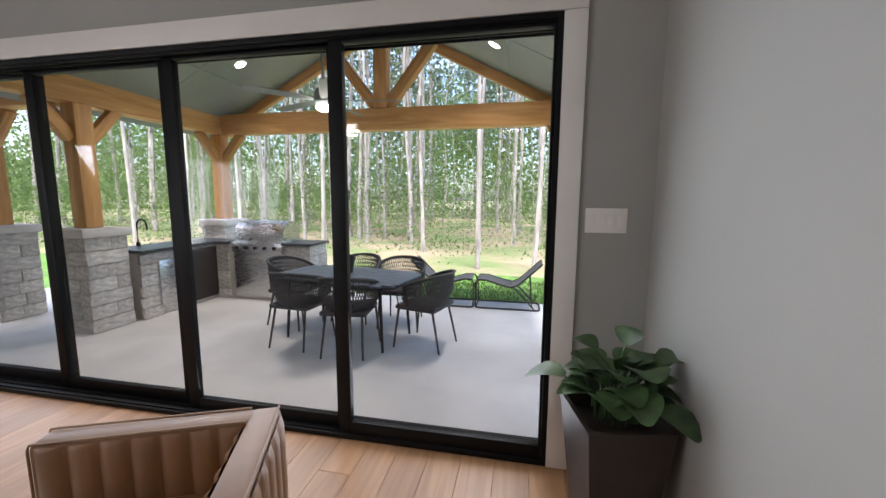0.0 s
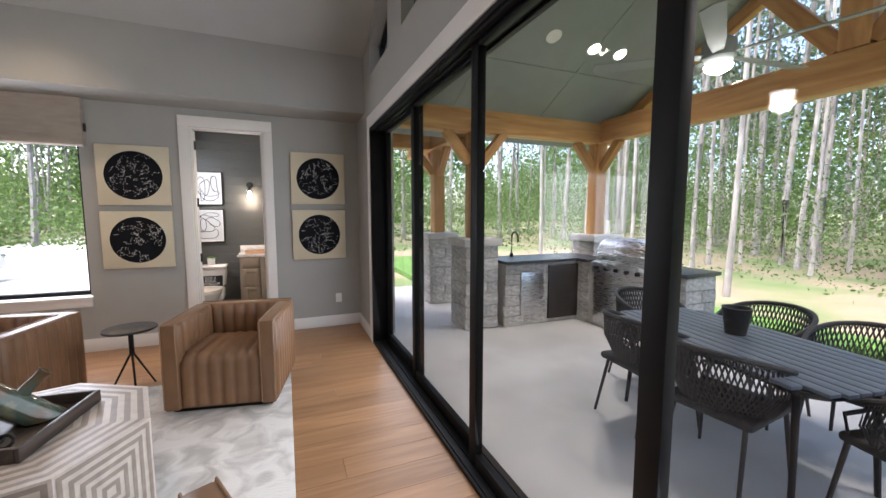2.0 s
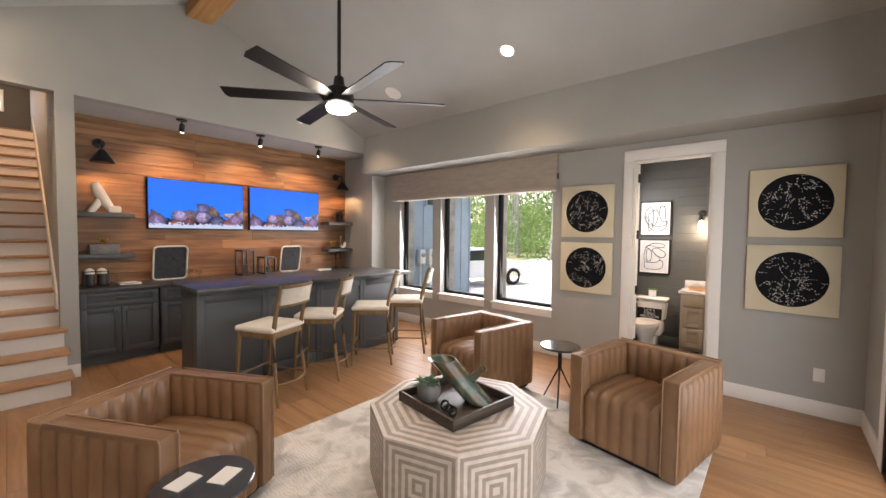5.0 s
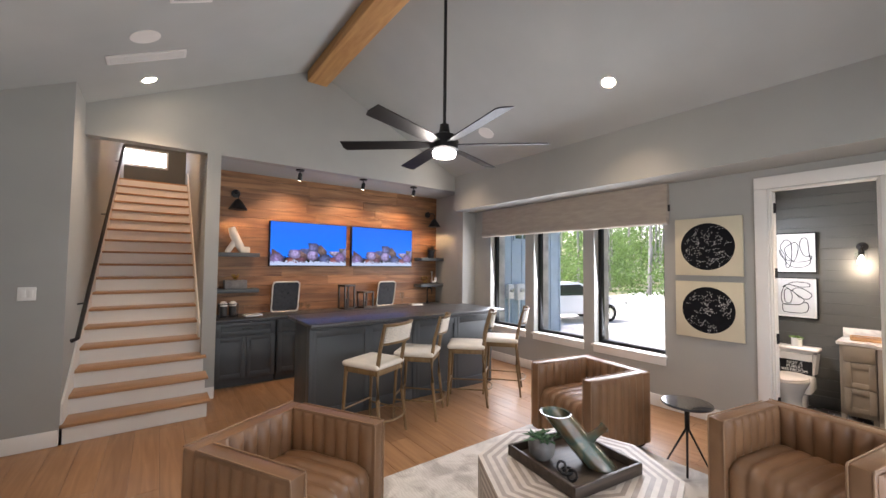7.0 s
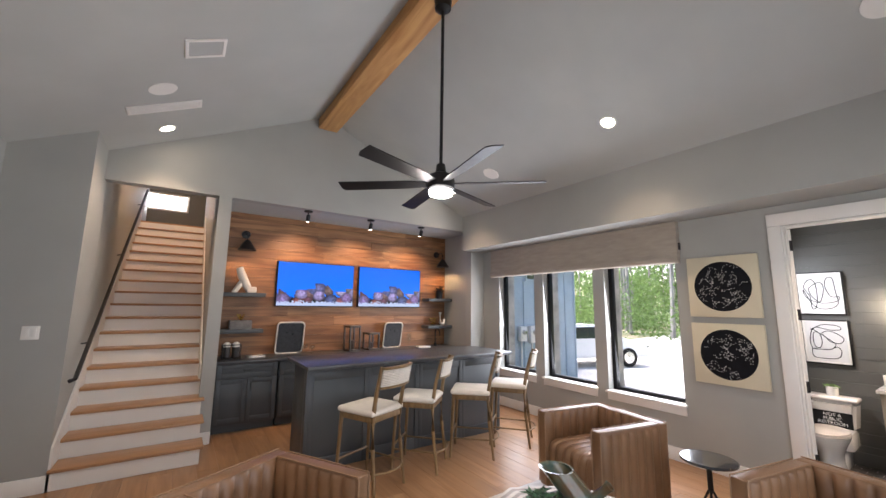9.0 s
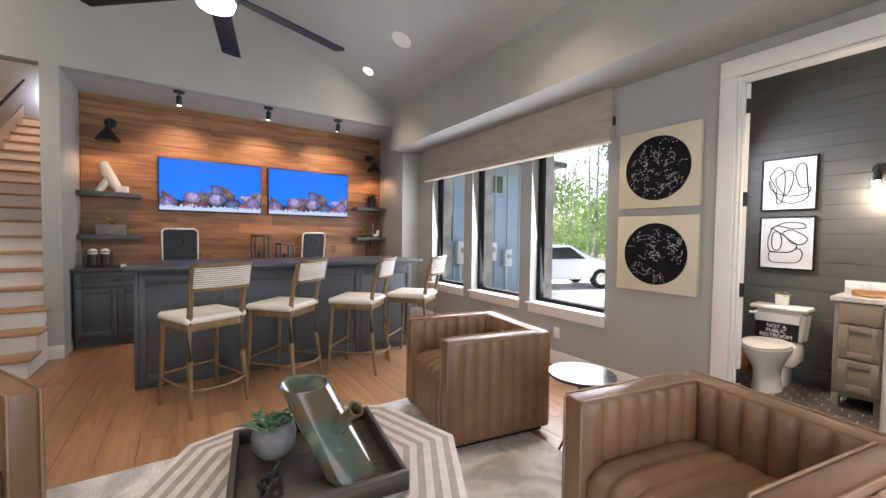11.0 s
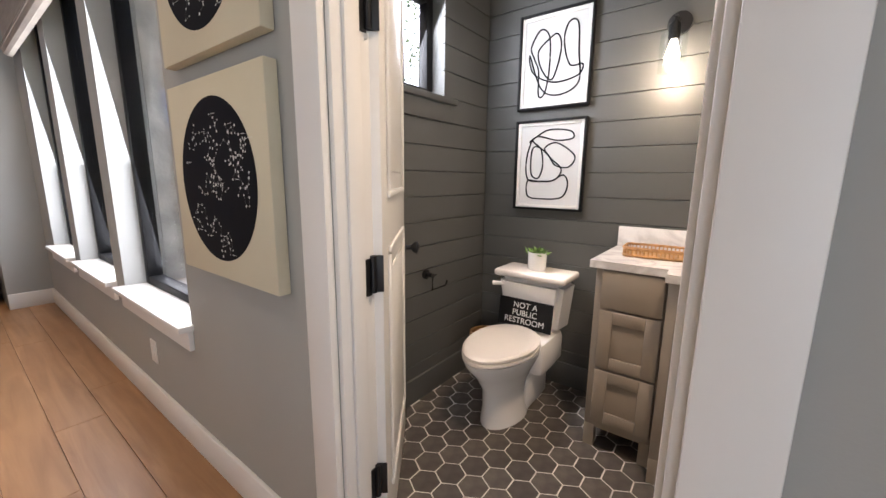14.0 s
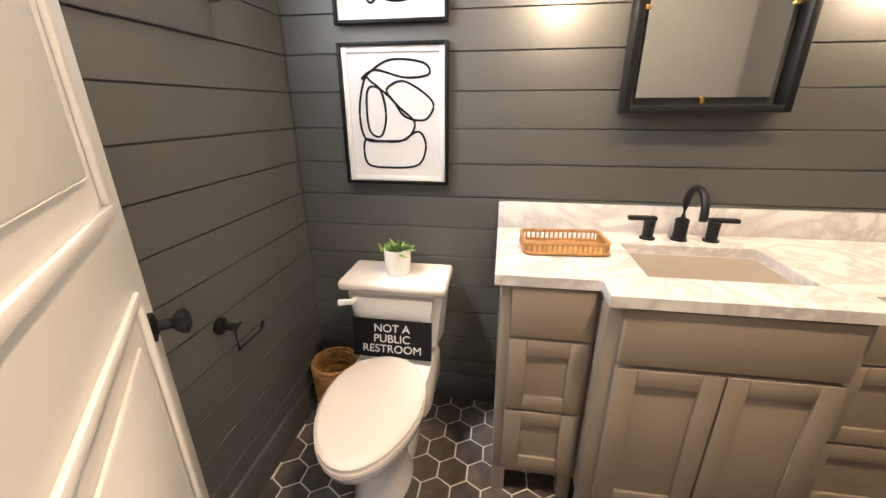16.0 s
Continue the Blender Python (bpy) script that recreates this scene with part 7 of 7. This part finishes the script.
# patio fan and lamps
pf = thing("patio_fan", "white ceiling fan with pale sage blades", "ceiling fan", PRX - 0.03, 1.95, 0)
QZ = 2.52
part("rod", rod(bmesh.new(), (0, 0, QZ + 0.1), (0, 0, PRZ - 0.01), 0.014), SOFFIT, pf)
part("motor", lathe(bmesh.new(), [(0.06, QZ - 0.05), (0.1, QZ), (0.1, QZ + 0.1), (0.05, QZ + 0.14)], 20), SOFFIT, pf)
part("light", lathe(bmesh.new(), [(0.03, QZ - 0.1), (0.075, QZ - 0.075), (0.085, QZ - 0.05)], 20), PATIOGLOW, pf, "glowing lamp lens")
for k in range(5):
    bm = prism(bmesh.new(), [(0.09, -0.03), (0.3, -0.05), (0.78, -0.06), (0.8, 0.0), (0.78, 0.06), (0.3, 0.05), (0.09, 0.03)], -0.004, 0.004)
    bmesh.ops.transform(bm, matrix=pose(0, 0, QZ + 0.02, 0, 0, 72 * k + 12) @ pose(0, 0, 0, 12, 0, 0), verts=bm.verts)
    part("blade", bm, SOFFIT, pf, smooth=0)
for x, y, lit in ((1.62, 2.47, 1), (1.62, 2.85, 1), (1.66, 1.88, 0), (5.06, 2.47, 1), (5.06, 2.85, 1)):
    s = 1 if x < PRX else -1
    t = new("patio_light" if lit else "patio_speaker")
    t.matrix_world = pose(x, y, patio_z(x) - 0.001, 0, -s * math.degrees(math.atan(PSL)), 0)
    tagged(t, "round recessed patio ceiling light, lit" if lit else "round white patio ceiling speaker", "ceiling light" if lit else "speaker", "patio lights" if lit else "")
    part("ring", lathe(bmesh.new(), [(0.083, -0.006), (0.085, -0.003), (0.085, 0)], 24), WHITE, t)
    if lit:
        part("lens", lathe(bmesh.new(), [(0.06, -0.009), (0.066, -0.006)], 20), PATIOGLOW, t, "glowing lens")
        spot(x, y, patio_z(x) - 0.04, 24, (x + 0.25 * s, y - 0.5, 0), 130, 1.0, (1.0, 0.9, 0.78), 0.06)
# stone face of the house beside the patio door
setting("wall_north_stone", box(bmesh.new(), -0.36, NY + 0.203, -0.3, 0.55, NY + 0.33, 2.9), STONE, "pale stone outer face of the house")

# ---- grounds ----
GZ = -0.32
bm = bmesh.new()
n, half = 40, 600.0
for i in range(n + 1):
    for j in range(n + 1):
        u, v = (i / n * 2 - 1), (j / n * 2 - 1)
        x, y = half * u * abs(u), half * v * abs(v)
        bm.verts.new((x, y, GZ - 0.02))
bm.verts.ensure_lookup_table()
for i in range(n):
    for j in range(n):
        k = i * (n + 1) + j
        bm.faces.new((bm.verts[k], bm.verts[k + 1], bm.verts[k + n + 2], bm.verts[k + n + 1]))
setting("ground", bm, WOODFLOOR, "pale woodland ground with pine straw and grass")
setting("lawn", prism(bmesh.new(), [(-9, 2.3), (-2.42, 2.3), (-2.42, 4.02), (2.72, 4.02), (2.72, 3.7), (5.9, 3.7), (5.9, 4.02), (8.22, 4.02), (8.22, 3.37), (12, 3.37), (12, 6.2), (5, 6.6), (-2, 6.1), (-9, 7)], GZ - 0.3, GZ + 0.12), LAWN, "bright green strip of lawn")
setting("driveway", prism(bmesh.new(), [(-30, -16), (-5.2, -12), (-4.7, -7.6), (-2.5, -5.2), (-3.0, -4.0), (-9, -4.6), (-30, -8)], GZ - 0.3, GZ), GRAVEL, "pale gravel driveway")

rng = random.Random(21)


def grass_tufts():
    verts, faces = [], []
    for k in range(9000):
        x, y = rng.uniform(2.75, 11), rng.uniform(3.72, 6.0)
        a, h = rng.uniform(0, math.tau), rng.uniform(0.03, 0.08)
        dx, dy = math.cos(a) * 0.012, math.sin(a) * 0.012
        i = len(verts)
        verts += [(x - dx, y - dy, GZ + 0.118), (x + dx, y + dy, GZ + 0.118), (x + rng.gauss(0, 0.02), y + rng.gauss(0, 0.02), GZ + 0.12 + h)]
        faces.append((i, i + 1, i + 2))
    me = bpy.data.meshes.new("grass")
    me.from_pydata(verts, [], faces)
    me.materials.append(LEAF)
    return tagged(new("grass", me), "short bright green lawn grass", "grass", kind="stuff")


grass_tufts()


def leaf_cloud(name, clumps, mat, label, seed):
    """Many small leaves gathered in clumps: clumps are (x, y, z, spread, height, leaves, size)."""
    r_ = np.random.RandomState(seed)
    P, F = [], []
    base_i = 0
    for x, y, z, sp, hh, n, size in clumps:
        c = np.stack([r_.normal(x, sp, n), r_.normal(y, sp, n), r_.normal(z, hh, n)], 1)
        c[:, 2] = np.maximum(c[:, 2], GZ + 0.05)
        d = r_.normal(size=(n, 3))
        d /= np.linalg.norm(d, axis=1, keepdims=True)
        e = np.cross(d, r_.normal(size=(n, 3)))
        e /= np.linalg.norm(e, axis=1, keepdims=True)
        s = size * r_.uniform(0.5, 1.3, (n, 1))
        quad = np.stack([c - d * s, c + e * s * 0.45, c + d * s, c - e * s * 0.45], 1)
        P.append(quad.reshape(-1, 3))
        F.append(base_i + np.arange(4 * n).reshape(-1, 4))
        base_i += 4 * n
    me = bpy.data.meshes.new(name)
    me.from_pydata(np.concatenate(P).tolist(), [], np.concatenate(F).tolist())
    me.materials.append(mat)
    return tagged(new(name, me), label, "foliage", kind="stuff")


def trunk(bm, x, y, h, r, lean, wig, seg=8):
    pts, rad = [], []
    n = 9
    for k in range(n + 1):
        f = k / n
        pts.append((x + lean * h * f + wig * math.sin(3 * f * math.pi + x), y + wig * math.cos(4 * f + y), GZ - 0.3 + (h + 0.3) * f))
        rad.append(r * (1 - 0.75 * f) * (1.25 if k == 0 else 1))
    tube(bm, pts, rad, seg)
    return pts


# the near trees, one by one
near = []
while len(near) < 26:
    x, y = rng.uniform(-9, 13), rng.uniform(7.2, 15)
    if all((x - a) ** 2 + (y - b) ** 2 > 1.1 for a, b in near):
        near.append((x, y))
for x, y in near:
    t = thing("tree", "tall slender pale-barked woodland tree with sparse crown", "tree", 0, 0, 0, 0, "near trees")
    h = rng.uniform(15, 22)
    bm = bmesh.new()
    pts = trunk(bm, x, y, h, rng.uniform(0.05, 0.085), rng.gauss(0, 0.015), rng.uniform(0.02, 0.14))
    for k in range(10):
        p = Vector(pts[rng.randint(5, 9)])
        a = rng.uniform(0, math.tau)
        q = p + Vector((math.cos(a), math.sin(a), 0.5)) * rng.uniform(0.7, 1.8)
        rod(bm, p, q, 0.03, 0.008, 5)
    part("trunk", bm, BARK, t)
    cl = [(pts[k][0] + rng.gauss(0, 0.8), pts[k][1] + rng.gauss(0, 0.8), pts[k][2] + rng.gauss(0, 0.6), 0.55, 0.38, 150, 0.075) for k in (5, 6, 7, 8, 9, 9) for _ in range(2)]
    ob = leaf_cloud("crown", cl, PINE, "thin dark green crown", int(abs(x * 1000)))
    ob.parent = t
    for key in ("category", "label"):
        del ob[key]

# the woods behind, too many to count
bm = bmesh.new()
clumps, pines = [], []
for k in range(270):
    if k < 170:
        x, y = rng.uniform(-30, 34), rng.uniform(13, 48)
    else:
        x, y = rng.uniform(-60, -17), rng.uniform(-30, 14)
    h = rng.uniform(14, 24)
    pts = trunk(bm, x, y, h, rng.uniform(0.07, 0.17), rng.gauss(0, 0.02), rng.uniform(0.02, 0.2), 6)
    far = y if k < 170 else -x
    for q in (5, 7, 9):
        pines.append((pts[q][0] + rng.gauss(0, 1), pts[q][1] + rng.gauss(0, 1), pts[q][2], 1.1, 0.8, 130, 0.1 + far * 0.0035))
tagged(part("woodland_trunks", bm, BARK), "many slender pale trunks of the woods behind the house", "trees", kind="stuff")
for k in range(660):
    if k < 460:
        x, y = rng.uniform(-34, 36), 11 + 30 * rng.random() ** 1.3
        z = rng.uniform(-0.2, 1.0) + rng.random() ** 1.4 * (y - 9) * 0.45
        clumps.append((x, y, z, 1.2, 0.9, 520, 0.034 + y * 0.0017))
    else:
        x, y = -14 - 40 * rng.random(), rng.uniform(-40, 12)
        z = rng.uniform(-0.2, 1.2) + rng.random() ** 2 * 5
        clumps.append((x, y, z, 1.25, 0.9, 400, 0.075 - x * 0.0026))
leaf_cloud("undergrowth", clumps, LEAF, "dense bright green undergrowth and shrubs of the woods", 7)
leaf_cloud("pine_crowns", pines, PINE, "dark green crowns of the woods", 8)
far = [(-80 + 3.2 * k, 52 + rng.uniform(-3, 6), rng.uniform(0, 17), 2.4, 3.4, 560, 0.3) for k in range(52)]
far += [(-62 + rng.uniform(-4, 4), -70 + 3.2 * k, rng.uniform(0, 9), 2.2, 2.6, 520, 0.32) for k in range(42)]
far += [(-70 + 3.0 * k, 60 + rng.uniform(-3, 6), rng.uniform(2, 22), 2.6, 3.6, 620, 0.5) for k in range(52)]
far += [(-72 + rng.uniform(-4, 4), -66 + 3.2 * k, rng.uniform(1, 15), 2.6, 3.2, 560, 0.55) for k in range(40)]
leaf_cloud("far_woods", far, LEAF, "distant wall of green woods", 11)
bed = [(rng.uniform(-2.6, -1.0), rng.uniform(-5.6, -2.8), GZ + rng.uniform(0, 0.25), 0.16, 0.1, 60, 0.05) for _ in range(26)]
leaf_cloud("flower_bed", bed, LEAF, "low green shrubs in the bed under the windows", 15)

# neighbouring wing with board and batten siding
wg = thing("garage_wing", "blue-grey board and batten wing of the house", "building")
GX0, GX1, GYF, GH = -4.6, -0.37, -7.55, 3.1
part("wall", box(bmesh.new(), GX0, -12, GZ - 0.2, GX1, GYF, GH), SIDING, wg)
for k in range(11):
    x = GX0 + 0.05 + 0.4 * k
    part("batten", box(bmesh.new(), x - 0.02, GYF, GZ + 0.1, x + 0.02, GYF + 0.018, GH), SIDING, wg)
for k in range(8):
    y = -12 + 0.2 + 0.5 * k
    part("batten", box(bmesh.new(), GX0 - 0.018, y - 0.02, GZ + 0.1, GX0, y + 0.02, GH), SIDING, wg)
bm = prism(bmesh.new(), [(GYF + 0.45, GH), (GYF + 0.45, GH + 0.12), (-9.8, GH + 1.4), (-12.5, GH + 0.2), (-12.5, GH)], GX0 - 0.4, GX1, "x")
part("roof", bm, CHARWALL, wg, smooth=0)
for x, z, w, h in ((-1.75, 1.15, 0.6, 0.7), (-0.85, 1.15, 0.5, 0.7), (-3.2, 2.3, 0.6, 0.5)):
    bm = bmesh.new()
    for q in ((x, z, x + w, z + 0.05), (x, z + h - 0.05, x + w, z + h), (x, z + 0.05, x + 0.05, z + h - 0.05), (x + w - 0.05, z + 0.05, x + w, z + h - 0.05)):
        box(bm, q[0], GYF, q[1], q[2], GYF + 0.035, q[3])
    wf = part("window", bm, SIDING, wg)
    part("pane", box(bmesh.new(), x + 0.05, GYF + 0.004, z + 0.05, x + w - 0.05, GYF + 0.012, z + h - 0.05), material("dim_pane", (0.09, 0.11, 0.08), 0.08, vary=0.3, scale=4, bump=0), wf)
for x, z, w, h in ((-2.9, 0.75, 0.26, 0.42), (-2.5, 0.8, 0.2, 0.36), (-3.4, 0.6, 0.22, 0.4), (-2.05, 0.7, 0.28, 0.5)):
    m_ = thing("meter_box", "pale grey utility meter box on the siding", "meter box", 0, 0, 0, 0, "meter boxes")
    part("case", box(bmesh.new(), x, GYF + 0.02, z, x + w, GYF + 0.14, z + h, 0.01), WHITE, m_)
    bm = lathe(bmesh.new(), [(0.06, 0), (0.06, 0.04), (0.045, 0.06)], 18)
    bmesh.ops.transform(bm, matrix=pose(x + w / 2, GYF + 0.14, z + h * 0.62, -90, 0, 0), verts=bm.verts)
    part("dial", bm, STEEL, m_)
    part("conduit", rod(bmesh.new(), (x + w / 2, GYF + 0.05, GZ), (x + w / 2, GYF + 0.05, z), 0.02), WHITE, m_)

# white car
car = thing("car", "white saloon car parked on the gravel", "car", -7.0, -9.35, GZ, 156)
side = [(-2.2, 0.3), (-2.25, 0.62), (-2.1, 0.82), (-1.5, 0.9), (-0.95, 1.36), (0.35, 1.4), (1.05, 0.95), (1.95, 0.82), (2.25, 0.6), (2.25, 0.3)]
bm = prism(bmesh.new(), side, -0.85, 0.85, "y")
bmesh.ops.bevel(bm, geom=list(bm.edges), offset=0.07, segments=3, affect="EDGES")
part("body", bm, WHITECAR, car)
PANE = material("car_glass", (0.02, 0.025, 0.03), 0.05, vary=0, bump=0)
for s in (-1, 1):
    bm = prism(bmesh.new(), [(-1.3, 0.93), (-0.9, 1.3), (0.3, 1.33), (0.85, 0.96)], s * 0.845, s * 0.856, "y")
    part("side_window", bm, PANE, car, smooth=0)
for x in (-1.4, 1.4):
    for s in (-1, 1):
        wh = part("wheel", lathe(bmesh.new(), [(0.2, -0.1), (0.31, -0.09), (0.32, 0.0), (0.31, 0.09), (0.2, 0.1)], 28), BLACK, car)
        wh.matrix_basis = pose(x, s * 0.79, 0.32, 90, 0, 0)
        rm = part("rim", lathe(bmesh.new(), [(0.03, -0.105 if s > 0 else 0.105), (0.19, -0.102 if s > 0 else 0.102), (0.2, -0.08 if s > 0 else 0.08)], 20), STEEL, wh)
for s in (-1, 1):
    part("headlight", box(bmesh.new(), 2.12, s * 0.62 - 0.16, 0.58, 2.27, s * 0.62 + 0.16, 0.72, 0.03), STEEL, car)

# ---- pieces of floors and walls ----
floor_ob = bpy.data.objects["floor"]
rng = random.Random(31)
PLANKS = []
for L in (1.1, 1.5, 1.9, 2.2):
    PLANKS.append((L, finish(box(bmesh.new(), 0.0008, 0.0008, -0.011, 0.1892, L - 0.0008, 0.0, 0.0012, seg=1), "plank", OAK, 0)))
x = 0.0
while x < 6.15:
    y = -7.08 - rng.uniform(0, 0.9)
    while y < NY - 0.05:
        L, me = PLANKS[rng.randrange(4)]
        if y + L > NY - 0.3:
            L = NY - y
            me = finish(box(bmesh.new(), 0.0008, 0.0008, -0.011, 0.1892, L - 0.0008, 0.0, 0.0012, seg=1), "plank", OAK, 0)
        piece("plank", me, floor_ob, x, y, 0.0)
        y += L
    x += 0.19

# hexagon tiles of the bathroom
bath = bpy.data.objects["floor_bath"]
FLAT = 0.112
rad = FLAT / math.sqrt(3)
bm = bmesh.new()
prism(bm, [((rad - 0.0036) * math.cos(k * math.pi / 3), (rad - 0.0036) * math.sin(k * math.pi / 3)) for k in range(6)], -0.0035, 0.0008)
HEXME = finish(bm, "tile", HEX, 0)
i = 0
xx = BX + 0.02
while xx < -0.1:
    yy = BS + 0.02 + (FLAT / 2 if i % 2 else 0)
    while yy < BN:
        piece("tile", HEXME, bath, xx, yy, 0.0)
        yy += FLAT
    xx += 1.5 * rad
    i += 1

# shiplap boards
PIT = 0.129


def boards(parent, spans, fixed, z0, z1, axis, mat, pitch, lengths=None, thick=0.012, seed=0):
    r_ = random.Random(seed)
    z = z0
    while z < z1 - 0.01:
        h = min(pitch, z1 - z)
        for a, b, c, d in spans:
            if not c <= z + h / 2 < d:
                continue
            s = a
            while s < b - 1e-3:
                L = b - s if not lengths else min(b - s, r_.uniform(*lengths))
                if b - s - L < 0.25:
                    L = b - s
                u0, u1 = s + (0.0008 if lengths else 0), s + L - (0.0008 if lengths else 0)
                q = (u0, fixed - thick, z + 0.0018, u1, fixed, z + h - 0.0018) if axis == "y" else (fixed - thick, u0, z + 0.0018, fixed, u1, z + h - 0.0018)
                c0 = Vector(((q[0] + q[3]) / 2, (q[1] + q[4]) / 2, (q[2] + q[5]) / 2))
                ob = new("board", finish(box(bmesh.new(), q[0] - c0.x, q[1] - c0.y, q[2] - c0.z, q[3] - c0.x, q[4] - c0.y, q[5] - c0.z, 0.0015, seg=1), "board", mat, 0))
                ob.parent = parent
                ob.location = c0
                s += L
        z += h


wwest, wsouth = bpy.data.objects["wall_bath_west"], bpy.data.objects["wall_bath_south"]
boards(wwest, [(BS, BN, 0, 9)], BX, 0.082, BH, "x", CHARWALL, PIT)
boards(wsouth, [(BX, -0.12, 0, BW[2] - 0.04), (BX, BW[0], BW[2] - 0.04, BW[3]), (BW[1], -0.12, BW[2] - 0.04, BW[3]), (BX, -0.12, BW[3], 9)], BS, 0.082, BH, "y", CHARWALL, PIT)
bm = box(bmesh.new(), BX - 0.012, BS, 0, BX + 0.014, -1.43, 0.138, 0.003)
box(bm, BX + 0.014, BS - 0.012, 0, -0.12, BS + 0.014, 0.138, 0.003)
setting("baseboard_bath", bm, CHARWALL, "charcoal painted baseboard")
boards(bpy.data.objects["wall_bar_back"], [(AL, AR, 0, 9)], BACK, 0.0, HEAD, "y", BARWALL, 0.145, (0.9, 1.9), 0.014, 5)
